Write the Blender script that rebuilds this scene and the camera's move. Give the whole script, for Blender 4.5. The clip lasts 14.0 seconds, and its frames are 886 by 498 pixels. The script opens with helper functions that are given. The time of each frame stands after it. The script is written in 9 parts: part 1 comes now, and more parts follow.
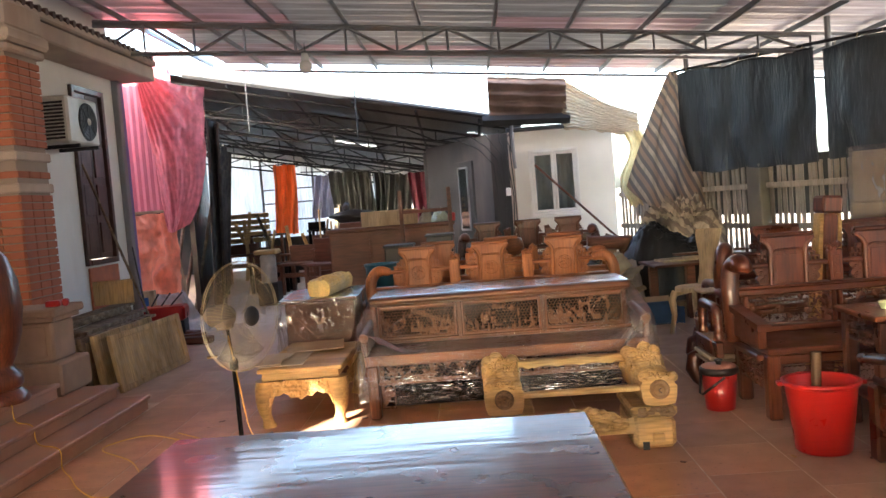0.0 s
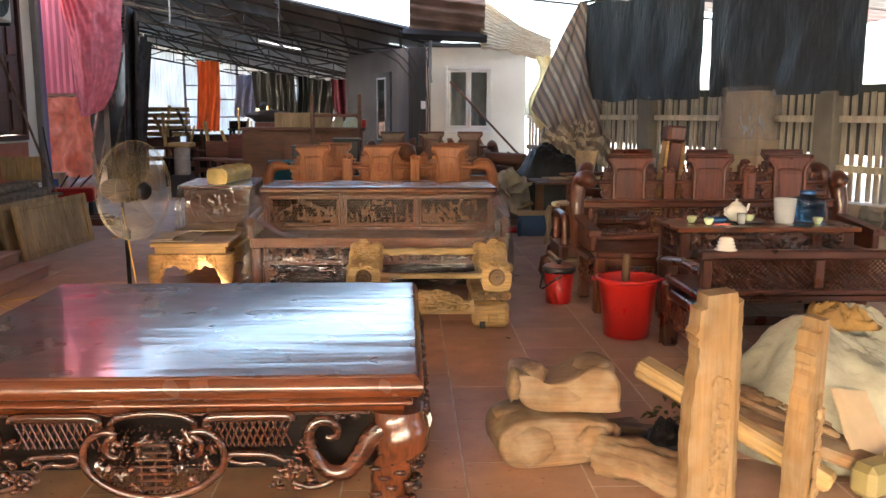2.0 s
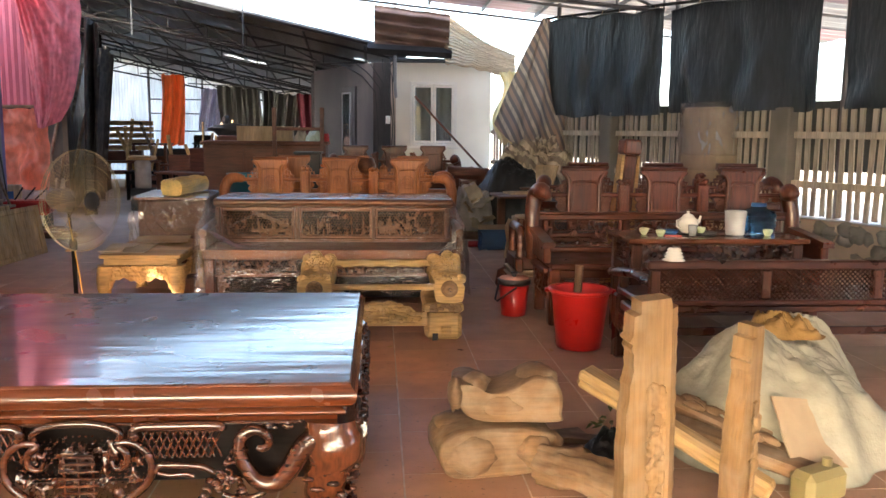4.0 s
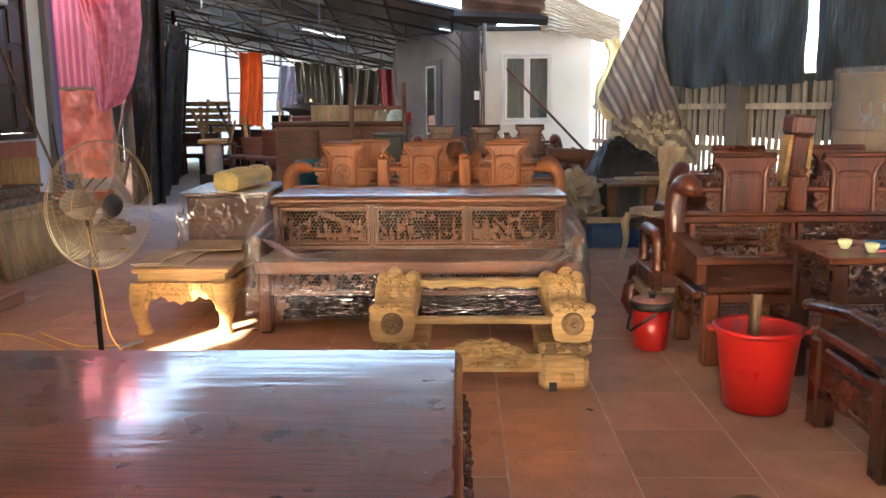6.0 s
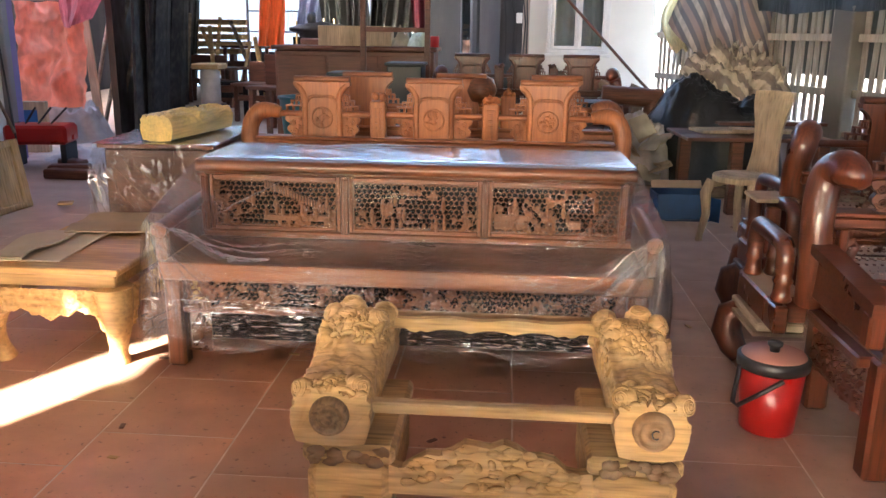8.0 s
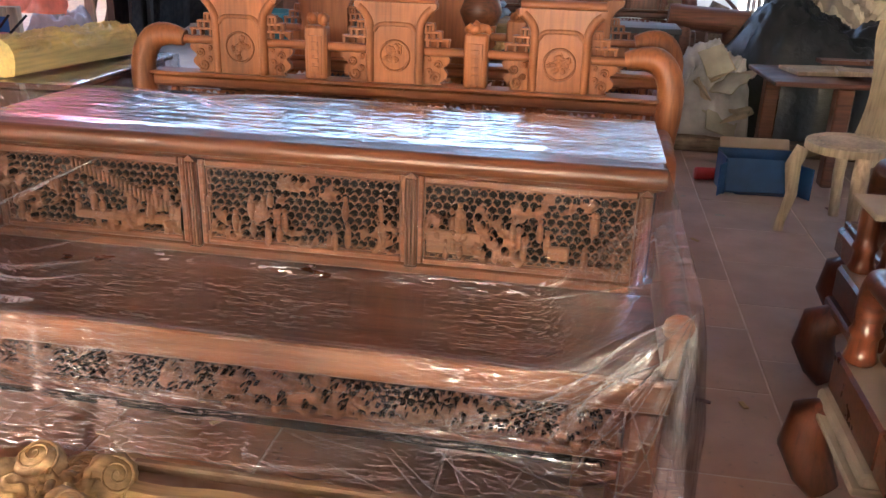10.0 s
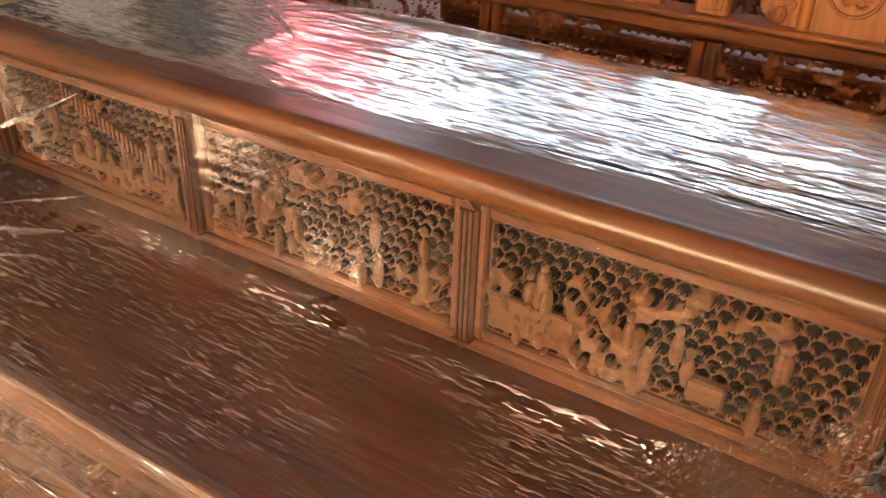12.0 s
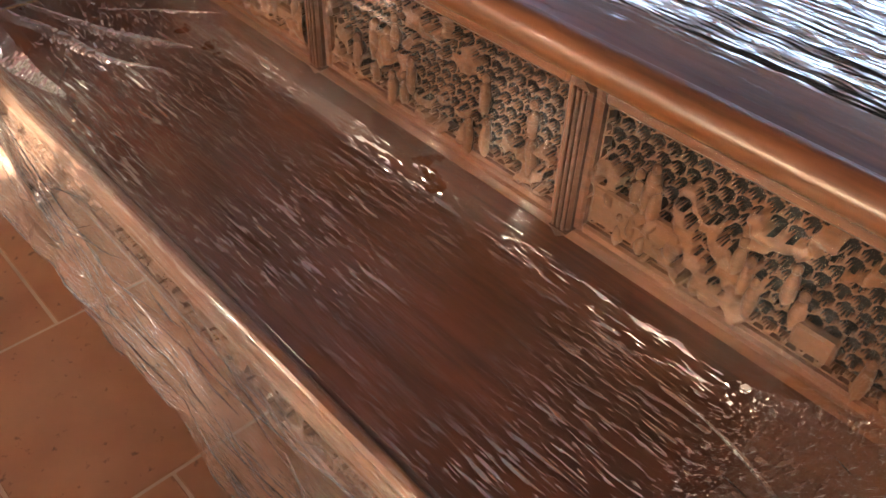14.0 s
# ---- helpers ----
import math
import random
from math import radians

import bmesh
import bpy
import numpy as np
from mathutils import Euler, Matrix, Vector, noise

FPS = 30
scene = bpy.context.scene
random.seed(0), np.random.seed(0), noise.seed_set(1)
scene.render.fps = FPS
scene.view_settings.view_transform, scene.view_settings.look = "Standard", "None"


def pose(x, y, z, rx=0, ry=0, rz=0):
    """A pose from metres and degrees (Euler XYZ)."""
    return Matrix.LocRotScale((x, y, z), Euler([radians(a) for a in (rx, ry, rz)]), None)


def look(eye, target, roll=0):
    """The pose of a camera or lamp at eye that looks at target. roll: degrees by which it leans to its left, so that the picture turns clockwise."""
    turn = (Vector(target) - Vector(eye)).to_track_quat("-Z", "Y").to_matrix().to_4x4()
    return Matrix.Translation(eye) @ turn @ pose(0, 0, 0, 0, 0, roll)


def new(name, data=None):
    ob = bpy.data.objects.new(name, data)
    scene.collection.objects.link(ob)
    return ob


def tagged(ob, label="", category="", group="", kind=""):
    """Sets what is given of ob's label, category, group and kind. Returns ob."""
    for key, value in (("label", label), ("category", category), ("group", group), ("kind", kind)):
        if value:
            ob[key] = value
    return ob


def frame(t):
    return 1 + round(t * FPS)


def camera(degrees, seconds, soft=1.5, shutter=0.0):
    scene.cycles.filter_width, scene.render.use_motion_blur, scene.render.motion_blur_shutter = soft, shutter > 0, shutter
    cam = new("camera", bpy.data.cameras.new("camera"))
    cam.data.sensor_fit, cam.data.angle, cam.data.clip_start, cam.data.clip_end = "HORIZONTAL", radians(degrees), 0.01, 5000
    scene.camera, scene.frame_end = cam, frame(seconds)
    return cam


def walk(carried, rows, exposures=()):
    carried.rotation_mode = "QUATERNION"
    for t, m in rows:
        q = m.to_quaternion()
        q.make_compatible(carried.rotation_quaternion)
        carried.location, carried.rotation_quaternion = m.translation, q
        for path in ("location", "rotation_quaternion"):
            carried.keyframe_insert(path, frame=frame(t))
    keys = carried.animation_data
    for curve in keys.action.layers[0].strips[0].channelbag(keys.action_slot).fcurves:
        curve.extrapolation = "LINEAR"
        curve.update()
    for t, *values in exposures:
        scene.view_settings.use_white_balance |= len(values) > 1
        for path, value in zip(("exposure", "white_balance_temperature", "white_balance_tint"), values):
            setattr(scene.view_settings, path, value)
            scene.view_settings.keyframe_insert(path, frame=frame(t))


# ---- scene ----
cam = camera(56.0, 14.0)
PATH = [
    (0, (0.106, -0.056, 1.599), (0.033, 1.94, 1.484), -4.5),
    (0.5, (0.256, -0.126, 1.555), (0.237, 1.865, 1.373), -3.1),
    (1, (0.28, -0.336, 1.518), (0.294, 1.651, 1.293), -0.6),
    (1.5, (0.332, -0.562, 1.497), (0.343, 1.418, 1.213), 0.4),
    (2, (0.531, -0.781, 1.498), (0.616, 1.191, 1.179), 0.2),
    (2.2, (0.638, -0.846, 1.492), (0.782, 1.126, 1.19), 0.4),
    (4.3, (0.664, -0.7, 1.452), (0.818, 1.274, 1.174), 0.6),
    (4.5, (0.618, -0.57, 1.459), (0.755, 1.403, 1.16), 0.5),
    (5, (0.493, -0.113, 1.467), (0.583, 1.861, 1.159), -0.9),
    (5.5, (0.566, 0.341, 1.47), (0.578, 2.316, 1.156), -1.7),
    (6, (0.589, 0.756, 1.472), (0.542, 2.727, 1.137), -0.4),
    (6.5, (0.62, 1.28, 1.481), (0.546, 3.247, 1.126), -1.1),
    (7, (0.692, 1.779, 1.488), (0.609, 3.739, 1.101), -1.2),
    (7.2, (0.695, 1.978, 1.474), (0.604, 3.932, 1.06), -0.6),
    (9.5, (0.94, 3.967, 1.448), (0.719, 5.847, 0.804), 2.6),
    (10, (1.09, 4.358, 1.426), (0.78, 6.202, 0.718), 1.8),
    (10.5, (1.209, 4.675, 1.428), (0.794, 6.466, 0.642), 0.6),
    (11, (1.315, 4.959, 1.432), (0.638, 6.613, 0.536), 2.8),
    (11.5, (1.311, 5.355, 1.398), (0.473, 6.881, 0.415), 2.3),
    (12, (1.218, 5.532, 1.406), (0.314, 6.999, 0.39), 1.9),
    (12.5, (1.212, 5.84, 1.378), (-0.14, 6.815, 0.27), -4.6),
    (13, (1.206, 5.845, 1.395), (-0.258, 6.58, 0.25), -5.5),
    (13.5, (1.222, 5.73, 1.386), (-0.197, 6.5, 0.205), -2.7),
    (14, (1.232, 5.715, 1.405), (0.177, 6.742, 0.055), 2.3),
]
walk(cam, [(t, look(eye, target, roll)) for t, eye, target, roll in PATH], [(0, 3.75, 6450, 8), (2, 3.6, 6400, 8), (4.5, 3.55, 6250, 8), (5.5, 3.9, 6350, 8), (7, 4.15, 6200, 8), (9.5, 4.38, 5450, 8), (10.5, 4.38, 6500, 10), (12, 4.3, 8200, 11), (13, 4.22, 7800, 9), (14, 4.08, 6500, 8)])

# ---- daylight ----
SUN_TO = Vector((0.48, 0.88, -0.53)).normalized()      # the way the sunlight travels
world = bpy.data.worlds.new("sky")
scene.world = world
world.use_nodes = True
wn = world.node_tree
sky = wn.nodes.new("ShaderNodeTexSky")
sky.sky_type, sky.sun_disc = "NISHITA", False
sky.sun_elevation, sky.sun_rotation = math.asin(-SUN_TO.z), math.atan2(-SUN_TO.x, -SUN_TO.y)
sky.air_density, sky.dust_density = 1.0, 4.5
wn.nodes["Background"].inputs["Strength"].default_value = 0.17
wn.links.new(sky.outputs[0], wn.nodes["Background"].inputs["Color"])
sun = new("sun", bpy.data.lights.new("sun", "SUN"))
sun.data.energy, sun.data.angle, sun.data.color = 5.0, radians(0.5), (1.0, 0.93, 0.82)
sun.matrix_world = look((0, 0, 20), Vector((0, 0, 20)) + SUN_TO)

# ---- materials ----
def nodes(name):
    m = bpy.data.materials.new(name)
    m.use_nodes = True
    nt = m.node_tree
    return m, nt, nt.nodes["Principled BSDF"]


def tex(nt, kind, scale, stretch=(1, 1, 1), detail=4.0, coord="Object"):
    """A texture node on mapped object space."""
    tc = nt.nodes.new("ShaderNodeNewGeometry" if coord == "Position" else "ShaderNodeTexCoord")
    mp, tx = nt.nodes.new("ShaderNodeMapping"), nt.nodes.new("ShaderNodeTex" + kind)
    mp.inputs["Scale"].default_value = stretch
    tx.inputs["Scale"].default_value = scale
    if kind == "Noise":
        tx.inputs["Detail"].default_value = detail
    nt.links.new(tc.outputs[coord], mp.inputs[0])
    nt.links.new(mp.outputs[0], tx.inputs["Vector"])
    return tx


def ramp(nt, fac, stops):
    r = nt.nodes.new("ShaderNodeValToRGB")
    els = r.color_ramp.elements
    while len(els) < len(stops):
        els.new(0.5)
    for e, (p, c) in zip(els, stops):
        e.position, e.color = p, (*c, 1)
    nt.links.new(fac, r.inputs[0])
    return r.outputs[0]


def mixc(nt, fac, a, b, mode="MIX"):
    x = nt.nodes.new("ShaderNodeMix")
    x.data_type, x.blend_type = "RGBA", mode
    for i, v in ((0, fac), (6, a), (7, b)):
        if isinstance(v, (int, float)):
            x.inputs[i].default_value = v
        elif isinstance(v, tuple):
            x.inputs[i].default_value = (*v, 1)
        else:
            nt.links.new(v, x.inputs[i])
    return x.outputs[2]


def bump(nt, bsdf, height, strength, dist=0.01):
    b = nt.nodes.new("ShaderNodeBump")
    b.inputs["Strength"].default_value, b.inputs["Distance"].default_value = strength, dist
    nt.links.new(height, b.inputs["Height"])
    nt.links.new(b.outputs[0], bsdf.inputs["Normal"])
    return b


def mul(c, k):
    return tuple(v * k for v in c)


def wood(name, c, rough=0.35, axis="x", coat=0.0, dust=0.0, contrast=0.45, grain=1.0, relief=0.12, ripple=0.0):
    """Wood with growth lines along one axis, blotches and, where it stands about raw, dust."""
    m, nt, b = nodes(name)
    st = {"x": (1.0, 14, 14), "y": (14, 1.0, 14), "z": (14, 14, 1.0)}[axis]
    fine = tex(nt, "Noise", 5 * grain, st, 8)
    big = tex(nt, "Noise", 1.6, tuple(v ** 0.5 for v in st), 3)
    col = ramp(nt, fine.outputs[0], [(0.3, mul(c, 1 - contrast)), (0.52, c), (0.72, mul(c, 1 + contrast * 0.6))])
    blot = ramp(nt, big.outputs[0], [(0.3, mul((1, 1, 1), 0.62)), (0.7, (1.2, 1.15, 1.1))])
    col = mixc(nt, 1.0, col, blot, "MULTIPLY")
    if dust:
        dn = tex(nt, "Noise", 9, (1, 1, 1), 6)
        col = mixc(nt, ramp(nt, dn.outputs[0], [(0.45, (0, 0, 0)), (0.75, mul((1, 1, 1), dust))]), col, (0.42, 0.34, 0.24))
    nt.links.new(col, b.inputs["Base Color"])
    rn = tex(nt, "Noise", 4, (1, 1, 1), 5)
    nt.links.new(ramp(nt, rn.outputs[0], [(0.3, mul((1, 1, 1), rough * 0.75)), (0.7, mul((1, 1, 1), min(1, rough * 1.3)))]), b.inputs["Roughness"])
    b.inputs["Coat Weight"].default_value, b.inputs["Coat Roughness"].default_value = coat, 0.08
    bn = bump(nt, b, fine.outputs[0], relief, 0.004)
    if ripple:
        wv = tex(nt, "Noise", 1.1, tuple(v ** 0.8 for v in st), 2)
        b2 = nt.nodes.new("ShaderNodeBump")
        b2.inputs["Strength"].default_value, b2.inputs["Distance"].default_value = ripple, 0.004
        nt.links.new(wv.outputs[0], b2.inputs["Height"])
        nt.links.new(b2.outputs[0], bn.inputs["Normal"])
    if coat:
        nt.links.new(bn.outputs[0], b.inputs["Coat Normal"])
    return m


def plain(name, c, rough=0.5, metal=0.0, vary=0.18, scale=3.0, bumps=0.1, bscale=60, coat=0.0, stain=None):
    """Paint, plastic, plaster or metal with blotches at two scales."""
    m, nt, b = nodes(name)
    n1, n2 = tex(nt, "Noise", scale, (1, 1, 1), 6), tex(nt, "Noise", bscale, (1, 1, 1), 4)
    col = ramp(nt, n1.outputs[0], [(0.28, mul(c, 1 - vary)), (0.72, mul(c, 1 + vary * 0.6))])
    if stain:
        n3 = tex(nt, "Noise", scale * 0.5, (1, 1, 0.35), 7)
        col = mixc(nt, ramp(nt, n3.outputs[0], [(0.5, (0, 0, 0)), (0.72, (0.8, 0.8, 0.8))]), col, stain)
    nt.links.new(col, b.inputs["Base Color"])
    b.inputs["Metallic"].default_value = metal
    nt.links.new(ramp(nt, n1.outputs[0], [(0.3, mul((1, 1, 1), rough * 0.8)), (0.7, mul((1, 1, 1), min(1, rough * 1.2)))]), b.inputs["Roughness"])
    b.inputs["Coat Weight"].default_value = coat
    if bumps:
        bump(nt, b, n2.outputs[0], bumps, 0.004)
    return m


def cloth(name, c, rough=0.8, stripes=None, trans=0.0, wrinkle=6.0, wstretch=(3, 3, 0.6)):
    """Sheeting: wrinkles in the normals, some light passing through, and woven stripes where it has them."""
    m, nt, b = nodes(name)
    n1 = tex(nt, "Noise", wrinkle, wstretch, 6)
    col = ramp(nt, n1.outputs[0], [(0.25, mul(c, 0.7)), (0.75, mul(c, 1.2))])
    if stripes:
        wv = tex(nt, "Wave", 1.0, stripes[0], 1)
        wv.inputs["Distortion"].default_value, wv.bands_direction = 0.6, "DIAGONAL"
        col = mixc(nt, ramp(nt, wv.outputs["Fac"], [(0.42, (0, 0, 0)), (0.55, (1, 1, 1))]), col, stripes[1])
        if len(stripes) > 2:
            w2 = tex(nt, "Wave", 1.0, mul(stripes[0], 0.5), 1)
            w2.bands_direction = "DIAGONAL"
            col = mixc(nt, ramp(nt, w2.outputs["Fac"], [(0.75, (0, 0, 0)), (0.85, (0.9, 0.9, 0.9))]), col, stripes[2])
    nt.links.new(col, b.inputs["Base Color"])
    b.inputs["Roughness"].default_value = rough
    bump(nt, b, n1.outputs[0], 0.7, 0.03)
    if trans:
        tr, mx = nt.nodes.new("ShaderNodeBsdfTranslucent"), nt.nodes.new("ShaderNodeMixShader")
        nt.links.new(col, tr.inputs[0])
        mx.inputs[0].default_value = trans
        nt.links.new(b.outputs[0], mx.inputs[1])
        nt.links.new(tr.outputs[0], mx.inputs[2])
        nt.links.new(mx.outputs[0], nt.nodes["Material Output"].inputs[0])
    return m


def film(name, haze, st=(1, 6, 6), wr=5.0, strength=0.5, gloss=1.5, fold=0.3, sparse=0.5, glint=0.0, rough=0.12, wave=0.012, ior=1.5):
    """Thin clear wrapping: see-through and glossy, with taut creases along one direction whose highlights are painted
    in.
    """
    m, nt, b = nodes(name)
    nt.nodes.remove(b)
    tr, gl, df = (nt.nodes.new("ShaderNodeBsdf" + k) for k in ("Transparent", "Glossy", "Diffuse"))
    tr.inputs[0].default_value = (0.97, 0.965, 0.96, 1)
    gl.inputs["Roughness"].default_value = rough
    df.inputs[0].default_value = (0.85, 0.86, 0.88, 1)
    broad = tex(nt, "Noise", wr * 0.5, st, 2)
    n1, n2 = tex(nt, "Noise", wr * 1.5, st, 1), tex(nt, "Noise", wr * 3.4, st, 1)
    for q in (n1, n2):
        q.inputs["Distortion"].default_value = 0.15
    mask = tex(nt, "Noise", 2.6, (1, 1.5, 1.5), 3)
    where = ramp(nt, mask.outputs[0], [(sparse - 0.08, (0, 0, 0)), (sparse + 0.1, (1, 1, 1))])
    c1 = ramp(nt, n1.outputs[0], [(0.6, (0, 0, 0)), (0.66, (1, 1, 1))])
    c2 = ramp(nt, n2.outputs[0], [(0.6, (0, 0, 0)), (0.66, (1, 1, 1))])
    crease = mixc(nt, 1.0, mixc(nt, 1.0, c1, c2, "LIGHTEN"), where, "MULTIPLY")
    bp, bq = nt.nodes.new("ShaderNodeBump"), nt.nodes.new("ShaderNodeBump")
    for q, h, k, d in ((bp, broad.outputs[0], strength, wave), (bq, crease, strength, 0.008)):
        q.inputs["Strength"].default_value, q.inputs["Distance"].default_value = k, d
        nt.links.new(h, q.inputs["Height"])
    nt.links.new(bp.outputs[0], bq.inputs["Normal"])
    nt.links.new(bq.outputs[0], gl.inputs["Normal"])
    fr = nt.nodes.new("ShaderNodeFresnel")
    fr.inputs[0].default_value = ior
    nt.links.new(bp.outputs[0], fr.inputs["Normal"])
    m1, m2 = nt.nodes.new("ShaderNodeMixShader"), nt.nodes.new("ShaderNodeMixShader")
    # fold whitens the creases and glint adds gloss there, as painted highlights
    hz = nt.nodes.new("ShaderNodeMath")
    hz.operation, hz.use_clamp = "MULTIPLY_ADD", True
    hz.inputs[1].default_value, hz.inputs[2].default_value = fold, haze
    nt.links.new(crease, hz.inputs[0])
    nt.links.new(hz.outputs[0], m1.inputs[0])
    nt.links.new(tr.outputs[0], m1.inputs[1])
    nt.links.new(df.outputs[0], m1.inputs[2])
    gk = nt.nodes.new("ShaderNodeMath")
    gk.operation, gk.use_clamp = "MULTIPLY", True
    gk.inputs[1].default_value = gloss
    nt.links.new(fr.outputs[0], gk.inputs[0])
    ga = nt.nodes.new("ShaderNodeMath")
    ga.operation, ga.use_clamp = "MULTIPLY_ADD", True
    ga.inputs[1].default_value = glint
    nt.links.new(crease, ga.inputs[0])
    nt.links.new(gk.outputs[0], ga.inputs[2])
    nt.links.new(ga.outputs[0], m2.inputs[0])
    nt.links.new(m1.outputs[0], m2.inputs[1])
    nt.links.new(gl.outputs[0], m2.inputs[2])
    nt.links.new(m2.outputs[0], nt.nodes["Material Output"].inputs[0])
    return m


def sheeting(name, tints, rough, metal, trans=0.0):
    """Roof sheets: one tint for every sheet along the slope, with rust runs."""
    m, nt, b = nodes(name)
    gi = nt.nodes.new("ShaderNodeNewGeometry")
    col = ramp(nt, gi.outputs["Random Per Island"], tints)
    n = tex(nt, "Noise", 2.0, (0.6, 3, 1), 6)
    col = mixc(nt, 1.0, col, ramp(nt, n.outputs[0], [(0.3, (0.6, 0.58, 0.56)), (0.7, (1.1, 1.08, 1.06))]), "MULTIPLY")
    nt.links.new(col, b.inputs["Base Color"])
    b.inputs["Metallic"].default_value, b.inputs["Roughness"].default_value = metal, rough
    bump(nt, b, tex(nt, "Noise", 5, (0.5, 4, 1), 3).outputs[0], 0.3, 0.02)
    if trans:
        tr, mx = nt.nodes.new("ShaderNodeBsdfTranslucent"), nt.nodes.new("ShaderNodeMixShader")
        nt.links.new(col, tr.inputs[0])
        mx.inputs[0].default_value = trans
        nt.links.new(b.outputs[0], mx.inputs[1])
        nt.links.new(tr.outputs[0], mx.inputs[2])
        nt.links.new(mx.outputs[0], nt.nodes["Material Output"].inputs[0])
    return m


def tiles_mat(name, c, joined=False):
    m, nt, b = nodes(name)
    oi = nt.nodes.new("ShaderNodeNewGeometry" if joined else "ShaderNodeObjectInfo")
    tint = ramp(nt, oi.outputs["Random Per Island" if joined else "Random"], [(0.0, mul(c, 0.8)), (0.5, c), (1.0, mul(c, 1.2))])
    n1, n2 = tex(nt, "Noise", 5, (1, 1, 1), 8, "Position"), tex(nt, "Noise", 38, (1, 1, 1), 5, "Position")
    w = nt.nodes.new("ShaderNodeTexNoise")
    geo = nt.nodes.new("ShaderNodeNewGeometry")
    w.inputs["Scale"].default_value, w.inputs["Detail"].default_value = 0.9, 7
    nt.links.new(geo.outputs["Position"], w.inputs["Vector"])
    col = mixc(nt, 1.0, tint, ramp(nt, n1.outputs[0], [(0.3, (0.78, 0.76, 0.74)), (0.7, (1.12, 1.1, 1.08))]), "MULTIPLY")
    col = mixc(nt, ramp(nt, w.outputs[0], [(0.36, (0, 0, 0)), (0.64, (0.7, 0.7, 0.7))]), col, (0.36, 0.25, 0.175))
    col = mixc(nt, ramp(nt, n2.outputs[0], [(0.63, (0, 0, 0)), (0.72, (0.65, 0.65, 0.65))]), col, (0.09, 0.055, 0.04))
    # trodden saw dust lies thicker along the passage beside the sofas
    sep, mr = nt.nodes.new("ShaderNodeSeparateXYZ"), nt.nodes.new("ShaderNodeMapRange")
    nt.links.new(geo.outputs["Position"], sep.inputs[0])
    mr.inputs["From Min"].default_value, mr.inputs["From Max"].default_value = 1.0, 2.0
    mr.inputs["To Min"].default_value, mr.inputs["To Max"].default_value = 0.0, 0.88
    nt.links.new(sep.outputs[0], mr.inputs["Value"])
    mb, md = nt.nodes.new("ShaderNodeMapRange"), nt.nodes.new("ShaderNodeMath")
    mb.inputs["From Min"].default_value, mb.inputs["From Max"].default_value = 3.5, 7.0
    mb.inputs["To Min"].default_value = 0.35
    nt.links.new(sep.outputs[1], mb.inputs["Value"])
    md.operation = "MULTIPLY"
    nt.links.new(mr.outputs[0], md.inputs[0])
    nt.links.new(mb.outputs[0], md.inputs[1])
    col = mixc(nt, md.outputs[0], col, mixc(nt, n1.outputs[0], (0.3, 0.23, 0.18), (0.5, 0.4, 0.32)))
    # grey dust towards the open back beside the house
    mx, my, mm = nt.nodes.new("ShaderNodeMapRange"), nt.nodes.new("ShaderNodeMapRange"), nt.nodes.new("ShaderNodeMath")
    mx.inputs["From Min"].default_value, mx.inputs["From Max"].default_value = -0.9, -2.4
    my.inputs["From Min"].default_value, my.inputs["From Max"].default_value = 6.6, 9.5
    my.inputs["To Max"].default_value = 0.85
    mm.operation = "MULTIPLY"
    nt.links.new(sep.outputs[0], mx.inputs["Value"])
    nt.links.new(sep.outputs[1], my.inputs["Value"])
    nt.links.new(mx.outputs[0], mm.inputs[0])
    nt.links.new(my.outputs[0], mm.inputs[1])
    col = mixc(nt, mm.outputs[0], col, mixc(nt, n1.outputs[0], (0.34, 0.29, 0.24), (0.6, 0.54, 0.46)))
    nt.links.new(col, b.inputs["Base Color"])
    nt.links.new(mixc(nt, md.outputs[0], ramp(nt, w.outputs[0], [(0.35, (0.36, 0.36, 0.36)), (0.7, (0.7, 0.7, 0.7))]), (0.95, 0.95, 0.95)), b.inputs["Roughness"])
    b.inputs["Specular IOR Level"].default_value = 0.45
    bump(nt, b, n2.outputs[0], 0.08, 0.003)
    return m


def clear(name, c, rough=0.0, ior=1.45):
    m, nt, b = nodes(name)
    b.inputs["Base Color"].default_value, b.inputs["Roughness"].default_value = (*c, 1), rough
    b.inputs["Transmission Weight"].default_value, b.inputs["IOR"].default_value = 1.0, ior
    return m


M_DARK = wood("dark_lacquer", (0.075, 0.022, 0.009), 0.22, "x", 0.6, contrast=0.5)
M_DARKM = wood("lacquered_moulding", (0.15, 0.042, 0.015), 0.24, "x", 0.5, contrast=0.4)
M_DARKZ = wood("dark_lacquer_upright", (0.12, 0.036, 0.014), 0.22, "z", 0.5)
M_TOP = wood("polished_top", (0.135, 0.043, 0.018), 0.3, "x", 0.9, contrast=0.45, relief=0.03, ripple=0.4)
M_TOP.node_tree.nodes["Principled BSDF"].inputs["Coat IOR"].default_value = 1.62
M_TOP.node_tree.nodes["Principled BSDF"].inputs["Coat Roughness"].default_value = 0.1
M_TOP.node_tree.nodes["Principled BSDF"].inputs["Specular IOR Level"].default_value = 0.2
M_BROWN = wood("bench_wood", (0.165, 0.058, 0.023), 0.36, "x", 0.15)
# bench wood lightened: the light on the front face is in the colour
M_LIP = wood("lit_edge_wood", (0.23, 0.09, 0.035), 0.4, "x", 0.1, contrast=0.3)
M_BROWNZ = wood("bench_wood_upright", (0.165, 0.058, 0.023), 0.36, "z", 0.15)
M_CARVE = wood("bench_carving", (0.165, 0.064, 0.023), 0.5, "x", 0.0, contrast=0.3)
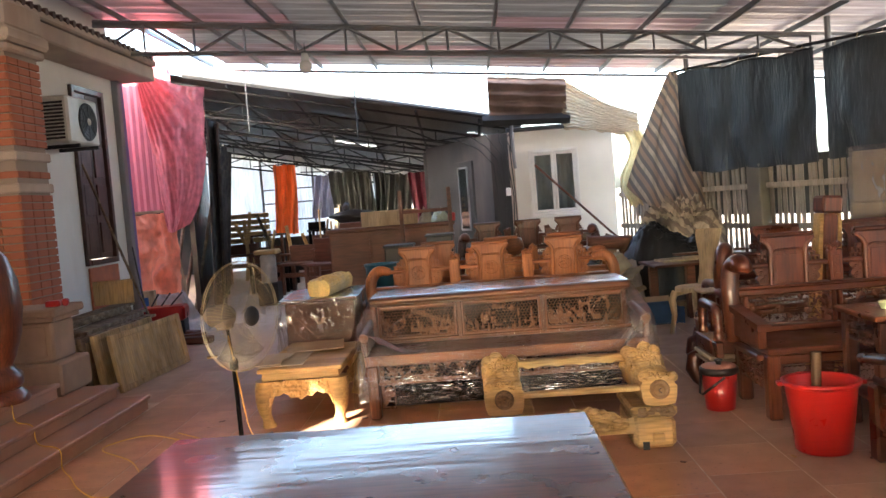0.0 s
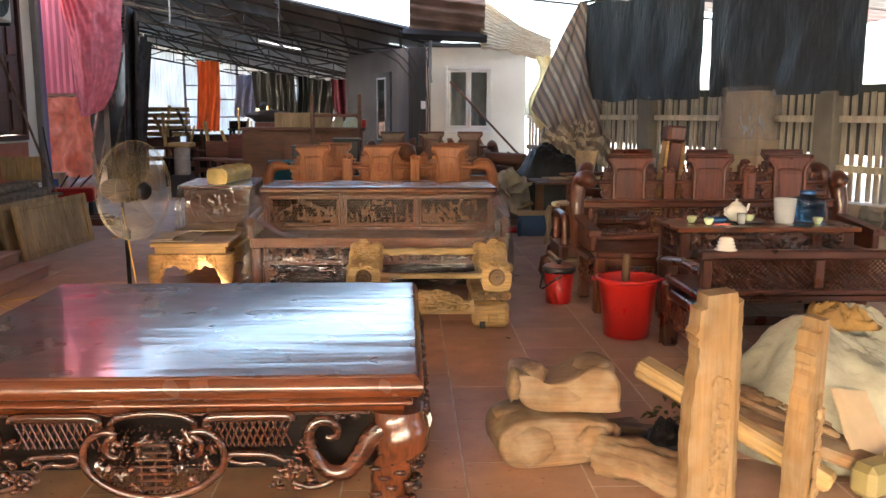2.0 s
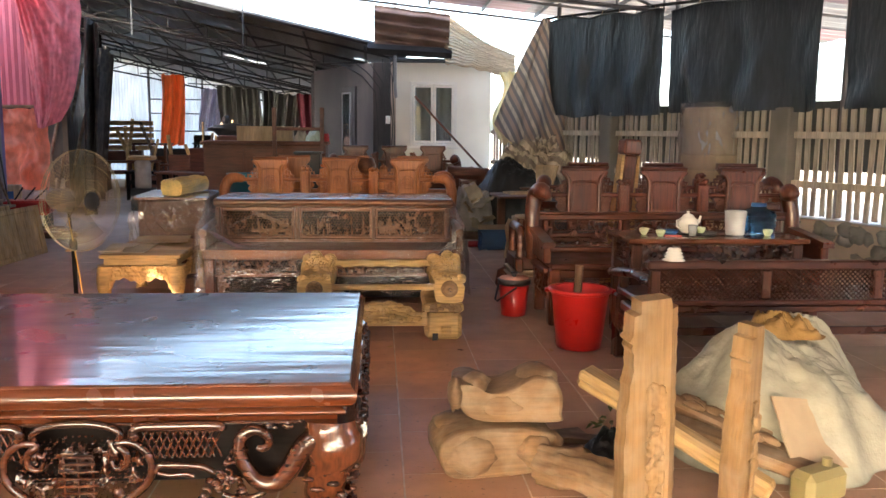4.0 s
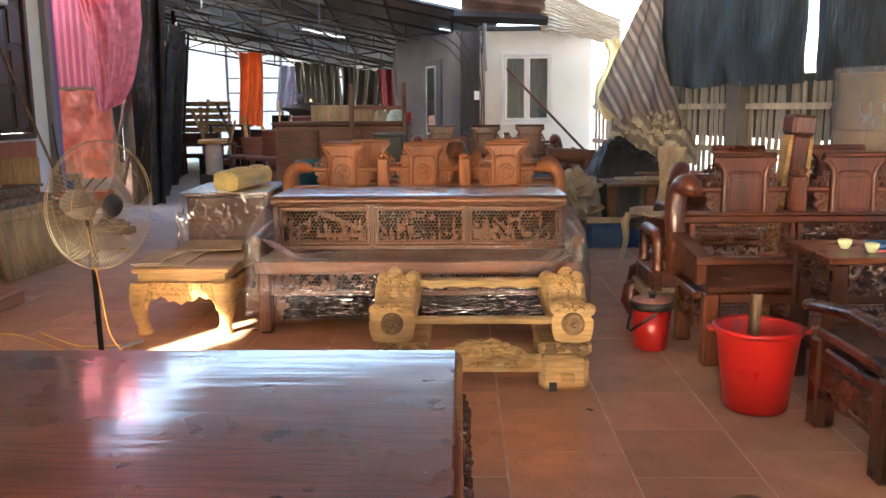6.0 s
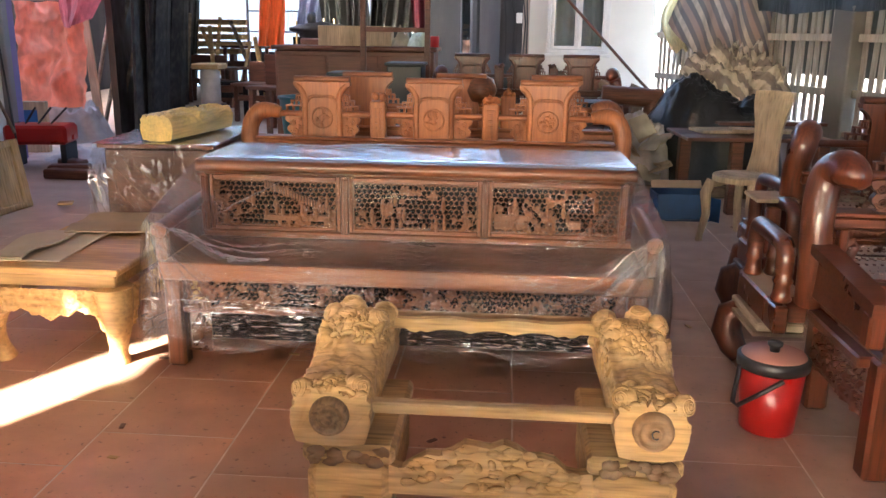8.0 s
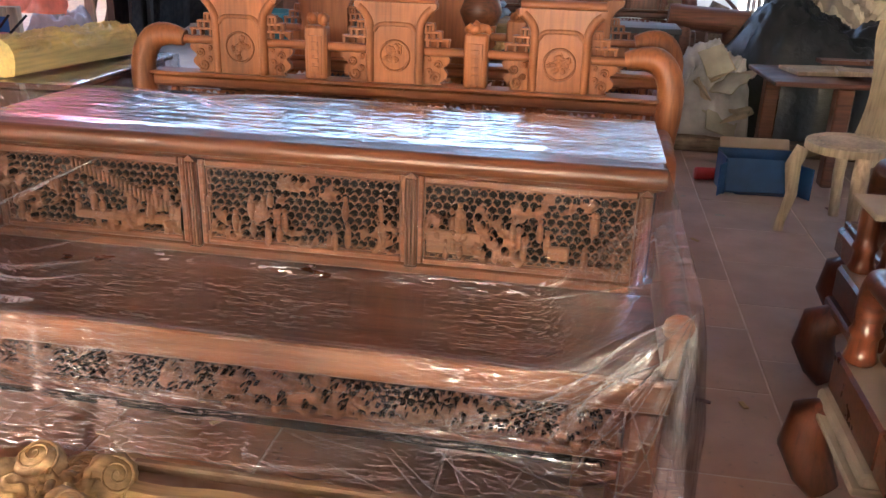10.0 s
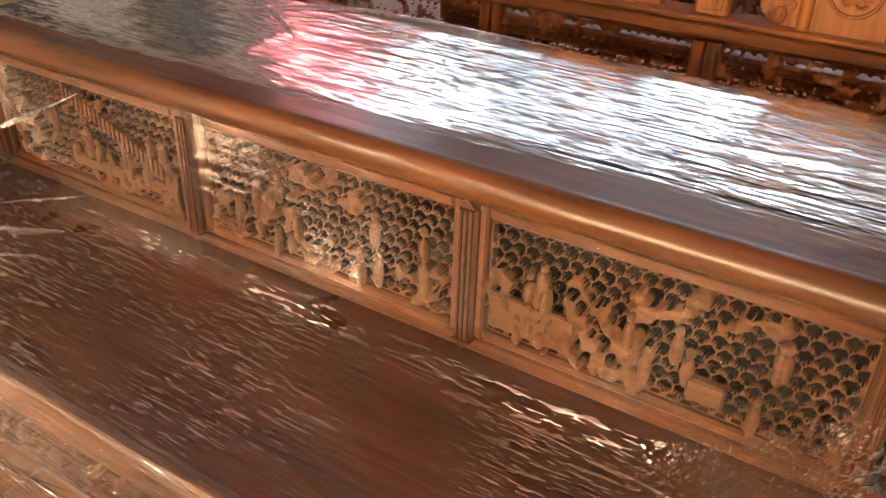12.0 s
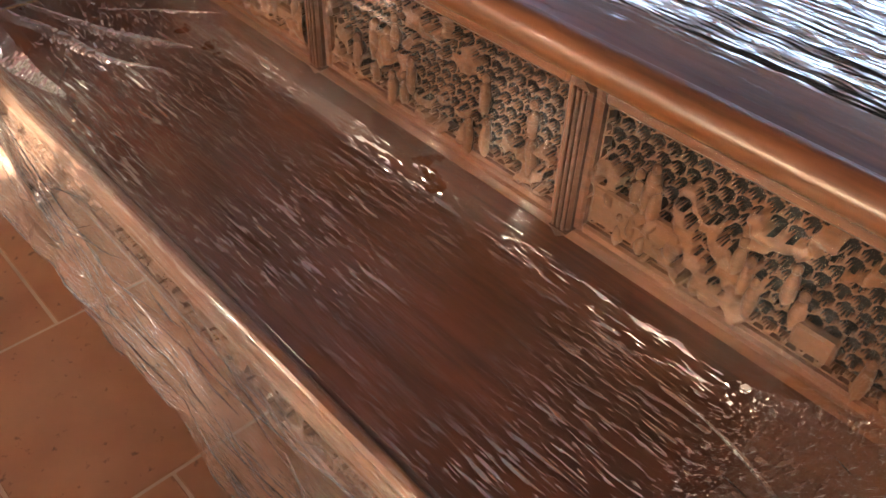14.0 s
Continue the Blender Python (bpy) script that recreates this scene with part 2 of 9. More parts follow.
M_BARK = wood("worn_brown_stick", (0.12, 0.07, 0.035), 0.6, "z", 0.0, contrast=0.5)
# blackened so poles that the sun reaches still look shaded
M_POLE = plain("shade_black_pole", (0.003, 0.003, 0.0032), 0.9)
M_POLE.node_tree.nodes["Principled BSDF"].inputs["Specular IOR Level"].default_value = 0.1
M_REDC = wood("red_carving", (0.1, 0.03, 0.014), 0.45, "x", 0.0, contrast=0.3)
M_SEAT = wood("bench_seat", (0.15, 0.052, 0.024), 0.36, "x", 0.15, contrast=0.4)
M_HONEY = wood("honey_wood", (0.36, 0.122, 0.036), 0.48, "z", 0.0, contrast=0.3)
M_HONEYX = wood("honey_wood_rail", (0.32, 0.105, 0.032), 0.45, "x", 0.05, contrast=0.3)
M_RED = wood("red_wood", (0.115, 0.03, 0.0125), 0.34, "z", 0.3)
M_REDX = wood("red_wood_rail", (0.098, 0.026, 0.0112), 0.34, "x", 0.3)
M_RAW = wood("raw_wood", (0.5, 0.32, 0.125), 0.7, "x", dust=0.35, contrast=0.4, relief=0.35)
M_RAWY = wood("yellow_beam_wood", (0.8, 0.6, 0.2), 0.45, "y", dust=0.1, contrast=0.18, relief=0.12)
M_RAWZ = wood("raw_wood_upright", (0.335, 0.2, 0.083), 0.7, "z", dust=0.35, contrast=0.22, relief=0.35)
M_RAWD = wood("raw_wood_orange", (0.24, 0.14, 0.066), 0.75, "x", dust=0.4, contrast=0.26, relief=0.3)
M_BOSS = wood("weathered_end_grain", (0.2, 0.12, 0.055), 0.75, "y", dust=0.3, contrast=0.5, relief=0.4)
M_PALE = wood("pale_wood", (0.46, 0.37, 0.24), 0.75, "z", dust=0.4, contrast=0.3)
M_GREYW = wood("grey_boards", (0.17, 0.12, 0.075), 0.8, "x", dust=0.6, contrast=0.5)
M_FENCE = wood("weathered_slat", (0.5, 0.47, 0.4), 0.85, "z", dust=0.5, contrast=0.3)
M_FURN = wood("stacked_furniture", (0.12, 0.044, 0.022), 0.5, "x", contrast=0.4)
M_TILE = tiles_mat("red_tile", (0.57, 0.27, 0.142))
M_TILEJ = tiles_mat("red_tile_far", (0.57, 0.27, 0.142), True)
M_GROUT = plain("mortar_bed", (0.62, 0.47, 0.35), 0.9, vary=0.3, scale=8)
M_STEP = plain("red_stone", (0.4, 0.21, 0.14), 0.5, vary=0.25, scale=4, stain=(0.3, 0.2, 0.15))
M_EARTH = plain("yard", (0.3, 0.26, 0.2), 0.95, vary=0.3, scale=1)
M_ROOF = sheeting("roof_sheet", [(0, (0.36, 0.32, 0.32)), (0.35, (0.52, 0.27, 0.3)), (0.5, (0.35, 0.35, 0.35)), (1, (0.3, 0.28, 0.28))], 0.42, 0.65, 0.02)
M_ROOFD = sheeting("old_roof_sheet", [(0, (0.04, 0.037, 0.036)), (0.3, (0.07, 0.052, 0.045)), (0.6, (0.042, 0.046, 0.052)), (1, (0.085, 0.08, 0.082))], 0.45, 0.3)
M_STEEL = plain("grey_steel", (0.24, 0.25, 0.27), 0.5, 0.4, bumps=0.05, stain=(0.2, 0.12, 0.08))
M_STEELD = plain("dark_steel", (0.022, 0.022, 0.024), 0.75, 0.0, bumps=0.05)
M_PLASTER = plain("white_wall", (0.82, 0.82, 0.78), 0.8, vary=0.1, scale=1.2, stain=(0.58, 0.52, 0.44))
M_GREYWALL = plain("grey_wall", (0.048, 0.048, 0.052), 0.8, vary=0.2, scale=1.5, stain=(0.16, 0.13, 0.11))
M_CONC = plain("grey_concrete", (0.21, 0.2, 0.175), 0.85, vary=0.25, scale=3, stain=(0.12, 0.1, 0.08))
M_BRICK = plain("brick_red", (0.42, 0.14, 0.075), 0.8, vary=0.3, scale=7, bumps=0.3)
M_MORTAR = plain("brick_mortar", (0.33, 0.27, 0.22), 0.9)
M_STONE = plain("stone_trim", (0.46, 0.38, 0.32), 0.75, vary=0.2, scale=3, stain=(0.33, 0.24, 0.18))
M_SAND = plain("dusty_sandstone", (0.36, 0.25, 0.185), 0.8, vary=0.25, scale=4, stain=(0.2, 0.12, 0.09))
M_SHUT = wood("shutter_wood", (0.06, 0.03, 0.022), 0.4, "z", 0.2)
M_PURPLE = plain("violet_paint", (0.2, 0.16, 0.36), 0.6)
M_WHITE = plain("white_frame", (0.78, 0.79, 0.78), 0.4, vary=0.06, bumps=0.02)
M_BLACK = plain("black_plastic", (0.02, 0.02, 0.022), 0.4)
M_REDP = plain("red_plastic", (0.39, 0.012, 0.01), 0.32, vary=0.1, scale=5, bumps=0.03)
M_BLUEP = plain("blue_plastic", (0.03, 0.12, 0.34), 0.4)
M_TEAL = plain("teal_plastic", (0.02, 0.13, 0.2), 0.4)
M_ACW = plain("beige_enamel", (0.62, 0.6, 0.54), 0.45, stain=(0.4, 0.33, 0.25))
M_BRASS = plain("golden_wire", (0.42, 0.34, 0.2), 0.5, 0.35, bumps=0.0)
M_GREYP = plain("dusty_motor", (0.25, 0.22, 0.18), 0.7)
M_BLADE = plain("smoked_blade", (0.22, 0.18, 0.13), 0.7)
M_BLADE.node_tree.nodes["Principled BSDF"].inputs["Alpha"].default_value = 0.4
M_CORD = plain("yellow_cord", (0.72, 0.42, 0.05), 0.5)
M_CARD = plain("cardboard", (0.46, 0.34, 0.21), 0.85, vary=0.2, scale=6, stain=(0.3, 0.2, 0.12))
M_CARDG = plain("dusty_cardboard", (0.38, 0.3, 0.21), 0.9, vary=0.25, scale=5)
M_CARDP = plain("pale_cardboard", (0.62, 0.5, 0.33), 0.85, vary=0.18, scale=6, stain=(0.42, 0.31, 0.18))
M_CERAM = plain("glazed_ceramic", (0.8, 0.77, 0.68), 0.15, vary=0.05, coat=0.5, bumps=0)
M_CERAMG = plain("celadon_glaze", (0.6, 0.68, 0.42), 0.15, vary=0.05, coat=0.5, bumps=0)
M_PURL = cloth("red_curtain", (0.72, 0.22, 0.25), 0.32, trans=0.5, wrinkle=9, wstretch=(1.5, 1.5, 1.2))
M_ORANGE = cloth("orange_sheet", (1.0, 0.36, 0.22), 0.35, trans=0.7, wrinkle=5, wstretch=(2, 2, 1))
M_DTARP = cloth("dark_tarp", (0.04, 0.052, 0.06), 0.33, trans=0.06, wrinkle=8, wstretch=(2.4, 2.4, 0.5))
M_STRIPE = cloth("striped_tarp", (0.52, 0.42, 0.31), 0.65, ((5.6, 0.0, 2.2), (0.19, 0.165, 0.15), (0.36, 0.24, 0.18)), trans=0.35, wrinkle=5)
M_BUNCH = cloth("dirty_bunched_cloth", (0.5, 0.43, 0.33), 0.8, ((2.6, 2.0, 2.2), (0.26, 0.22, 0.18)), wrinkle=9, wstretch=(1, 1, 1))
M_BTARP = cloth("black_green_tarp", (0.009, 0.012, 0.011), 0.35, wrinkle=7, wstretch=(1, 1, 1))
M_RAG = cloth("white_rag", (0.36, 0.335, 0.25), 0.85, wrinkle=6, wstretch=(1, 1, 1))
M_RAGB = cloth("brown_rag", (0.3, 0.17, 0.05), 0.9, wrinkle=9, wstretch=(1, 1, 1))
M_GREYBAG = cloth("grey_bag", (0.4, 0.38, 0.36), 0.55, wrinkle=7, wstretch=(1, 1, 1))
M_FILM = film("clear_wrap", 0.006, (1, 9, 9), 9.0, 0.45, 0.16, 0.08, 0.45, 0.85, 0.05)
M_FILMP = film("clear_wrap_back", 0.008, (1, 12, 12), 8.0, 0.25, 0.1, 0.03, 0.5, 0.05, 0.08)
M_SKIRT = film("clear_wrap_skirt", 0.022, (1, 18, 18), 9.0, 0.45, 0.32, 0.22, 0.46, 0.25, 0.07)
M_SKIRTL = film("clear_wrap_hem", 0.035, (1, 11, 11), 6.0, 0.5, 0.6, 0.34, 0.43, 0.7, 0.1)
M_FLAP = film("clear_wrap_side", 0.1, (12, 12, 1), 4.0, 0.3, 0.5, 0.35, 0.42, 0.5)
M_FILME = film("clear_wrap_ends", 0.02, (1, 8, 8), 6.0, 0.4, 0.3, 0.07, 0.47, 0.4, 0.06)
M_FOLD = film("film_fold", 0.08, (4, 4, 4), 14.0, 0.5, 1.3, 0.16, 0.45, 0.3, 0.12, 0.02)
M_FILMT = film("clear_wrap_top", 0.02, (1.5, 9, 9), 7.0, 0.5, 0.95, 0.05, 0.44, 0.1, 0.14, 0.009, 1.12)
M_FILMB = film("dusty_wrap", 0.012, (2, 2, 1.2), 5.0, 0.6, 0.35, 0.16, 0.5, 0.3, 0.1)
M_BAG = film("milky_bag", 0.17, (1.5, 1.5, 0.6), 3.0, 0.3, 0.6, 0.25, 0.5)
M_GLASS = clear("window_glass", (0.78, 0.83, 0.85), 0.02, 1.35)
M_JUG = film("frosted_plastic", 0.5, (1, 1, 1), 2.0, 0.1, 1.0, 0.0)
M_WATER = clear("blue_bottle_plastic", (0.1, 0.33, 0.75), 0.08)
M_RUBBLE = plain("rubble_stone", (0.17, 0.165, 0.155), 0.85, vary=0.35, scale=6)


# ---- mesh building ----
class Geo:
    """Collects faces; every piece is placed by the matrix m."""

    def __init__(self):
        self.v, self.f, self.s, self.m = [], [], [], Matrix()

    def add(self, verts, faces, smooth=False, m=None):
        base, k = len(self.v), (self.m @ m if m is not None else self.m)
        self.v += [tuple(k @ Vector(p)) for p in verts]
        self.f += [tuple(base + i for i in f) for f in faces]
        self.s += [smooth] * len(faces)
        return self

    def box(self, x0, x1, y0, y1, z0, z1, c=0.006, m=None):
        """A box with chamfered edges."""
        mid, half = ((x0 + x1) / 2, (y0 + y1) / 2, (z0 + z1) / 2), (abs(x1 - x0) / 2, abs(y1 - y0) / 2, abs(z1 - z0) / 2)
        c = min(c, 0.45 * min(half))
        vs, key = [], {}
        for sx in (-1, 1):
            for sy in (-1, 1):
                for sz in (-1, 1):
                    for a in range(3):
                        key[(sx, sy, sz, a)] = len(vs)
                        vs.append(tuple(mid[i] + (sx, sy, sz)[i] * (half[i] - (0 if i == a else c)) for i in range(3)))
        fs = []
        def sg(a, sa, b, sb, k, sk):
            d = [0, 0, 0]
            d[a], d[b], d[k] = sa, sb, sk
            return tuple(d)
        for a in range(3):
            b, k = (a + 1) % 3, (a + 2) % 3
            for s in (-1, 1):
                fs.append([key[(*sg(a, s, b, p, k, q), a)] for p, q in ((-1, -1), (1, -1), (1, 1), (-1, 1))])
                for t in (-1, 1):
                    fs.append([key[(*sg(a, s, b, t, k, -1), a)], key[(*sg(a, s, b, t, k, 1), a)], key[(*sg(a, s, b, t, k, 1), b)], key[(*sg(a, s, b, t, k, -1), b)]])
        for sx in (-1, 1):
            for sy in (-1, 1):
                for sz in (-1, 1):
                    fs.append([key[(sx, sy, sz, a)] for a in range(3)])
        out = []
        o = Vector(mid)
        for f in fs:
            p = [Vector(vs[i]) for i in f]
            n = (p[1] - p[0]).cross(p[2] - p[0])
            out.append(f if n.dot(sum(p, Vector()) / len(p) - o) > 0 else f[::-1])
        return self.add(vs, out, False, m)

    def tube(self, path, r, seg=10, flat=1.0, m=None, smooth=True):
        """A round bar along a path; r may change from point to point."""
        pts = [Vector(p) for p in path]
        rs = r if isinstance(r, (list, tuple)) else [r] * len(pts)
        vs, fs, up = [], [], None
        for i, p in enumerate(pts):
            d = (pts[min(i + 1, len(pts) - 1)] - pts[max(i - 1, 0)]).normalized()
            if up is None:
                up = Vector((0, 0, 1)) if abs(d.z) < 0.9 else Vector((0, 1, 0))
            side = d.cross(up).normalized()
            up = side.cross(d).normalized()
            for k in range(seg):
                a = 2 * math.pi * k / seg
                vs.append(p + rs[i] * (math.cos(a) * side + flat * math.sin(a) * up))
        for i in range(len(pts) - 1):
            for k in range(seg):
                a, b = i * seg + k, i * seg + (k + 1) % seg
                fs.append((a, a + seg, b + seg, b))
        self.add(vs, fs, smooth, m)
        return self.add([vs[k] for k in range(seg)] + [vs[-seg + k] for k in range(seg)], [tuple(range(seg)), tuple(range(2 * seg - 1, seg - 1, -1))], False, m)

    def lathe(self, prof, seg=20, at=(0, 0, 0), m=None, smooth=True):
        """Turned about an upright axis: rows of radius, height."""
        vs, fs = [], []
        for r, z in prof:
            for k in range(seg):
                a = 2 * math.pi * k / seg
                vs.append((at[0] + r * math.cos(a), at[1] + r * math.sin(a), at[2] + z))
        for i in range(len(prof) - 1):
            for k in range(seg):
                a, b = i * seg + k, i * seg + (k + 1) % seg
                fs.append((a, b, b + seg, a + seg))
        return self.add(vs, fs, smooth, m)

    def prism(self, poly, y0, y1, m=None):
        """An outline in x and z, carried from y0 to y1 (outline given anticlockwise as seen from -y)."""
        n = len(poly)
        vs = [(x, y0, z) for x, z in poly] + [(x, y1, z) for x, z in poly]
        fs = [tuple(range(n)), tuple(range(2 * n - 1, n - 1, -1))] + [(i, i + n, (i + 1) % n + n, (i + 1) % n) for i in range(n)]
        return self.add(vs, [f[::1] for f in fs], False, m)

    def sheet(self, nu, nv, fn, smooth=True, keep=None, m=None):
        """A surface fn(u, v) over the unit square."""
        vs = [fn(i / nu, j / nv) for j in range(nv + 1) for i in range(nu + 1)]
        fs = [(j * (nu + 1) + i, j * (nu + 1) + i + 1, (j + 1) * (nu + 1) + i + 1, (j + 1) * (nu + 1) + i)
              for j in range(nv) for i in range(nu) if keep is None or keep((i + 0.5) / nu, (j + 0.5) / nv)]
        return self.add(vs, fs, smooth, m)

    def blob(self, at, size, seed=0, rough=0.25, nu=14, nv=9, freq=2.2, m=None, floor=None):
        """A lumpy rounded body."""
        def fn(u, v):
            a, b = 2 * math.pi * u, math.pi * (v - 0.5)
            d = Vector((math.cos(a) * math.cos(b), math.sin(a) * math.cos(b), math.sin(b)))
            k = 1 + rough * noise.noise(d * freq + Vector((seed * 3.1, seed, 0)))
            p = [at[i] + d[i] * size[i] * k for i in range(3)]
            if floor is not None:
                p[2] = max(p[2], floor)
            return p
        return self.sheet(nu, nv, fn, True, m=m)


def vnoise(x, y, seed):
    """Smooth value noise on arrays."""
    def h(i, j):
        v = np.sin(i * 127.1 + j * 311.7 + seed * 74.7) * 43758.5453
        return v - np.floor(v)
    i, j = np.floor(x), np.floor(y)
    a, b = x - i, y - j
    a, b = a * a * (3 - 2 * a), b * b * (3 - 2 * b)
    return (h(i, j) * (1 - a) + h(i + 1, j) * a) * (1 - b) + (h(i, j + 1) * (1 - a) + h(i + 1, j + 1) * a) * b


def carved(g, w, h, seed, cell=0.005, depth=0.02, pitch=0.03, thr=0.5, scale=12.0, lattice=True, edge=0.008, m=None, outline=None, grade=0.0):
    """Pierced carving over x 0..w and z 0..h, facing -y: figures in relief over a honeycomb, with real holes."""
    nx, nz = max(4, int(w / cell)), max(4, int(h / cell))
    X, Z = np.meshgrid(np.linspace(0, w, nx + 1), np.linspace(0, h, nz + 1))
    f = 0.62 * vnoise(X * scale, Z * scale, seed) + 0.38 * vnoise(X * scale * 2.3, Z * scale * 2.3, seed + 5)
    lim = thr + grade * (Z / h - 0.45)
    solid = (f > lim) & ((vnoise(X * 50, Z * 50, seed + 3) > 0.47) | (not lattice))
    high = depth * (0.45 + 1.5 * np.clip(f - lim, 0, 0.3) + 0.5 * vnoise(X * 75, Z * 75, seed + 9))
    keep = solid.copy()
    if lattice:
        q = pitch * 1.732
        d = np.full(X.shape, 9.0)
        for ox, oz in ((0, 0), (pitch / 2, q / 2)):
            dx, dz = (X - ox + pitch / 2) % pitch - pitch / 2, (Z - oz + q / 2) % q - q / 2
            d = np.minimum(d, np.hypot(dx, dz))
        web = d > 0.42 * pitch
        keep |= web
        high = np.where(solid, high, 0.3 * depth)
    rim = (X < edge) | (X > w - edge) | (Z < edge) | (Z > h - edge)
    keep |= rim
    high = np.where(rim & ~solid, 0.3 * depth, high)
    if outline is not None:
        inside = outline(X, Z)
        keep &= inside
    Y = np.where(keep, -high, depth * 0.25)
    fk = keep[:-1, :-1].astype(int) + keep[1:, :-1] + keep[:-1, 1:] + keep[1:, 1:]
    jj, ii = np.nonzero(fk >= (3 if lattice else 2))
    n1 = nx + 1
    a = jj * n1 + ii
    quads = np.stack([a, a + 1, a + 1 + n1, a + n1], 1)
    used, inv = np.unique(quads, return_inverse=True)
    P = np.stack([X.ravel(), Y.ravel(), Z.ravel()], 1)[used]
    return g.add([tuple(p) for p in P], [tuple(q) for q in inv.reshape(-1, 4).tolist()], True, m)


def part(name, g, material, parent=None, label=""):
    """Links one mesh under a thing or a part."""
    me = bpy.data.meshes.new(name)
    me.from_pydata(g.v, [], g.f)
    me.polygons.foreach_set("use_smooth", g.s)
    me.materials.append(material)
    me.update()
    ob = new(name, me)
    if parent is not None:
        ob.parent = parent
    if label:
        ob["label"] = label
    return ob


def thing(name, label, category, at=(0, 0, 0), turn=0.0, group="", kind=""):
    """An empty at the thing's base."""
    ob = new(name)
    ob.empty_display_size = 0.1
    ob.matrix_world = pose(*at, 0, 0, turn)
    return tagged(ob, label, category, group, kind)


def solo(name, g, material, label, category, at=(0, 0, 0), turn=0.0, group="", kind=""):
    """A thing of one mesh."""
    ob = part(name, g, material)
    ob.matrix_world = pose(*at, 0, 0, turn)
    return tagged(ob, label, category, group, kind)


def G():
    return Geo()


def spiral(cx, cz, r0, r1, a0, a1, n=16, y=0.0):
    return [(cx + (r0 + (r1 - r0) * i / n) * math.cos(a0 + (a1 - a0) * i / n), y, cz + (r0 + (r1 - r0) * i / n) * math.sin(a0 + (a1 - a0) * i / n)) for i in range(n + 1)]


def eased(pts, n=6):
    """A smooth curve through the given points."""
    p = [Vector(q) for q in pts]
    p = [p[0]] + p + [p[-1]]
    out = []
    for i in range(1, len(p) - 2):
        for k in range(n):
            f = k / n
            out.append(0.5 * (2 * p[i] + (p[i + 1] - p[i - 1]) * f + (2 * p[i - 1] - 5 * p[i] + 4 * p[i + 1] - p[i + 2]) * f * f + (3 * p[i] - p[i - 1] - 3 * p[i + 1] + p[i + 2]) * f ** 3))
    return out + [p[-1]]


def rnd(a, b):
    return random.uniform(a, b)

# ---- ground and floor ----
TS = 0.51                                                # tile pitch
g = G().add([(-1500, -1500, -0.12), (1500, -1500, -0.12), (1500, 1500, -0.12), (-1500, 1500, -0.12)], [(0, 1, 2, 3)])
solo("ground", g, M_EARTH, "pale dry earth yard around the workshop", "ground", kind="structure")
floor_bed = solo("floor", G().box(-12, 9, -7, 26, -0.15, -0.0025), M_GROUT, "workshop floor of worn dark red tiles", "floor", kind="structure")

# ---- house ----
HX = -4.75
wall = G()
for y0, y1, z0, z1 in ((7.7, 8.6, 0, 3.7), (8.6, 9.3, 0, 1.1), (8.6, 9.3, 3.1, 3.7), (9.3, 10.2, 0, 3.7), (10.2, 11.1, 0, 1.13), (10.2, 11.1, 3.4, 3.7), (11.1, 11.5, 0, 3.7)):
    wall.box(HX - 0.25, HX, y0, y1, z0, z1, 0.0)
wall.box(HX - 0.25, HX, 3.0, 11.5, 3.7, 4.55, 0.0)
wall.box(-9, HX - 0.25, 11.3, 11.5, 0, 4.5, 0.0)
wall_house = solo("wall_house", wall, M_PLASTER, "white plastered house wall with stains", "wall", kind="structure")
part("corner_strip", G().box(HX - 0.1, HX + 0.08, 11.51, 11.62, 0, 4.1, 0.01), M_STEEL, wall_house, "grey steel corner post")
part("corner_sheet", G().box(HX - 0.1, HX + 0.05, 11.63, 11.78, 0, 4.1, 0.01), M_PURPLE, wall_house, "violet painted edge sheet")
part("eave_slab", G().box(HX, HX + 0.5, 6.2, 11.85, 3.62, 3.82, 0.02).box(HX, HX + 0.53, 6.2, 11.88, 3.83, 3.92, 0.02), M_STONE, wall_house, "projecting concrete eave")
roll = G()
for k in range(36):
    roll.tube([(HX + 0.02, 6.3 + 0.155 * k, 3.98), (HX + 0.54, 6.3 + 0.155 * k, 3.925)], 0.04, 8)
part("eave_tiles", roll, M_SHUT, wall_house, "dark roll tiles along the eave")
part("brick_panel", G().box(HX, HX + 0.03, 10.25, 11.1, 0.3, 1.1, 0.01), M_BRICK, wall_house, "brick infill under the shutters")


def shutter(y0, y1, z0, z1):
    w = thing("window_shutter", "closed dark wooden panelled shutter in the house wall", "shutter", (HX, y0, z0), 0, "house shutters", "structure")
    part("casing", G().box(-0.1, 0.05, 0, 0.07, 0, z1 - z0).box(-0.1, 0.05, y1 - y0 - 0.07, y1 - y0, 0, z1 - z0).box(-0.1, 0.05, 0.07, y1 - y0 - 0.07, z1 - z0 - 0.07, z1 - z0).box(-0.1, 0.06, 0.07, y1 - y0 - 0.07, 0, 0.07), M_SHUT, w)
    hw = (y1 - y0 - 0.16) / 2
    for k in (0, 1):
        leaf = part("leaf", G().box(-0.08, 0.0, 0.075 + k * (hw + 0.01), 0.075 + k * (hw + 0.01) + hw, 0.075, z1 - z0 - 0.075), M_SHUT, w)
        n = 4
        hh = (z1 - z0 - 0.3) / n
        for i in range(n):
            part("raised_panel", G().box(0.0, 0.025, 0.13 + k * (hw + 0.01), 0.03 + k * (hw + 0.01) + hw, 0.14 + i * hh, 0.05 + (i + 1) * hh, 0.014), M_SHUT, leaf)


shutter(10.2, 11.1, 1.13, 3.4)
shutter(8.6, 9.3, 1.1, 3.1)

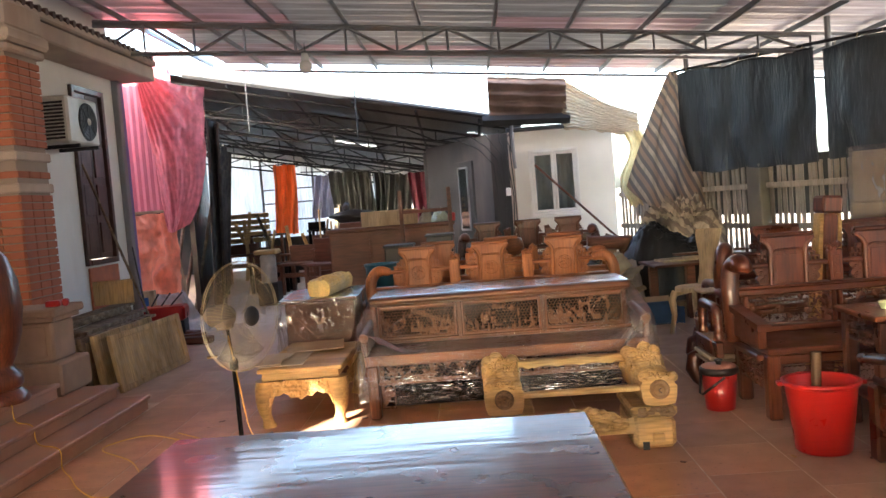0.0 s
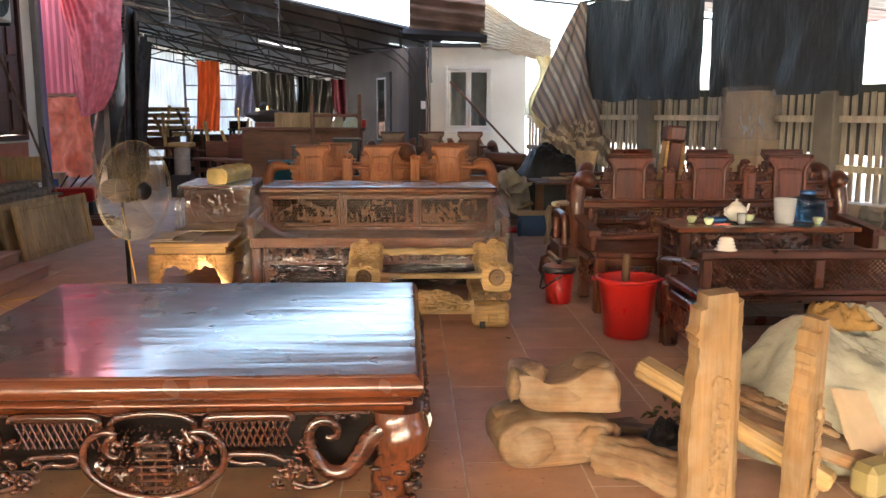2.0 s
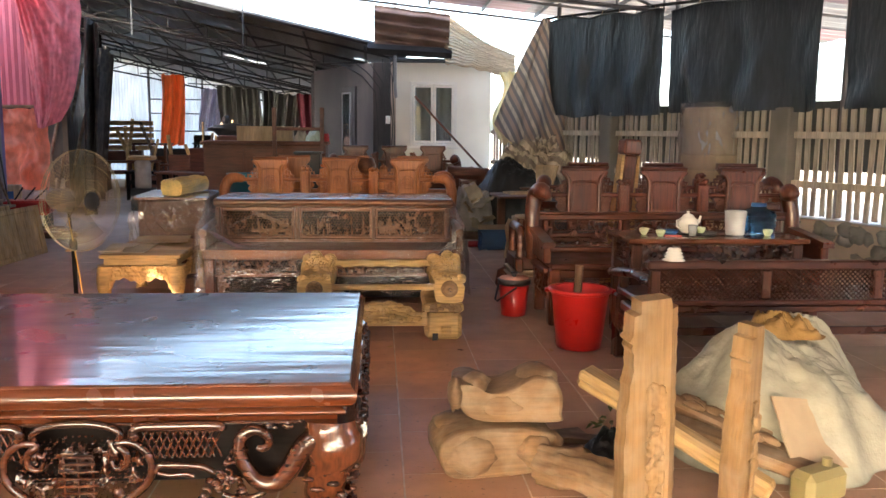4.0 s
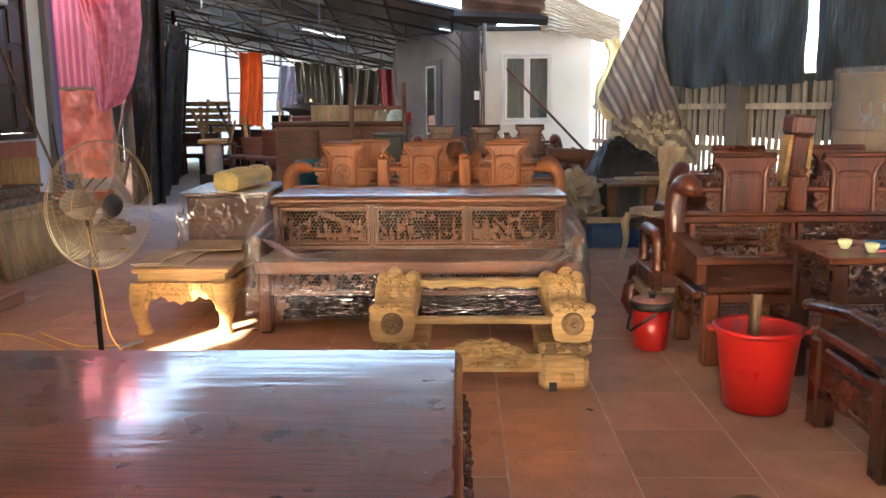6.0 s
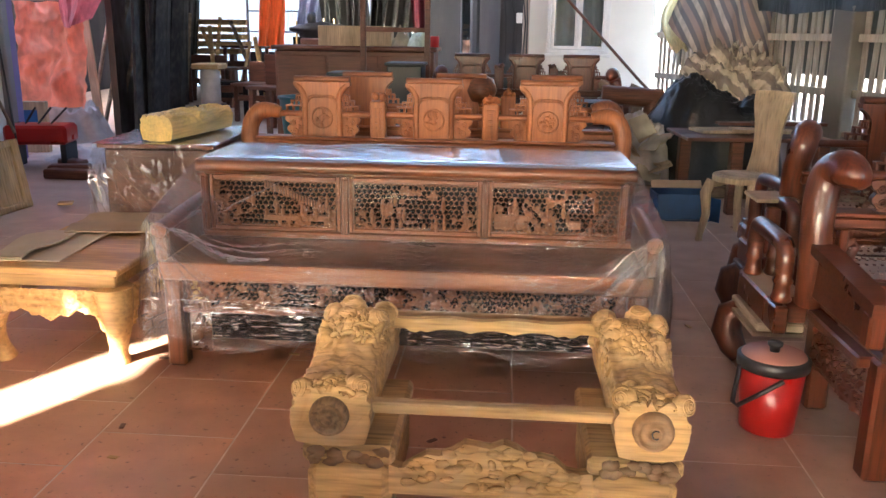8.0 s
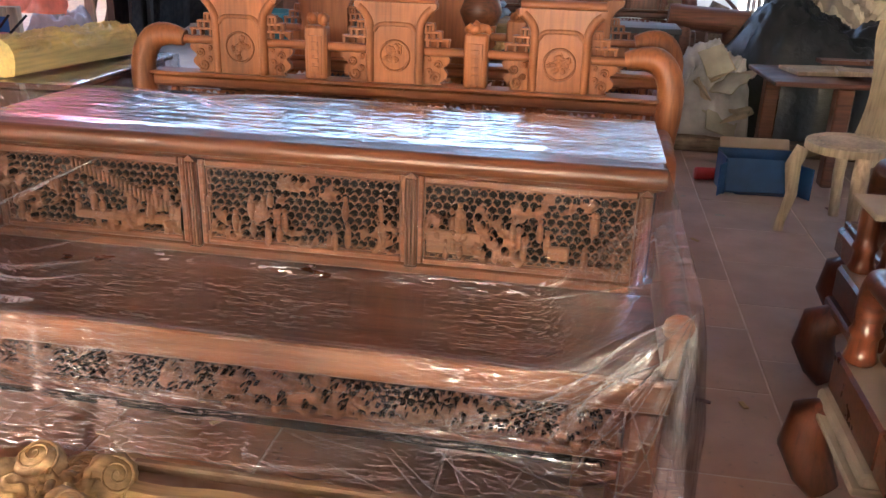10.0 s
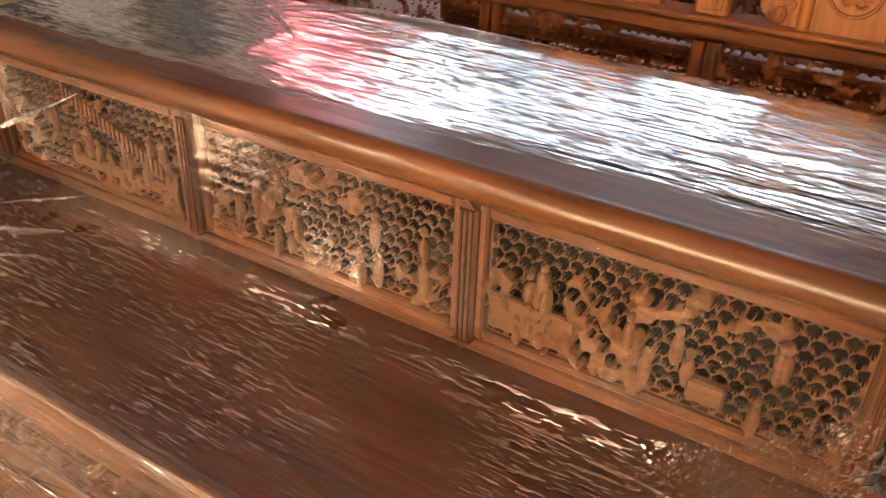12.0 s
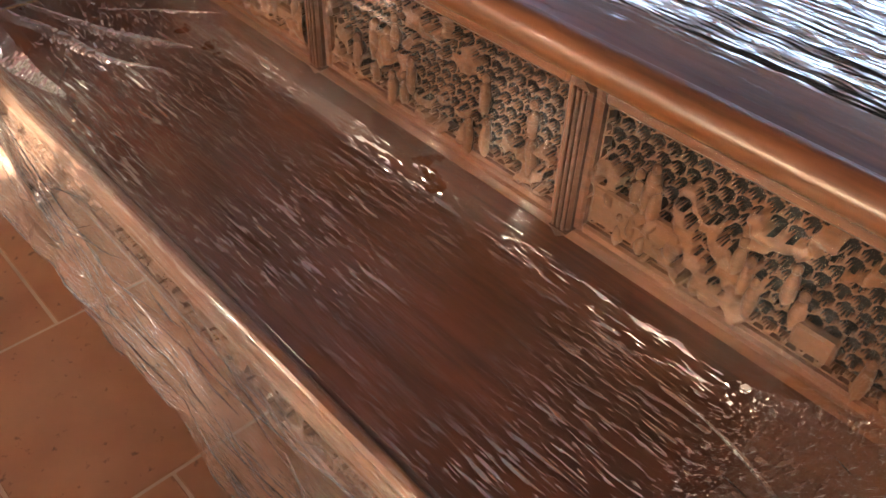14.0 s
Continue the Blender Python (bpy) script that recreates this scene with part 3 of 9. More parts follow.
# porch platform, steps and column
steps = solo("steps", G().box(-8, -2.81, 1.2, 7.0, -0.005, 0.12, 0.012), M_STEP, "three broad red stone steps up to the porch", "steps", kind="structure")
part("tread", G().box(-8, -3.07, 1.2, 7.0, 0.12, 0.24, 0.012), M_STEP, steps)
part("tread", G().box(-8, -3.36, 1.2, 6.55, 0.24, 0.36, 0.012), M_STEP, steps)
part("nosing", G().box(-2.85, -2.79, 1.2, 7.02, 0.09, 0.125, 0.012).box(-3.1, -3.05, 1.2, 7.02, 0.21, 0.245, 0.012).box(-3.4, -3.34, 1.2, 6.57, 0.33, 0.365, 0.012), M_STEP, steps)
CX0, CX1, CY0, CY1 = -4.62, -4.02, 7.5, 8.1
column = solo("porch_column", G().box(CX0 + 0.012, CX1 - 0.012, CY0 + 0.012, CY1 - 0.012, 0, 3.75, 0.0), M_MORTAR, "square red brick porch column with stone bands", "column", kind="structure")
part("capital", G().box(CX0 - 0.05, CX1 + 0.05, CY0 - 0.05, CY1 + 0.05, 3.28, 3.36, 0.02).box(CX0 - 0.09, CX1 + 0.09, CY0 - 0.09, CY1 + 0.09, 3.365, 3.5, 0.03).box(CX0 - 0.05, CX1 + 0.05, CY0 - 0.05, CY1 + 0.05, 3.505, 3.75, 0.02), M_STONE, column, "stepped stone capital")
for z in (1.98, 2.28):
    part("stone_band", G().box(CX0 - 0.02, CX1 + 0.02, CY0 - 0.02, CY1 + 0.02, z, z + 0.09, 0.012), M_STONE, column)
ped = thing("pedestal", "carved sandstone newel pedestal at the end of the steps", "pedestal", (-3.68, 6.84, 0.0), 0, kind="structure")
part("plinth", G().box(-0.34, 0.34, -0.24, 0.3, 0.24, 0.52, 0.02), M_SAND, ped)
part("shaft", G().box(-0.26, 0.26, -0.16, 0.22, 0.52, 0.86, 0.02).box(-0.2, 0.2, -0.172, -0.15, 0.57, 0.82, 0.01), M_SAND, ped)
part("cap", G().box(-0.3, 0.3, -0.2, 0.26, 0.86, 0.9, 0.012).box(-0.33, 0.33, -0.24, 0.3, 0.9, 0.97, 0.02), M_SAND, ped)

# added west wall out of view; its narrow high gap cuts a blade of sun
ww = G()
ww.box(HX - 0.2, HX, -7, -1.47, 0, 4.45, 0.0).box(HX - 0.2, HX, -0.52, 3.0, 0, 4.45, 0.0).box(HX - 0.2, HX, -1.47, -0.52, 0, 3.05, 0.0).box(HX - 0.7, HX - 0.5, 3.0, 7.7, 0, 4.5, 0.0)
# two added pieces that shut out stray sun and sky
ww.box(HX - 0.7, HX, 2.8, 3.02, 0, 4.45, 0.0)
ww.box(HX - 0.72, HX - 0.01, 2.9, 7.8, 4.46, 4.52, 0.0)
solo("wall_sun_mask", ww, M_PLASTER, "added side wall out of view, its gap shaping the sun blade", "wall", kind="structure")

# added unseen walls that close the hall behind, their openings tuned for light
solo("wall_front", G().box(-4.95, -4.2, -7.2, -7, 0, 4.6, 0).box(-4.2, 2.6, -7.2, -7, 2.7, 4.6, 0).box(2.6, 9.6, -7.2, -7, 0, 4.6, 0), M_PLASTER, "added end wall out of view, its broad gateway setting the light", "wall", kind="structure")
solo("wall_side", G().box(9.45, 9.6, -7, -1.0, 0, 1.1, 0).box(9.45, 9.6, -7, -6.6, 1.1, 4.2, 0), M_PLASTER, "added side wall out of view, kept low to let skylight in", "wall", kind="structure")

# ---- front roof: sheets, rafters, trusses ----
def roof_z(x, y=0.0):
    return 3.97 - 0.095 * x


def fence_x(y):
    return 3.8 + 0.41 * (12.9 - y)


ceil = G()
y = -7.0
while y < 15.0:
    for x0 in np.arange(-4.9, 8.8, 2.74):
        x1 = x0 + 2.74
        if y > 11.2 and x0 < -4:
            x0 = -4.1
        y1 = min(y + 1.1, 15.0)
        dz = rnd(0, 0.012)
        n = 6
        vs, fs = [], []
        for i in range(n + 1):
            yy = y + (y1 - y) * i / n
            lift = 0.018 * (i % 2)
            vs += [(x0, yy, roof_z(x0) + lift + dz), (x1 + 0.03, yy, roof_z(x1) + lift + dz)]
        for i in range(n):
            fs.append((2 * i, 2 * i + 1, 2 * i + 3, 2 * i + 2))
        ceil.add(vs, fs)
    y += 1.05
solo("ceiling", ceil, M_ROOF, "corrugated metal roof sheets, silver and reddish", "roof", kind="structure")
for k in range(11):
    x = -4.3 + 0.98 * k
    solo("rafter", G().box(-0.018, 0.018, -7.0, 14.95, -0.08, -0.012, 0.004), M_STEEL, "dark steel rafter under the metal roof", "rafter", (x, 0, roof_z(x)), 0, "roof rafters", "structure")
for k in range(11):
    y = 14.9 - 1.9 * k
    b = G()
    b.add(*[[(-4.9, y - 0.02, roof_z(-4.9) - 0.15), (7.5, y - 0.02, roof_z(7.5) - 0.15), (7.5, y + 0.02, roof_z(7.5) - 0.15), (-4.9, y + 0.02, roof_z(-4.9) - 0.15), (-4.9, y - 0.02, roof_z(-4.9) - 0.11), (7.5, y - 0.02, roof_z(7.5) - 0.11), (7.5, y + 0.02, roof_z(7.5) - 0.11), (-4.9, y + 0.02, roof_z(-4.9) - 0.11)], [(0, 3, 2, 1), (4, 5, 6, 7), (0, 1, 5, 4), (2, 3, 7, 6), (1, 2, 6, 5), (3, 0, 4, 7)]])
    solo("purlin", b, M_STEEL, "grey steel purlin across the roof", "purlin", (0, 0, 0), 0, "roof purlins", "structure")


def bar(g, a, b, w):
    """A square bar between two points."""
    return g.tube([a, b], w * 0.7, 4, smooth=False)


def truss(y, x0, x1, zt0, zt1, zb0, zb1, n, mat, label, group, w=0.03):
    t = thing("roof_truss", label, "truss", (x0, y, zb0), 0, group, "structure")
    L = x1 - x0
    zt = lambda u: zt0 + (zt1 - zt0) * u - zb0
    zb = lambda u: (zb1 - zb0) * u
    part("top_chord", bar(G(), (0, 0, zt(0)), (L, 0, zt(1)), w * 1.5), mat, t)
    part("bottom_chord", bar(G(), (0, 0, zb(0)), (L, 0, zb(1)), w * 1.5), mat, t)
    for i in range(n):
        u, v = i / n, (i + 1) / n
        part("web", bar(G(), (L * u, 0, zb(u) if i % 2 == 0 else zt(u)), (L * v, 0, zt(v) if i % 2 == 0 else zb(v)), w), mat, t)
        part("strut", bar(G(), (L * v, 0, zb(v)), (L * v, 0, zt(v)), w * 0.8), mat, t)
    return t


truss(11.0, -4.7, 4.65, 4.32, 3.36, 3.9, 3.16, 14, M_STEEL, "long grey steel lattice truss under the metal roof", "front trusses")
truss(3.5, -4.7, 7.4, 4.3, 3.16, 3.9, 2.8, 16, M_STEEL, "long grey steel lattice truss under the metal roof", "front trusses")

# ---- rear lower roof ----
def low_z(x, y):
    return 2.98 - 0.217 * (x - 1.1) - 0.15 * (y - 16)


low = G()
y = 16.0
while y < 24.5:
    for x0 in np.arange(-9.5, 1.2, 1.07):
        n = 6
        vs, fs = [], []
        dz = rnd(0, 0.02)
        for i in range(n + 1):
            xx = x0 + 1.09 * i / n
            lift = 0.02 * (i % 2) + dz
            vs += [(xx, y, low_z(xx, y) + lift), (xx, y + 1.52, low_z(xx, y + 1.52) + lift + 0.012)]
        for i in range(n):
            fs.append((2 * i, 2 * i + 1, 2 * i + 3, 2 * i + 2))
        low.add(vs, fs)
    y += 1.42
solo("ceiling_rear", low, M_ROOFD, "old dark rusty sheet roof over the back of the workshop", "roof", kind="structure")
for k in range(5):
    y = 17.4 + 1.6 * k
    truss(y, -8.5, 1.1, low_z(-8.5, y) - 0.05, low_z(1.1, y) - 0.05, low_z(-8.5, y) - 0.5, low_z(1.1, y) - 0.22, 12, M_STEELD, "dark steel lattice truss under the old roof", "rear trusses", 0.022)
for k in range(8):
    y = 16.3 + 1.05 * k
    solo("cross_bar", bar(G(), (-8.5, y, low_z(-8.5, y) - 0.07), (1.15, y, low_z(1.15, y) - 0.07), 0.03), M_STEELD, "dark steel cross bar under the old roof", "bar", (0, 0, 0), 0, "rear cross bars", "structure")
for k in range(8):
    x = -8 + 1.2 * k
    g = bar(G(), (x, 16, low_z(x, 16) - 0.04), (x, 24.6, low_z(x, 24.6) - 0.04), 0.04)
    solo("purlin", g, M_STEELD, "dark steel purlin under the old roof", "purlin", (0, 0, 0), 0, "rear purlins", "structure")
solo("gutter_beam", bar(G(), (-5.2, 15.9, low_z(-5.2, 16) + 0.04), (1.2, 15.9, low_z(1.2, 16) + 0.04), 0.07), M_STEELD, "grey steel edge beam of the old roof", "beam", kind="structure")
for x, zt in ((-3.95, 3.9), (0.95, 3.1), (-1.9, 3.6)):
    solo("hanger_post", bar(G(), (x, 15.7, zt - 0.7), (x, 15.7, zt + 0.5), 0.02), M_STEELD, "short steel post between the two roofs", "post", (0, 0, 0), 0, "roof posts", "structure")

# ---- prefab room at the back ----
rm = G()
RX0, RX1, RY, RZ = 0.98, 2.86, 15.8, 2.78
WX0, WX1, WZ0, WZ1 = 1.27, 2.2, 1.17, 2.42
rm.box(RX0, WX0, RY, RY + 0.1, 0, RZ, 0).box(WX1, RX1, RY, RY + 0.1, 0, RZ, 0).box(WX0, WX1, RY, RY + 0.1, 0, WZ0, 0).box(WX0, WX1, RY, RY + 0.1, WZ1, RZ, 0)
rm.box(RX0, RX0 + 0.08, RY + 0.1, 19.9, 0, RZ, 0).box(RX1 - 0.1, RX1, RY + 0.1, 20, 0, RZ, 0).box(RX0, RX1 - 0.1, 19.9, 20, 0, RZ, 0)
room = solo("wall_room", rm, M_PLASTER, "white panel wall of a small site room", "wall", kind="structure")
part("room_roof", G().box(RX0 - 0.1, RX1 + 0.1, RY - 0.12, 20, RZ, RZ + 0.08, 0.01), M_ROOFD, room, "brown sheet roof of the room")
part("pier", G().box(0.9, 1.0, RY - 0.06, RY + 0.08, 0, RZ, 0.01), M_STONE, room, "narrow raw brick pier")
win = thing("window_1", "white framed two-leaf window of the site room", "window", (WX0, RY - 0.02, WZ0), 0, kind="structure")
ww_, wh = WX1 - WX0, WZ1 - WZ0
part("window_frame", G().box(0, 0.055, 0, 0.09, 0, wh).box(ww_ - 0.055, ww_, 0, 0.09, 0, wh).box(0.055, ww_ - 0.055, 0, 0.09, 0, 0.055).box(0.055, ww_ - 0.055, 0, 0.09, wh - 0.055, wh), M_WHITE, win)
for k in (0, 1):
    x0 = 0.06 + k * (ww_ / 2 - 0.055)
    leaf = part("leaf", G().box(x0, x0 + 0.05, 0.01, 0.06, 0.06, wh - 0.06).box(x0 + ww_ / 2 - 0.11, x0 + ww_ / 2 - 0.06, 0.01, 0.06, 0.06, wh - 0.06).box(x0 + 0.05, x0 + ww_ / 2 - 0.11, 0.01, 0.06, 0.06, 0.11).box(x0 + 0.05, x0 + ww_ / 2 - 0.11, 0.01, 0.06, wh - 0.11, wh - 0.06), M_WHITE, win)
    part("pane", G().box(x0 + 0.05, x0 + ww_ / 2 - 0.11, 0.03, 0.036, 0.11, wh - 0.11, 0), M_GLASS, leaf)
# added sheet: its tone stands for the dim room and sky in the glass
solo("pane_backing", G().sheet(30, 4, lambda u, v: (WX0 - 0.1 + 1.2 * u, RY + 0.22 + 0.03 * math.sin(u * 40), WZ0 - 0.15 + 1.55 * v)), cloth("pane_tone_sheet", (0.24, 0.31, 0.35), 0.8), "blue-grey sheet added behind the panes for dim room and reflected sky", "curtain")
part("window_sill", G().box(-0.03, ww_ + 0.03, -0.03, 0.09, -0.05, -0.004, 0.008), M_WHITE, win)
# grey wall that runs back beside the room
a, b = Vector((0.56, 15.8, 0)), Vector((-0.78, 18.5, 0))
d = (b - a).normalized()
side = Vector((-d.y, d.x, 0)) * 0.1
gw = G().add([a, b, b - side, a - side, a + Vector((0, 0, 2.78)), b + Vector((0, 0, 2.78)), b - side + Vector((0, 0, 2.78)), a - side + Vector((0, 0, 2.78))],
             [(0, 1, 2, 3), (4, 7, 6, 5), (0, 4, 5, 1), (1, 5, 6, 2), (2, 6, 7, 3), (3, 7, 4, 0)])
gw.box(0.56, 0.9, 15.82, 15.9, 0, 2.78, 0).box(-0.85, -0.75, 18.5, 24, 0, 2.7, 0)
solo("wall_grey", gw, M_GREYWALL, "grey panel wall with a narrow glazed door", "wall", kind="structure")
rz = math.degrees(math.atan2(d.y, d.x))
dr = thing("door_1", "narrow grey door with a tall glass pane", "door", a + d * 0.75 + Vector((-0.02, -0.01, 0)), rz + 180, kind="structure")
part("door_leaf", G().box(-0.75, 0, -0.03, 0.03, 0.02, 2.35, 0.006), M_GREYWALL, dr)
part("pane", G().box(-0.55, -0.2, -0.05, -0.035, 1.0, 2.2, 0.004).box(-0.55, -0.2, 0.035, 0.05, 1.0, 2.2, 0.004), M_GLASS, dr)
part("pane_frame", G().box(-0.59, -0.55, -0.06, 0.06, 0.96, 2.24).box(-0.2, -0.16, -0.06, 0.06, 0.96, 2.24).box(-0.55, -0.2, -0.06, 0.06, 0.96, 1.0).box(-0.55, -0.2, -0.06, 0.06, 2.2, 2.24), M_STEEL, dr)

# ---- rear and left walls ----
def corrugated(x0, x1, z0, z1, pitch=0.08):
    n = int((x1 - x0) / (pitch / 2))
    g, vs, fs = G(), [], []
    for i in range(n + 1):
        x = x0 + (x1 - x0) * i / n
        vs += [(x, 0.02 * (i % 2), z0), (x, 0.02 * (i % 2), z1)]
    for i in range(n):
        fs.append((2 * i, 2 * i + 2, 2 * i + 3, 2 * i + 1))
    return g.add(vs, fs)


M_THIN = cloth("pale_ribbed_sheet", (0.7, 0.72, 0.72), 0.5, trans=0.42, wrinkle=1.5)
solo("wall_rear", corrugated(-7.6, -2.4, 0, 3.6), M_THIN, "pale translucent ribbed sheet wall at the back", "wall", (0, 24.35, 0), 0, kind="structure")
# added in place of the pale sheet so no brightness leaks past the boards
solo("wall_rear_dark", G().box(-9, -7.6, 24.3, 24.4, 0, 4.6, 0.01), M_GREYWALL, "dark grey wall added at the back corner against bright slits", "wall", kind="structure")
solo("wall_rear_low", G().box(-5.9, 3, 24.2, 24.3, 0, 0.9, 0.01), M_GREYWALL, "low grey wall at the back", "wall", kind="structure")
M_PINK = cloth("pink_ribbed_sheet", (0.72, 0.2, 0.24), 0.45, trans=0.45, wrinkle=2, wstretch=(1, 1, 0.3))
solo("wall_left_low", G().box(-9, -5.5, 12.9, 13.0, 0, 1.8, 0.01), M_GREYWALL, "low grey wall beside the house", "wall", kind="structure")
def slant_wall(a, b, z):
    d_ = (b - a).normalized()
    n_ = Vector((-d_.y, d_.x, 0)) * 0.08
    up_ = Vector((0, 0, z))
    return G().add([a, b, b + n_, a + n_, a + up_, b + up_, b + n_ + up_, a + n_ + up_], [(0, 1, 2, 3), (4, 7, 6, 5), (0, 4, 5, 1), (1, 5, 6, 2), (2, 6, 7, 3), (3, 7, 4, 0)])


WBX0, WBX1 = -4.5, -7.0                                  # boarded side, near and far end
# added dark plane: keeps light from showing between the upright boards
solo("wall_light_stop", slant_wall(Vector((WBX0, 13.7, 0)), Vector((WBX1, 22.6, 0)), 3.5), M_SHUT, "dark wall added behind the upright boards to stop light", "wall", kind="structure")
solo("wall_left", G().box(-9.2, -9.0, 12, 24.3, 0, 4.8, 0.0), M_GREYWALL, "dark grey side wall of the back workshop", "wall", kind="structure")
solo("wall_left_near", corrugated(-9, -4.35, 1.8, 4.2, 0.1), M_PINK, "reddish ribbed sheet wall beside the house", "wall", (0, 12.75, 0), 0, kind="structure")
for x in (-5.9, -4.4, -3.2):
    solo("rear_post", bar(G(), (x, 24.1, 0), (x, 24.1, 3.2), 0.05), M_STEEL, "thin steel post at the open back", "post", (0, 0, 0), 0, "rear posts", "structure")
for z in (1.4, 1.9, 2.3):
    solo("rear_rail", bar(G(), (-5.9, 24.1, z), (-4.4, 24.1, z), 0.03), M_STEEL, "thin steel rail at the open back", "rail", (0, 0, 0), 0, "rear rails", "structure")

# ---- fence on the right ----
FD = Vector((0.41, -1, 0)).normalized()
FA = Vector((fence_x(15.2), 15.2, 0))
FTURN = math.degrees(math.atan2(FD.y, FD.x))
FL = (15.2 + 1.0) / abs(FD.y)
fence = thing("fence", "fence of pale weathered vertical slats on rails over a rubble base", "fence", FA, FTURN, kind="structure")
part("base_wall", G().box(0, FL, -0.12, 0.12, 0, 0.52, 0.01), M_MORTAR, fence, "mortar of the rubble base")
part("rail", G().box(0, FL, -0.06, -0.03, 1.42, 1.5, 0.006), M_FENCE, fence)
part("rail", G().box(0, FL, -0.06, -0.03, 0.86, 0.94, 0.006), M_FENCE, fence)
slat_mesh = None
k, s = 0, 0.05
while s < FL:
    if slat_mesh is None:
        ob = part("slat", G().box(-0.034, 0.034, -0.012, 0.012, 0.0, 1.22, 0.006), M_FENCE, fence)
        slat_mesh = ob.data
    else:
        ob = new("slat", slat_mesh)
        ob.parent = fence
    ob.matrix_basis = pose(s, rnd(-0.008, 0.008), 0.54 + rnd(-0.02, 0.012), 0, rnd(-1.5, 1.5), rnd(-6, 6))
    s += 0.11 + rnd(-0.01, 0.014)
for s in (3.62, 6.9, 10.2, 13.4):
    part("fence_post", G().box(s - 0.14, s + 0.14, -0.16, 0.1, 0, 1.78, 0.015), M_CONC, fence, "square concrete fence post")
for s, zt in ((1.95, 3.6), (4.82, 3.6), (7.55, 3.45), (10.3, 3.3), (13.2, 3.2)):
    part("pole", G().tube([(s, 0.1, 0), (s, 0.1, zt)], 0.04, 10), M_STEEL, fence, "thin steel roof pole")
stones = G()
for i in range(420):
    s, z = rnd(3.5, FL), rnd(0.06, 0.48)
    stones.blob((s, -0.12, z), (rnd(0.06, 0.12), 0.03, rnd(0.05, 0.09)), i, 0.5, 7, 5, 1.6)
part("rubble", stones, M_RUBBLE, fence, "dark rubble stones set in mortar")["kind"] = "stuff"


def hanging(name, s0, s1, z0, z1, mat, label, category, drop=0.0, sag=0.03, folds=9.0, seed=0, scallop=0.05, lean=0.0):
    """A sheet hung along the fence line between two distances from its end."""
    def fn(u, v):
        s = s0 + (s1 - s0) * u
        zt = z1 - drop * u
        z = zt + (z0 - zt) * v
        z += scallop * (abs(math.sin(u * folds * 0.9)) - 1) * (1 - v) + 0.05 * noise.noise((u * 5, seed, 0)) * v
        y = -0.14 - 0.02 * abs(noise.noise((u * 9 + v * 2.2, v * 1.1, seed + 4))) - sag * (0.4 + v) * (math.sin(u * folds * 2.6 + seed + 2 * noise.noise((u * 3, v * 2, seed))) + 0.7 * noise.noise((u * 11, v * 1.3, seed))) - lean * v
        return (s, y, z)
    ob = solo(name, G().sheet(150, 44, fn), mat, label, category, FA, FTURN)
    part("hem", G().tube([fn(i / 60, 0.004) for i in range(61)], 0.014, 5), mat, ob)
    for k in range(7):
        p = fn((k + 0.5) / 7, 0.012)
        part("tie", G().tube([p, (p[0], p[1] + 0.03, p[2] + 0.08)], 0.006, 4), M_PALE, ob, "short pale tie cord")
    return ob


def screen_fn(u, v):
    return (0.3 + (FL - 0.4) * u, 0.14 + 0.03 * noise.noise((u * 40, v * 3, 0)), 1.85 - 0.8 * v + 0.02 * noise.noise((u * 60, v, 5)))


# added sheet: its dark colour stands in for the dim background between slats
solo("backing_sheet", G().sheet(120, 6, screen_fn), cloth("slat_gap_dark", (0.06, 0.06, 0.05), 0.8, trans=0.15), "dark sheet added behind the fence slats to darken the gaps", "sheet", FA, FTURN)
hanging("tarp", 2.05, 4.8, 1.72, 3.32, M_DTARP, "dark blue-grey tarpaulin hung above the fence, creased", "tarp", 0.16, seed=1)
hanging("tarp", 4.95, 7.4, 1.74, 3.15, M_DTARP, "dark blue-grey tarpaulin hung above the fence, creased", "tarp", 0.08, seed=4, folds=6, sag=0.04)
hanging("tarp", 7.75, 11.6, 1.74, 3.1, M_DTARP, "dark blue-grey tarpaulin hung above the fence, creased", "tarp", seed=7, sag=0.04)
# this last tarpaulin is added out of view to block light from the right
hanging("tarp", 11.75, 16.8, 1.74, 2.9, M_DTARP, "dark blue-grey tarpaulin hung above the fence, creased", "tarp", seed=9, sag=0.04)
solo("tarp_batten", bar(G(), (1.9, -0.1, 3.35), (FL, -0.1, 2.6), 0.03), M_STEELD, "dark batten that the tarpaulins hang from", "batten", FA, FTURN, kind="structure")

# ---- curtains on the left and the striped tarp on the right ----
def drape(name, mat, label, category, fn, nu=60, nv=40, group=""):
    return solo(name, G().sheet(nu, nv, fn), mat, label, category, group=group)


def red_fn(u, v):
    # hangs broad from the eave line and runs down to a blunt tip
    w = max(0.0, (v - 0.38) / 0.62)
    xl, xr = -4.74 + 0.26 * v ** 1.2, -3.74 - 0.04 * math.sin(math.pi * v) - 0.4 * w ** 2.4
    top, bot = 4.0 - 0.42 * u ** 0.7 - 0.06 * math.sin(u * 3.1), 1.46 - 0.06 * math.sin(u * 3.1) + 0.1 * u
    fold = 0.025 * math.sin(u * 17 + 2 * noise.noise((u * 3, v * 2, 1))) * (1 - 0.75 * v) + 0.12 * noise.noise((u * 3, v * 2.5, 2)) + 0.03 * noise.noise((u * 14, v * 9, 6)) + 0.05 * (1 - v) ** 2 * math.sin(math.atan2(u + 0.02, v + 0.05) * 30)
    return (xl + (xr - xl) * u, 12.42 + fold - 0.2 * math.sin(math.pi * u) * v, top + (bot - top) * v)


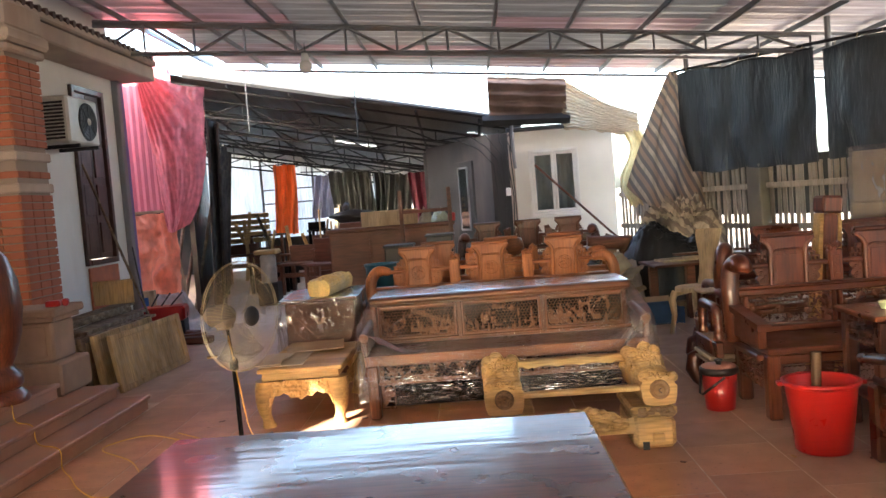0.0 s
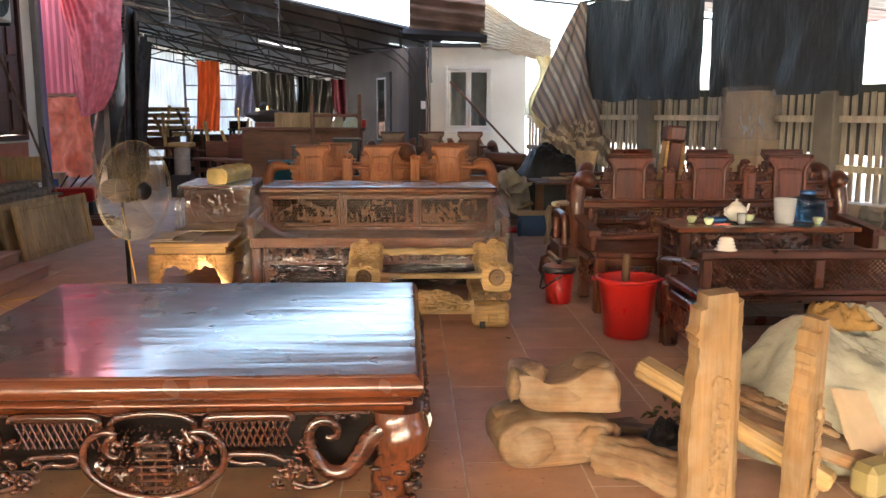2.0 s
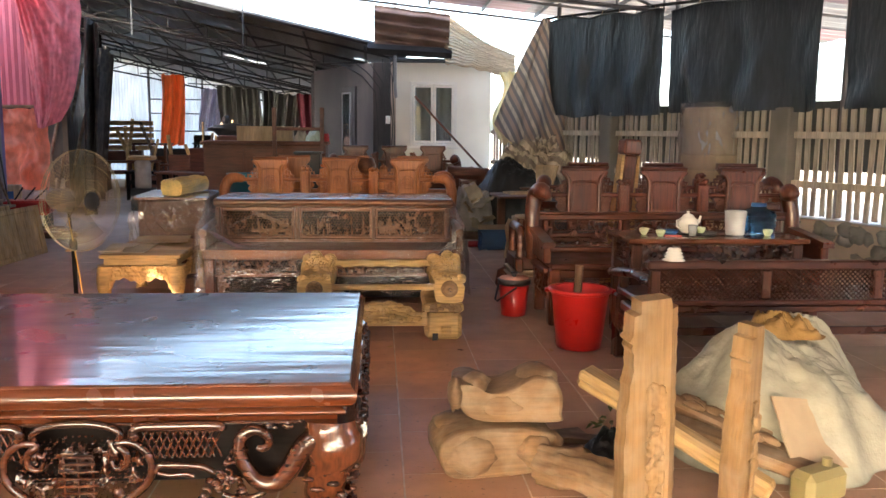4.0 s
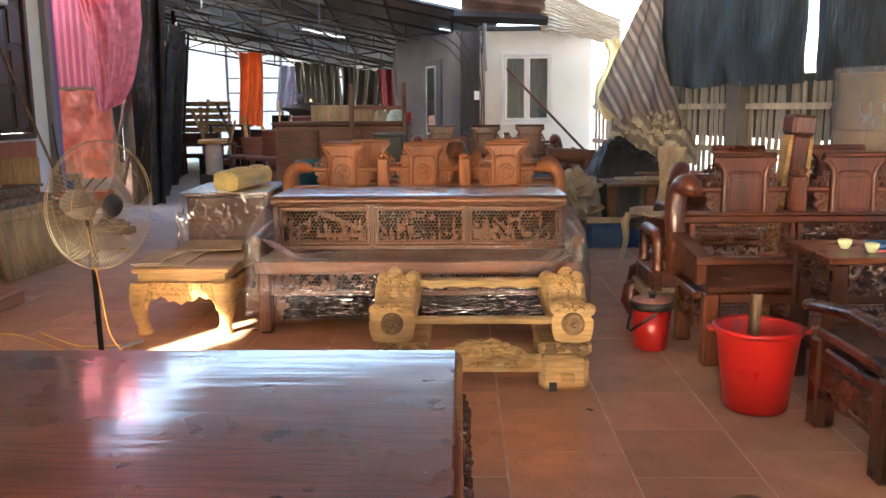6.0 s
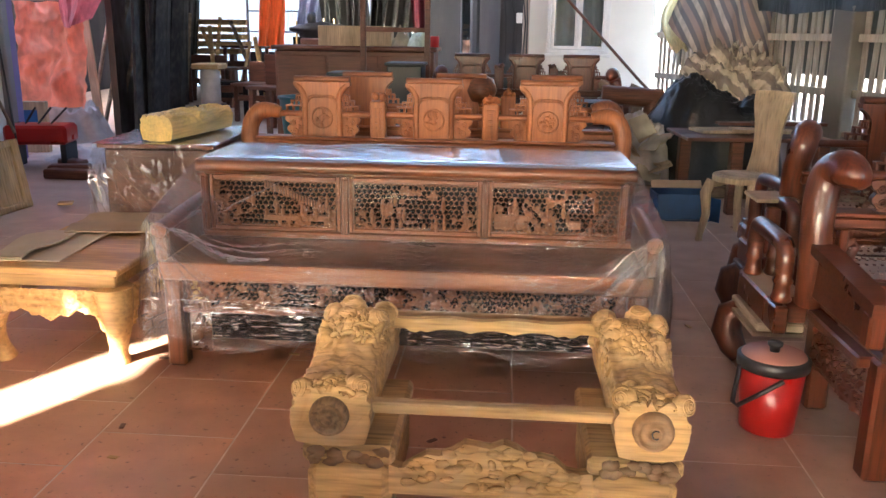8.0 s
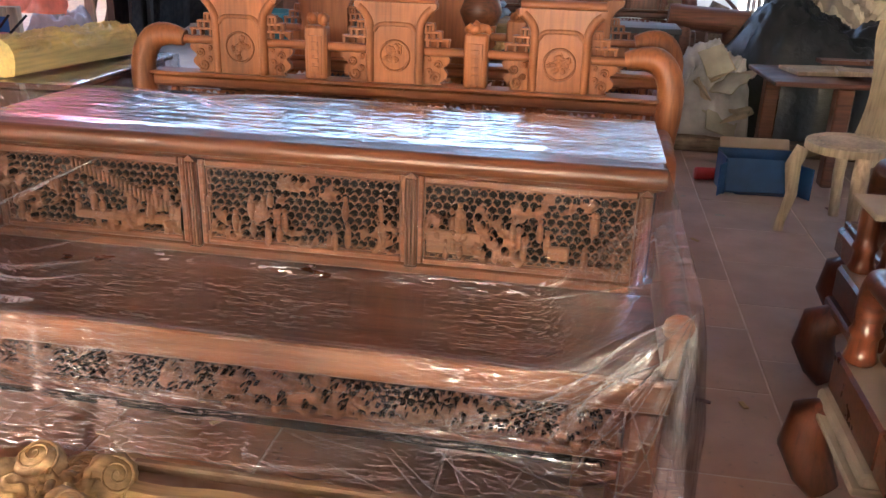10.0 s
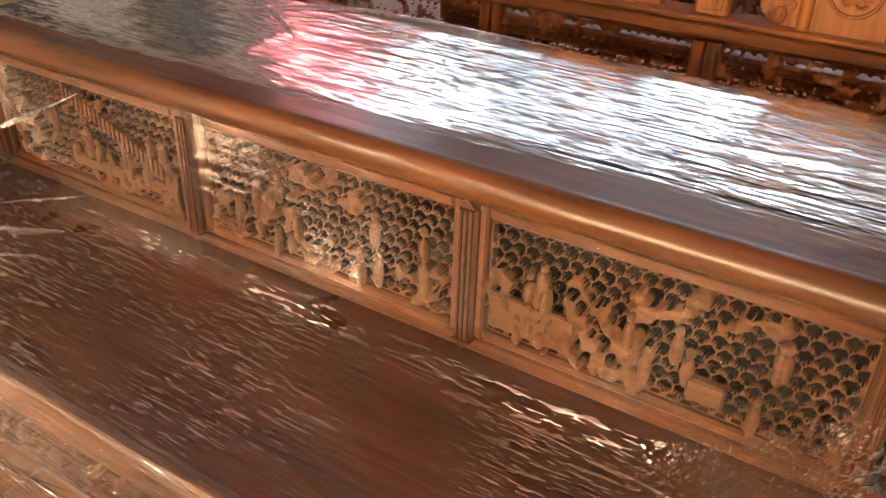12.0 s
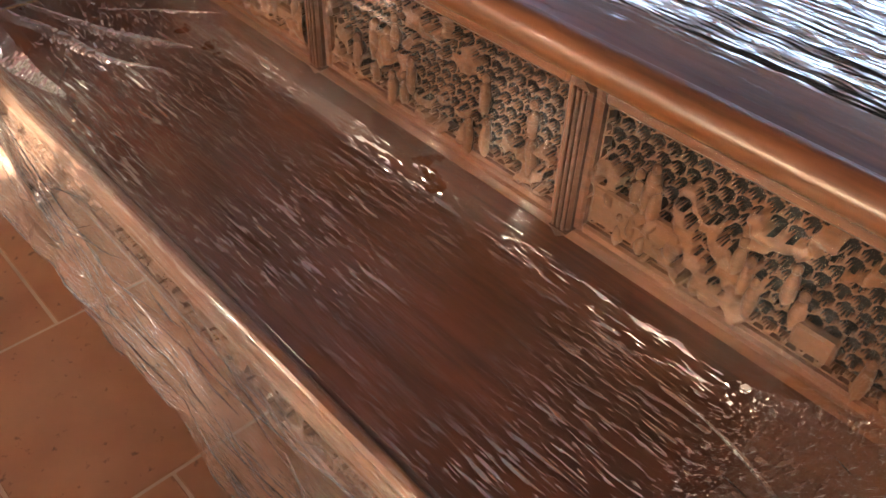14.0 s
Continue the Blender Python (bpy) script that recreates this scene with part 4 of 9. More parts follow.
drape("curtain", M_PURL, "dusty red plastic curtain gathered on a line", "curtain", red_fn, 110, 90)


def orange_fn(u, v):
    x = -5.5 + 0.88 * u + 0.14 * v * u
    y = 13.12 - 0.4 * v ** 1.5 * (0.4 + 0.6 * u) + 0.05 * math.sin(u * 12 + v * 4) + 0.14 * noise.noise((u * 4, v * 5, 7)) + 0.06 * noise.noise((u * 11, v * 12, 3))
    return (x, y, 1.76 - 1.28 * v + 0.05 * noise.noise((u * 4, 3, v)))


drape("plastic_sheet", M_ORANGE, "crumpled orange plastic sheet hung low beside the house", "sheet", orange_fn, 44, 40)
solo("curtain_rail", G().tube([(-5.55, 12.85, 1.8), (-4.66, 12.85, 1.8)], 0.045, 8), M_PALE, "pale round wooden rail", "rail")
solo("curtain_line", G().tube([(-5.0, 12.42, 4.0), (-4.3, 12.42, 3.71), (-3.66, 12.42, 3.58)], 0.008, 5), M_STEELD, "line that the red curtain hangs from", "line", kind="structure")


def stripe_fn(u, v):
    # tied up by one corner: two panels that meet in a front fold and spread downwards
    k = 0.42
    foot = [(2.58, 13.15, 1.6), (3.0, 12.75, 1.16), (3.86, 13.0, 1.2)]
    a, b, f = (foot[0], foot[1], u / k) if u < k else (foot[1], foot[2], (u - k) / (1 - k))
    q = [a[i] + (b[i] - a[i]) * f for i in (0, 1, 2)]
    p = (3.4 + 0.13 * u, 13.4, 3.36)
    w = 0.07 * math.sin(u * 21 + 1.5 * noise.noise((u * 4, v * 2, 3))) * (0.25 + v * 0.7) + 0.05 * noise.noise((u * 7, v * 5, 8)) * v
    sag = 0.06 * math.sin(math.pi * v) * (1 if u > k else -0.6)
    return (p[0] + (q[0] - p[0]) * v + sag, p[1] + (q[1] - p[1]) * v + w, p[2] + (q[2] - p[2]) * v - 0.05 * abs(math.sin(u * 9)) * v)


tarp_ob = drape("striped_tarp", M_STRIPE, "faded striped woven tarp tied up by one corner", "tarp", stripe_fn, 60, 46)


def bunch_fn(u, v):
    a = 2 * math.pi * u
    r = 1 - v
    c_, d_ = math.cos(a), math.sin(a)
    k = 1 + 0.45 * noise.noise((c_ * 2.4, d_ * 2.4, v * 4)) + 0.2 * abs(noise.noise((c_ * 8, d_ * 8, v * 9))) + 0.1 * noise.noise((c_ * 20, d_ * 20, v * 22))
    rag = 0.16 * noise.noise((u * 26, 2, 0)) * max(0, r - 0.7) / 0.3
    return (3.1 + 0.52 * r * c_ * k, 12.0 + 0.42 * r * d_ * k, 0.74 + rag + 0.5 * math.sqrt(max(0, 1 - r * r)) * k + 0.12 * noise.noise((u * 16, v * 12, 1)))


part("bunched_end", G().sheet(180, 60, bunch_fn), M_BUNCH, tarp_ob, "bunched lower end on the heap")


def brown_fn(u, v):
    top, bot = 3.74 - 0.85 * u ** 0.9 - 0.08 * math.sin(u * 3.1), 2.74 - 0.3 * u ** 1.3
    return (1.92 + 1.3 * u + 0.04 * noise.noise((u * 3, v * 12, 2)), 15.4 - 0.35 * u + 0.035 * math.sin(v * 88 + 5 * u) + 0.12 * noise.noise((u * 3, v * 3, 5)), top + (bot - top) * v + (0.03 * noise.noise((u * 9, 1, 9)) * v))


M_BROWNS = cloth("brown_awning", (0.55, 0.43, 0.3), 0.5, trans=0.6, wrinkle=5, wstretch=(1, 2, 8))
drape("torn_awning", M_BROWNS, "torn brown ribbed sheet sagging over the room", "awning", brown_fn, 40, 110)


def ragged_fn(u, v):
    return (2.85 + 0.32 * u + 0.1 * math.sin(v * 7), 14.6 + 0.1 * math.sin(u * 9), 2.55 - 1.3 * v + 0.06 * noise.noise((u * 6, v * 6, 2)))


drape("torn_sheet", cloth("yellowed_mesh", (0.8, 0.66, 0.36), 0.7, trans=0.6, wrinkle=14), "torn edge of a hanging sheet, backlit", "sheet", ragged_fn, 14, 30)
def rust_fn(u, v):
    return (0.58 + 1.42 * u, 15.5 - 0.3 * v + 0.035 * math.cos(v * 26) + 0.02 * noise.noise((u * 3, v * 2, 4)), 3.0 + 0.78 * v - 0.16 * u + 0.02 * noise.noise((u * 5, v, 1)))


M_RUST = plain("rusty_sheet", (0.2, 0.135, 0.11), 0.65, vary=0.45, scale=3, stain=(0.1, 0.06, 0.045))
solo("eave_beam", bar(G(), (0.45, 15.42, 3.0), (2.05, 15.4, 2.93), 0.14), M_STEELD, "dark steel eave beam under the rusty sheet", "beam", kind="structure")
solo("roof_sheet", G().sheet(24, 90, rust_fn), M_RUST, "loose rusty corrugated sheet over the room's eave", "roof sheet")
# near-black wood: shade in hollows and dim stacks put into the colour
M_BLACKW = wood("shade_black_wood", (0.01, 0.0065, 0.005), 0.75, "x")
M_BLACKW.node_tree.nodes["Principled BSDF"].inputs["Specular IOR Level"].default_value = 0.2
# ---- large daybed in the foreground ----
DX0, DX1, DY0, DY1, DZ = -1.36, 0.57, 2.1, 3.78, 0.575
dw, dd = DX1 - DX0, DY1 - DY0
bed = thing("daybed", "low glossy dark brown carved wooden daybed platform", "daybed", (DX0, DY0, 0))
top = part("top", G().box(0.004, dw - 0.004, 0.004, dd - 0.004, DZ - 0.03, DZ, 0.006), M_TOP, bed, "mirror-polished dark board")
def moulding(prof):
    """A moulded edge run round the daybed: rows of inset and height."""
    vs, fs = [], []
    for k, (i_, z_) in enumerate(prof):
        vs += [(i_, i_, z_), (dw - i_, i_, z_), (dw - i_, dd - i_, z_), (i_, dd - i_, z_)]
        if k:
            a = 4 * k
            fs += [(a - 4 + q, a - 4 + (q + 1) % 4, a + (q + 1) % 4, a + q)[::-1] for q in range(4)]
    g = G()
    for q in range(4):                                   # one strip a side keeps the corners crisp
        a, b = q, (q + 1) % 4
        n = len(prof)
        g.add([vs[4 * k + a] for k in range(n)] + [vs[4 * k + b] for k in range(n)], [(k, k + n, k + n + 1, k + 1)[::-1] for k in range(n - 1)], True)
    return g


def roll(i0, z0, z1, out):
    """A half-round between two heights."""
    return [(i0 - out * math.sin(math.pi * k / 10), z0 + (z1 - z0) * k / 10) for k in range(11)]


part("moulding", moulding([(0.03, DZ - 0.007)] + roll(0.006, DZ - 0.008, DZ - 0.088, 0.024) + [(0.045, DZ - 0.09), (0.05, DZ - 0.1)]), M_DARKM, bed, "bold rounded edge moulding")
part("moulding", moulding([(0.05, DZ - 0.1)] + roll(0.034, DZ - 0.104, DZ - 0.128, 0.012) + [(0.055, DZ - 0.13), (0.055, DZ - 0.15), (0.1, DZ - 0.15)]), M_DARKM, bed, "slim rounded lower moulding")


def apron(g, w, h, seed, sy):
    """Pierced scrollwork under the waist, facing -y: a round emblem under an arch, barred fret fields, bold scrolls to the knees."""
    random.seed(seed)
    c, e = w / 2, w / 2 - 0.785
    g.box(0, w, -0.03, 0.0, h - 0.012, h, 0.004)
    g.tube(eased([(c - 0.145, -0.03, 0.205), (c - 0.15, -0.034, 0.235), (c - 0.1, -0.034, 0.262), (c, -0.034, 0.272), (c + 0.1, -0.034, 0.262), (c + 0.15, -0.034, 0.235), (c + 0.145, -0.03, 0.205)], 4), 0.015, 8)
    carved(g, 0.46, 0.3, seed + 4, 0.0045, 0.016, 0.022, 0.5, 22, True, 0.004, m=pose(c - 0.23, -0.008, -0.045), outline=lambda X, Z: ((X - 0.23) / 0.225) ** 2 + ((Z - 0.13) / 0.14) ** 2 < 1)
    for k in range(7):
        z = -0.02 + 0.027 * k
        hw = 0.072 * math.sqrt(max(0.2, 1 - ((k - 3) / 4.2) ** 2))
        g.box(c - hw, c + hw, -0.036, -0.02, z, z + 0.011, 0.003)
    for dx in (-0.05, 0, 0.05):
        g.box(c + dx - 0.005, c + dx + 0.005, -0.034, -0.02, -0.01, 0.145, 0.002)
    for s in (-1, 1):
        P = lambda x, z, y=-0.034: (c + s * x, y, z)
        Q = lambda x, z, y=-0.034: (c + s * (x + e), y, z)
        # shield outline with its inner curl
        ring_ = eased([P(0.115, 0.135), P(0.13, 0.105), P(0.165, 0.115), P(0.17, 0.16), P(0.135, 0.195), P(0.19, 0.2), P(0.24, 0.16), P(0.255, 0.1), P(0.23, 0.04), P(0.16, -0.015), P(0.08, -0.045), P(0.0, -0.055)], 4)
        g.tube(ring_, [0.008 + 0.008 * min(1, k / 12) for k in range(len(ring_))], 8)
        # barred field with a diagonal fret
        bar_ = eased([P(0.205, 0.205), P(0.192, 0.235), P(0.215, 0.256), P(0.3, 0.258), Q(0.48, 0.258), Q(0.5, 0.245)], 3)
        g.tube(bar_, [0.02 - 0.006 * (k == 0) for k in range(len(bar_))], 9)
        x1 = 0.49 + e
        n = int((x1 - 0.2) / 0.026)
        for k in range(n):
            for q in (-1, 1):
                xm = 0.215 + 0.026 * k
                g.tube([P(xm - 0.022 * q, 0.135, -0.018 - 0.003 * q), P(xm + 0.022 * q, 0.235, -0.018 - 0.003 * q)], 0.0055, 5)
        g.tube(eased([P(0.265, 0.09), P(0.28, 0.112), P(0.32, 0.114), Q(0.42, 0.108), Q(0.47, 0.085)], 3), 0.013, 8)
        g.tube(eased([P(0.275, 0.085), P(0.32, 0.075), Q(0.37, 0.08), Q(0.4, 0.07)], 3), 0.009, 7)
        # leaf tangle before the scroll
        for k in range(34):
            x, z = rnd(0.42, 0.6), rnd(-0.03, 0.17)
            if z < (x - 0.42) * 0.3 + 0.06 or x > 0.5:
                g.blob(Q(x, z, -0.02), (rnd(0.01, 0.024), 0.014, rnd(0.007, 0.014)), k + seed, 0.6, 8, 6)
        for k in range(7):
            x, z, r = rnd(0.42, 0.58), rnd(-0.01, 0.1), rnd(0.014, 0.026)
            g.tube(spiral(c + s * (x + e), z, 0.004, r, rnd(0, 6), rnd(7, 10), 14, -0.028), 0.006, 6)
        for k in range(12):
            g.blob(Q(rnd(0.58, 0.76), rnd(0.235, 0.262), -0.02), (rnd(0.012, 0.022), 0.012, rnd(0.006, 0.012)), k, 0.6, 8, 6)
        # bold scroll from the knee, curling over a hollow
        bold = eased([Q(0.625, 0.175), Q(0.645, 0.17), Q(0.668, 0.19), Q(0.655, 0.225), Q(0.615, 0.24), Q(0.572, 0.215), Q(0.562, 0.16), Q(0.59, 0.09), Q(0.64, 0.04), Q(0.7, 0.045), Q(0.745, 0.1), Q(0.785, 0.165), Q(0.825, 0.2), Q(0.855, 0.21)], 4)
        m_ = len(bold) - 1
        g.tube(bold, [0.012 + 0.02 * min(1, k / m_ * 1.5) + 0.014 * max(0, (k / m_ - 0.6) / 0.4) for k in range(m_ + 1)], 12)
        g.tube(eased([Q(0.5, 0.0), Q(0.56, -0.02), Q(0.63, -0.005), Q(0.68, 0.035)], 4), [0.012] * 13, 8)
    random.seed(31 + seed)
    return g


AH = 0.27
g = G()
part("apron", apron(g, dw - 0.36, AH, 3, -1), M_DARK, bed, "pierced scroll-carved front apron").matrix_basis = pose(0.18, 0.075, DZ - 0.15 - AH)
g = G()
part("apron", apron(g, dd - 0.36, AH, 7, -1), M_DARK, bed, "pierced scroll-carved side apron").matrix_basis = pose(dw - 0.028, 0.18, DZ - 0.15 - AH, 0, 0, 90)
g = G()
for k in range(110):                                     # leaves and beads that stand proud of the side
    yk, zk = rnd(0.24, dd - 0.24), rnd(0.0, 1.0)
    g.blob((dw + 0.012 + 0.02 * math.sin(zk * math.pi), yk, DZ - 0.16 - 0.22 * zk), (0.02, rnd(0.014, 0.034), rnd(0.008, 0.016)), k, 0.6, 8, 6)
part("side_carving", g, M_DARK, bed, "leafy relief on the bulging side")["kind"] = "stuff"
part("apron", G().box(0.18, dw - 0.18, dd - 0.1, dd - 0.07, DZ - 0.42, DZ - 0.15), M_DARK, bed)
part("apron", G().box(0.07, 0.1, 0.18, dd - 0.18, DZ - 0.42, DZ - 0.15), M_DARK, bed)


# added box: its black stands for the shade behind the pierced aprons
part("carcass", G().box(0.15, dw - 0.15, 0.15, dd - 0.15, DZ - 0.41, DZ - 0.06, 0.004), M_BLACKW, bed, "near-black inner box added to stand for shade behind the aprons")


def cabriole(g, sx, sy, h, r, out):
    """A bowed leg whose knee swells outward along sx, sy."""
    path, rad = [], []
    for i in range(13):
        u = i / 12
        o = out * (math.sin(u * math.pi * 0.9) * 0.9 - 0.85 * max(0, u - 0.55) + (0.5 * max(0, u - 0.82) * 3))
        path.append((sx * o if i > 1 else 0, sy * o if i > 1 else 0, h * (1 - u)))
        rad.append(r * (1.25 - 0.75 * min(1, u * 1.25) + 0.55 * max(0, u - 0.8) * 2.2))
    return g.tube(path, rad, 10)


def shoulder_leg(g, sx, sy, h):
    """A square leg with rounded edges: broad flush shoulder, drawn in below, spread at the foot."""
    def fn(u, v):
        a = 2 * math.pi * u
        ca, sa = math.cos(a), math.sin(a)
        k = (abs(ca) ** 2.8 + abs(sa) ** 2.8) ** (-1 / 2.8) * (1 + 0.035 * math.sin(v * 34 + 3 * ca))   # a squarish round with shallow carved waves
        half = 0.1 - 0.028 * min(1, max(0, (v - 0.25) / 0.5)) + 0.02 * max(0, (v - 0.8) / 0.2) ** 2
        out = 0.018 + 0.02 * math.sin(min(1, v / 0.5) * math.pi) - 0.035 * min(1, max(0, (v - 0.35) / 0.5)) + 0.02 * max(0, (v - 0.8) / 0.2)
        return (sx * out + half * k * ca, sy * out + half * k * sa, h * (1 - v))
    g.sheet(32, 24, fn)
    return g.add([fn(i / 32, 0) for i in range(32)], [tuple(range(32))])


for sx, sy, x, y in ((-1, -1, 0.12, 0.12), (1, -1, dw - 0.1, 0.12), (-1, 1, 0.12, dd - 0.12), (1, 1, dw - 0.1, dd - 0.12)):
    leg = part("leg", shoulder_leg(G(), sx, sy, DZ - 0.15), M_DARKZ, bed, "broad-shouldered polished square leg")
    leg.matrix_basis = pose(x, y, 0)
    g = G()
    for k in range(34):                                  # leaf tips that run down the outer sides
        z_ = DZ - 0.165 - 0.0105 * k
        g.blob((sx * (0.116 + 0.012 * math.sin(k * 0.9) - 0.001 * k), sy * (0.05 - 0.03 * (k % 4)), z_), (0.016, 0.022, 0.012), k, 0.6, 8, 6)
        if k % 2:
            g.blob((sx * (0.06 - 0.03 * (k % 5)), sy * (0.112 - 0.001 * k), z_), (0.024, 0.013, 0.01), k + 20, 0.6, 8, 6)
    part("leaf_carving", g, M_DARK, leg, "carved leaf tips")["kind"] = "stuff"

# ---- wrapped bench ----
BX0, BX1 = -0.76, 1.33                                   # bench ends
BL = BX1 - BX0
bench = thing("bench", "carved brown hardwood bench with three pierced back panels", "bench", (BX0, 6.1, 0))
part("seat", G().box(0.0, BL, 0.003, 0.55, 0.438, 0.479, 0.006), M_SEAT, bench, "dark smooth seat board")
lip = G().box(-0.01, BL + 0.01, -0.024, 0.0, 0.405, 0.484, 0.008).box(0, BL, -0.025, -0.019, 0.41, 0.424, 0.002)
part("seat_lip", lip, M_LIP, bench, "broad planed front edge, its tone lightened for the light on it")
g = G()
carved(g, BL - 0.2, 0.13, 21, 0.0038, 0.025, 0.025, 0.43, 13, True, 0.01)
part("apron", g, M_CARVE, bench, "pierced floral apron").matrix_basis = pose(0.1, 0.02, 0.275)
part("apron_rail", G().box(0.08, BL - 0.08, -0.005, 0.03, 0.255, 0.277, 0.008), M_BROWN, bench)
for x in (0.0, BL - 0.085):
    part("leg", G().box(x, x + 0.085, -0.01, 0.075, 0, 0.405, 0.012), M_BROWNZ, bench)
    part("leg", G().box(x, x + 0.085, 0.52, 0.6, 0, 0.45, 0.012), M_BROWNZ, bench)
    g = G()
    carved(g, 0.11, 0.2, 31 + int(x), 0.006, 0.02, 0.03, 0.45, 16, False, 0.006)
    part("bracket", g, M_CARVE, bench, "carved leg bracket").matrix_basis = pose(0.09 if x == 0 else BL - 0.2, 0.025, 0.07)
# back
part("back_rail", G().box(0, BL, 0.49, 0.55, 0.476, 0.516, 0.012), M_BROWN, bench)
tr = G().box(0.01, BL - 0.02, 0.475, 0.56, 0.787, 0.826, 0.012).box(0.005, BL - 0.015, 0.455, 0.6, 0.826, 0.856, 0.014)
part("bullnose", G().tube([(0.005, 0.468, 0.83), (BL - 0.015, 0.468, 0.83)], 0.03, 14), M_BROWN, bench, "rounded front of the top rail")
part("top_rail", tr, M_BROWN, bench, "moulded top rail")
PW = 0.593
for i, x in enumerate((0.075, 0.752, 1.416)):
    panel = part("panel_border", G().box(x - 0.022, x - 0.002, 0.485, 0.53, 0.517, 0.786, 0.006).box(x + PW + 0.002, x + PW + 0.022, 0.485, 0.53, 0.517, 0.786, 0.006).box(x - 0.002, x + PW + 0.002, 0.485, 0.53, 0.517, 0.538, 0.006).box(x - 0.002, x + PW + 0.002, 0.485, 0.53, 0.76, 0.786, 0.006), M_BROWN, bench)
    g = G()
    carved(g, PW, 0.222, 40 + i, 0.003, 0.026, 0.026, 0.57, 11, True, 0.006, grade=0.22)
    if i == 0:
        for k in range(22):
            g.box(0.25 + 0.014 * k, 0.258 + 0.014 * k, -0.03, -0.008, 0.19 - 0.0055 * k, 0.225 - 0.0055 * k, 0.002)
        g.box(0.24, 0.57, -0.026, -0.008, 0.03, 0.06, 0.004)
    if i == 2:
        g.box(0.01, 0.17, -0.024, -0.008, 0.02, 0.09, 0.004).box(0.36, 0.42, -0.03, -0.01, 0.03, 0.07, 0.004)
    for k in range(16):
        x_, z_ = rnd(0.03, PW - 0.03), rnd(0.02, 0.14)
        g.blob((x_, -0.018, z_), (0.011, 0.012, rnd(0.02, 0.035)), k + i * 7, 0.5, 7, 6).blob((x_, -0.02, z_ + 0.035), (0.008, 0.009, 0.009), k, 0.2, 6, 5)
    part("fretwork", g, M_CARVE, panel, "honeycomb fretwork with carved scenery").matrix_basis = pose(x, 0.505, 0.538)
# two added boards: black in place of shade behind fretwork and under seat
part("back_board", G().box(0.02, BL - 0.03, 0.536, 0.548, 0.518, 0.785, 0.003), M_BLACKW, bench, "near-black board added to stand for shade behind the fretwork")
part("under_board", G().box(0.09, BL - 0.09, 0.3, 0.315, 0.02, 0.424, 0.003), M_BLACKW, bench, "near-black board added to stand for shade beneath the seat")
for x in (0.03, 0.713, 1.381, BL - 0.06):
    st = G().box(x - 0.019, x + 0.019, 0.472, 0.54, 0.512, 0.78, 0.006)
    for k in (-1, 0, 1):
        st.box(x - 0.003 + 0.01 * k, x + 0.003 + 0.01 * k, 0.466, 0.473, 0.516, 0.776, 0.002)
    st.prism([(x - 0.019, 0.78), (x + 0.019, 0.78), (x, 0.798)], 0.468, 0.53).prism([(x - 0.019, 0.512), (x, 0.497), (x + 0.019, 0.512)], 0.468, 0.53)
    part("stile", st, M_BROWNZ, bench, "reeded stile with pointed ends")
for s, x in ((-1, -0.005), (1, BL + 0.005)):
    part("arm", G().tube([(x, 0.52, 0.66), (x, 0.3, 0.645), (x, 0.08, 0.625), (x, 0.0, 0.62)], [0.03, 0.032, 0.034, 0.036], 10), M_BROWN, bench, "rounded arm rail")
    part("arm_panel", G().box(x - 0.022, x + 0.022, 0.051, 0.5, 0.487, 0.605, 0.006), M_SEAT, bench, "solid dark arm board")
    part("arm_post", G().box(x - 0.025, x + 0.025, 0.004, 0.05, 0.48, 0.59, 0.01), M_SEAT, bench)
# low case behind the bench that carries the sheet, blackened like unlit depth
case = thing("low_cabinet", "low wooden cabinet behind the wrapped bench, blackened to stand for shade", "cabinet", (BX0, 6.75, 0))
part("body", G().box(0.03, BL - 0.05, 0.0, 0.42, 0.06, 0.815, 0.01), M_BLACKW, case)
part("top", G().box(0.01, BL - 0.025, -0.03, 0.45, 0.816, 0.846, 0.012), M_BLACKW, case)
part("plinth", G().box(0.06, BL - 0.05, 0.03, 0.39, 0, 0.058, 0.004), M_BROWN, case)

# the clear sheet over bench and cabinet
def wrap_x(y, u):
    """Across the bench: the sheet is narrow over the back and spreads to the arm ends."""
    f = min(1, max(0, (6.58 - y) / 0.46))
    x0, x1 = BX0 + 0.005 - 0.06 * f, BX1 - 0.015 + 0.065 * f
    return x0 + (x1 - x0) * u


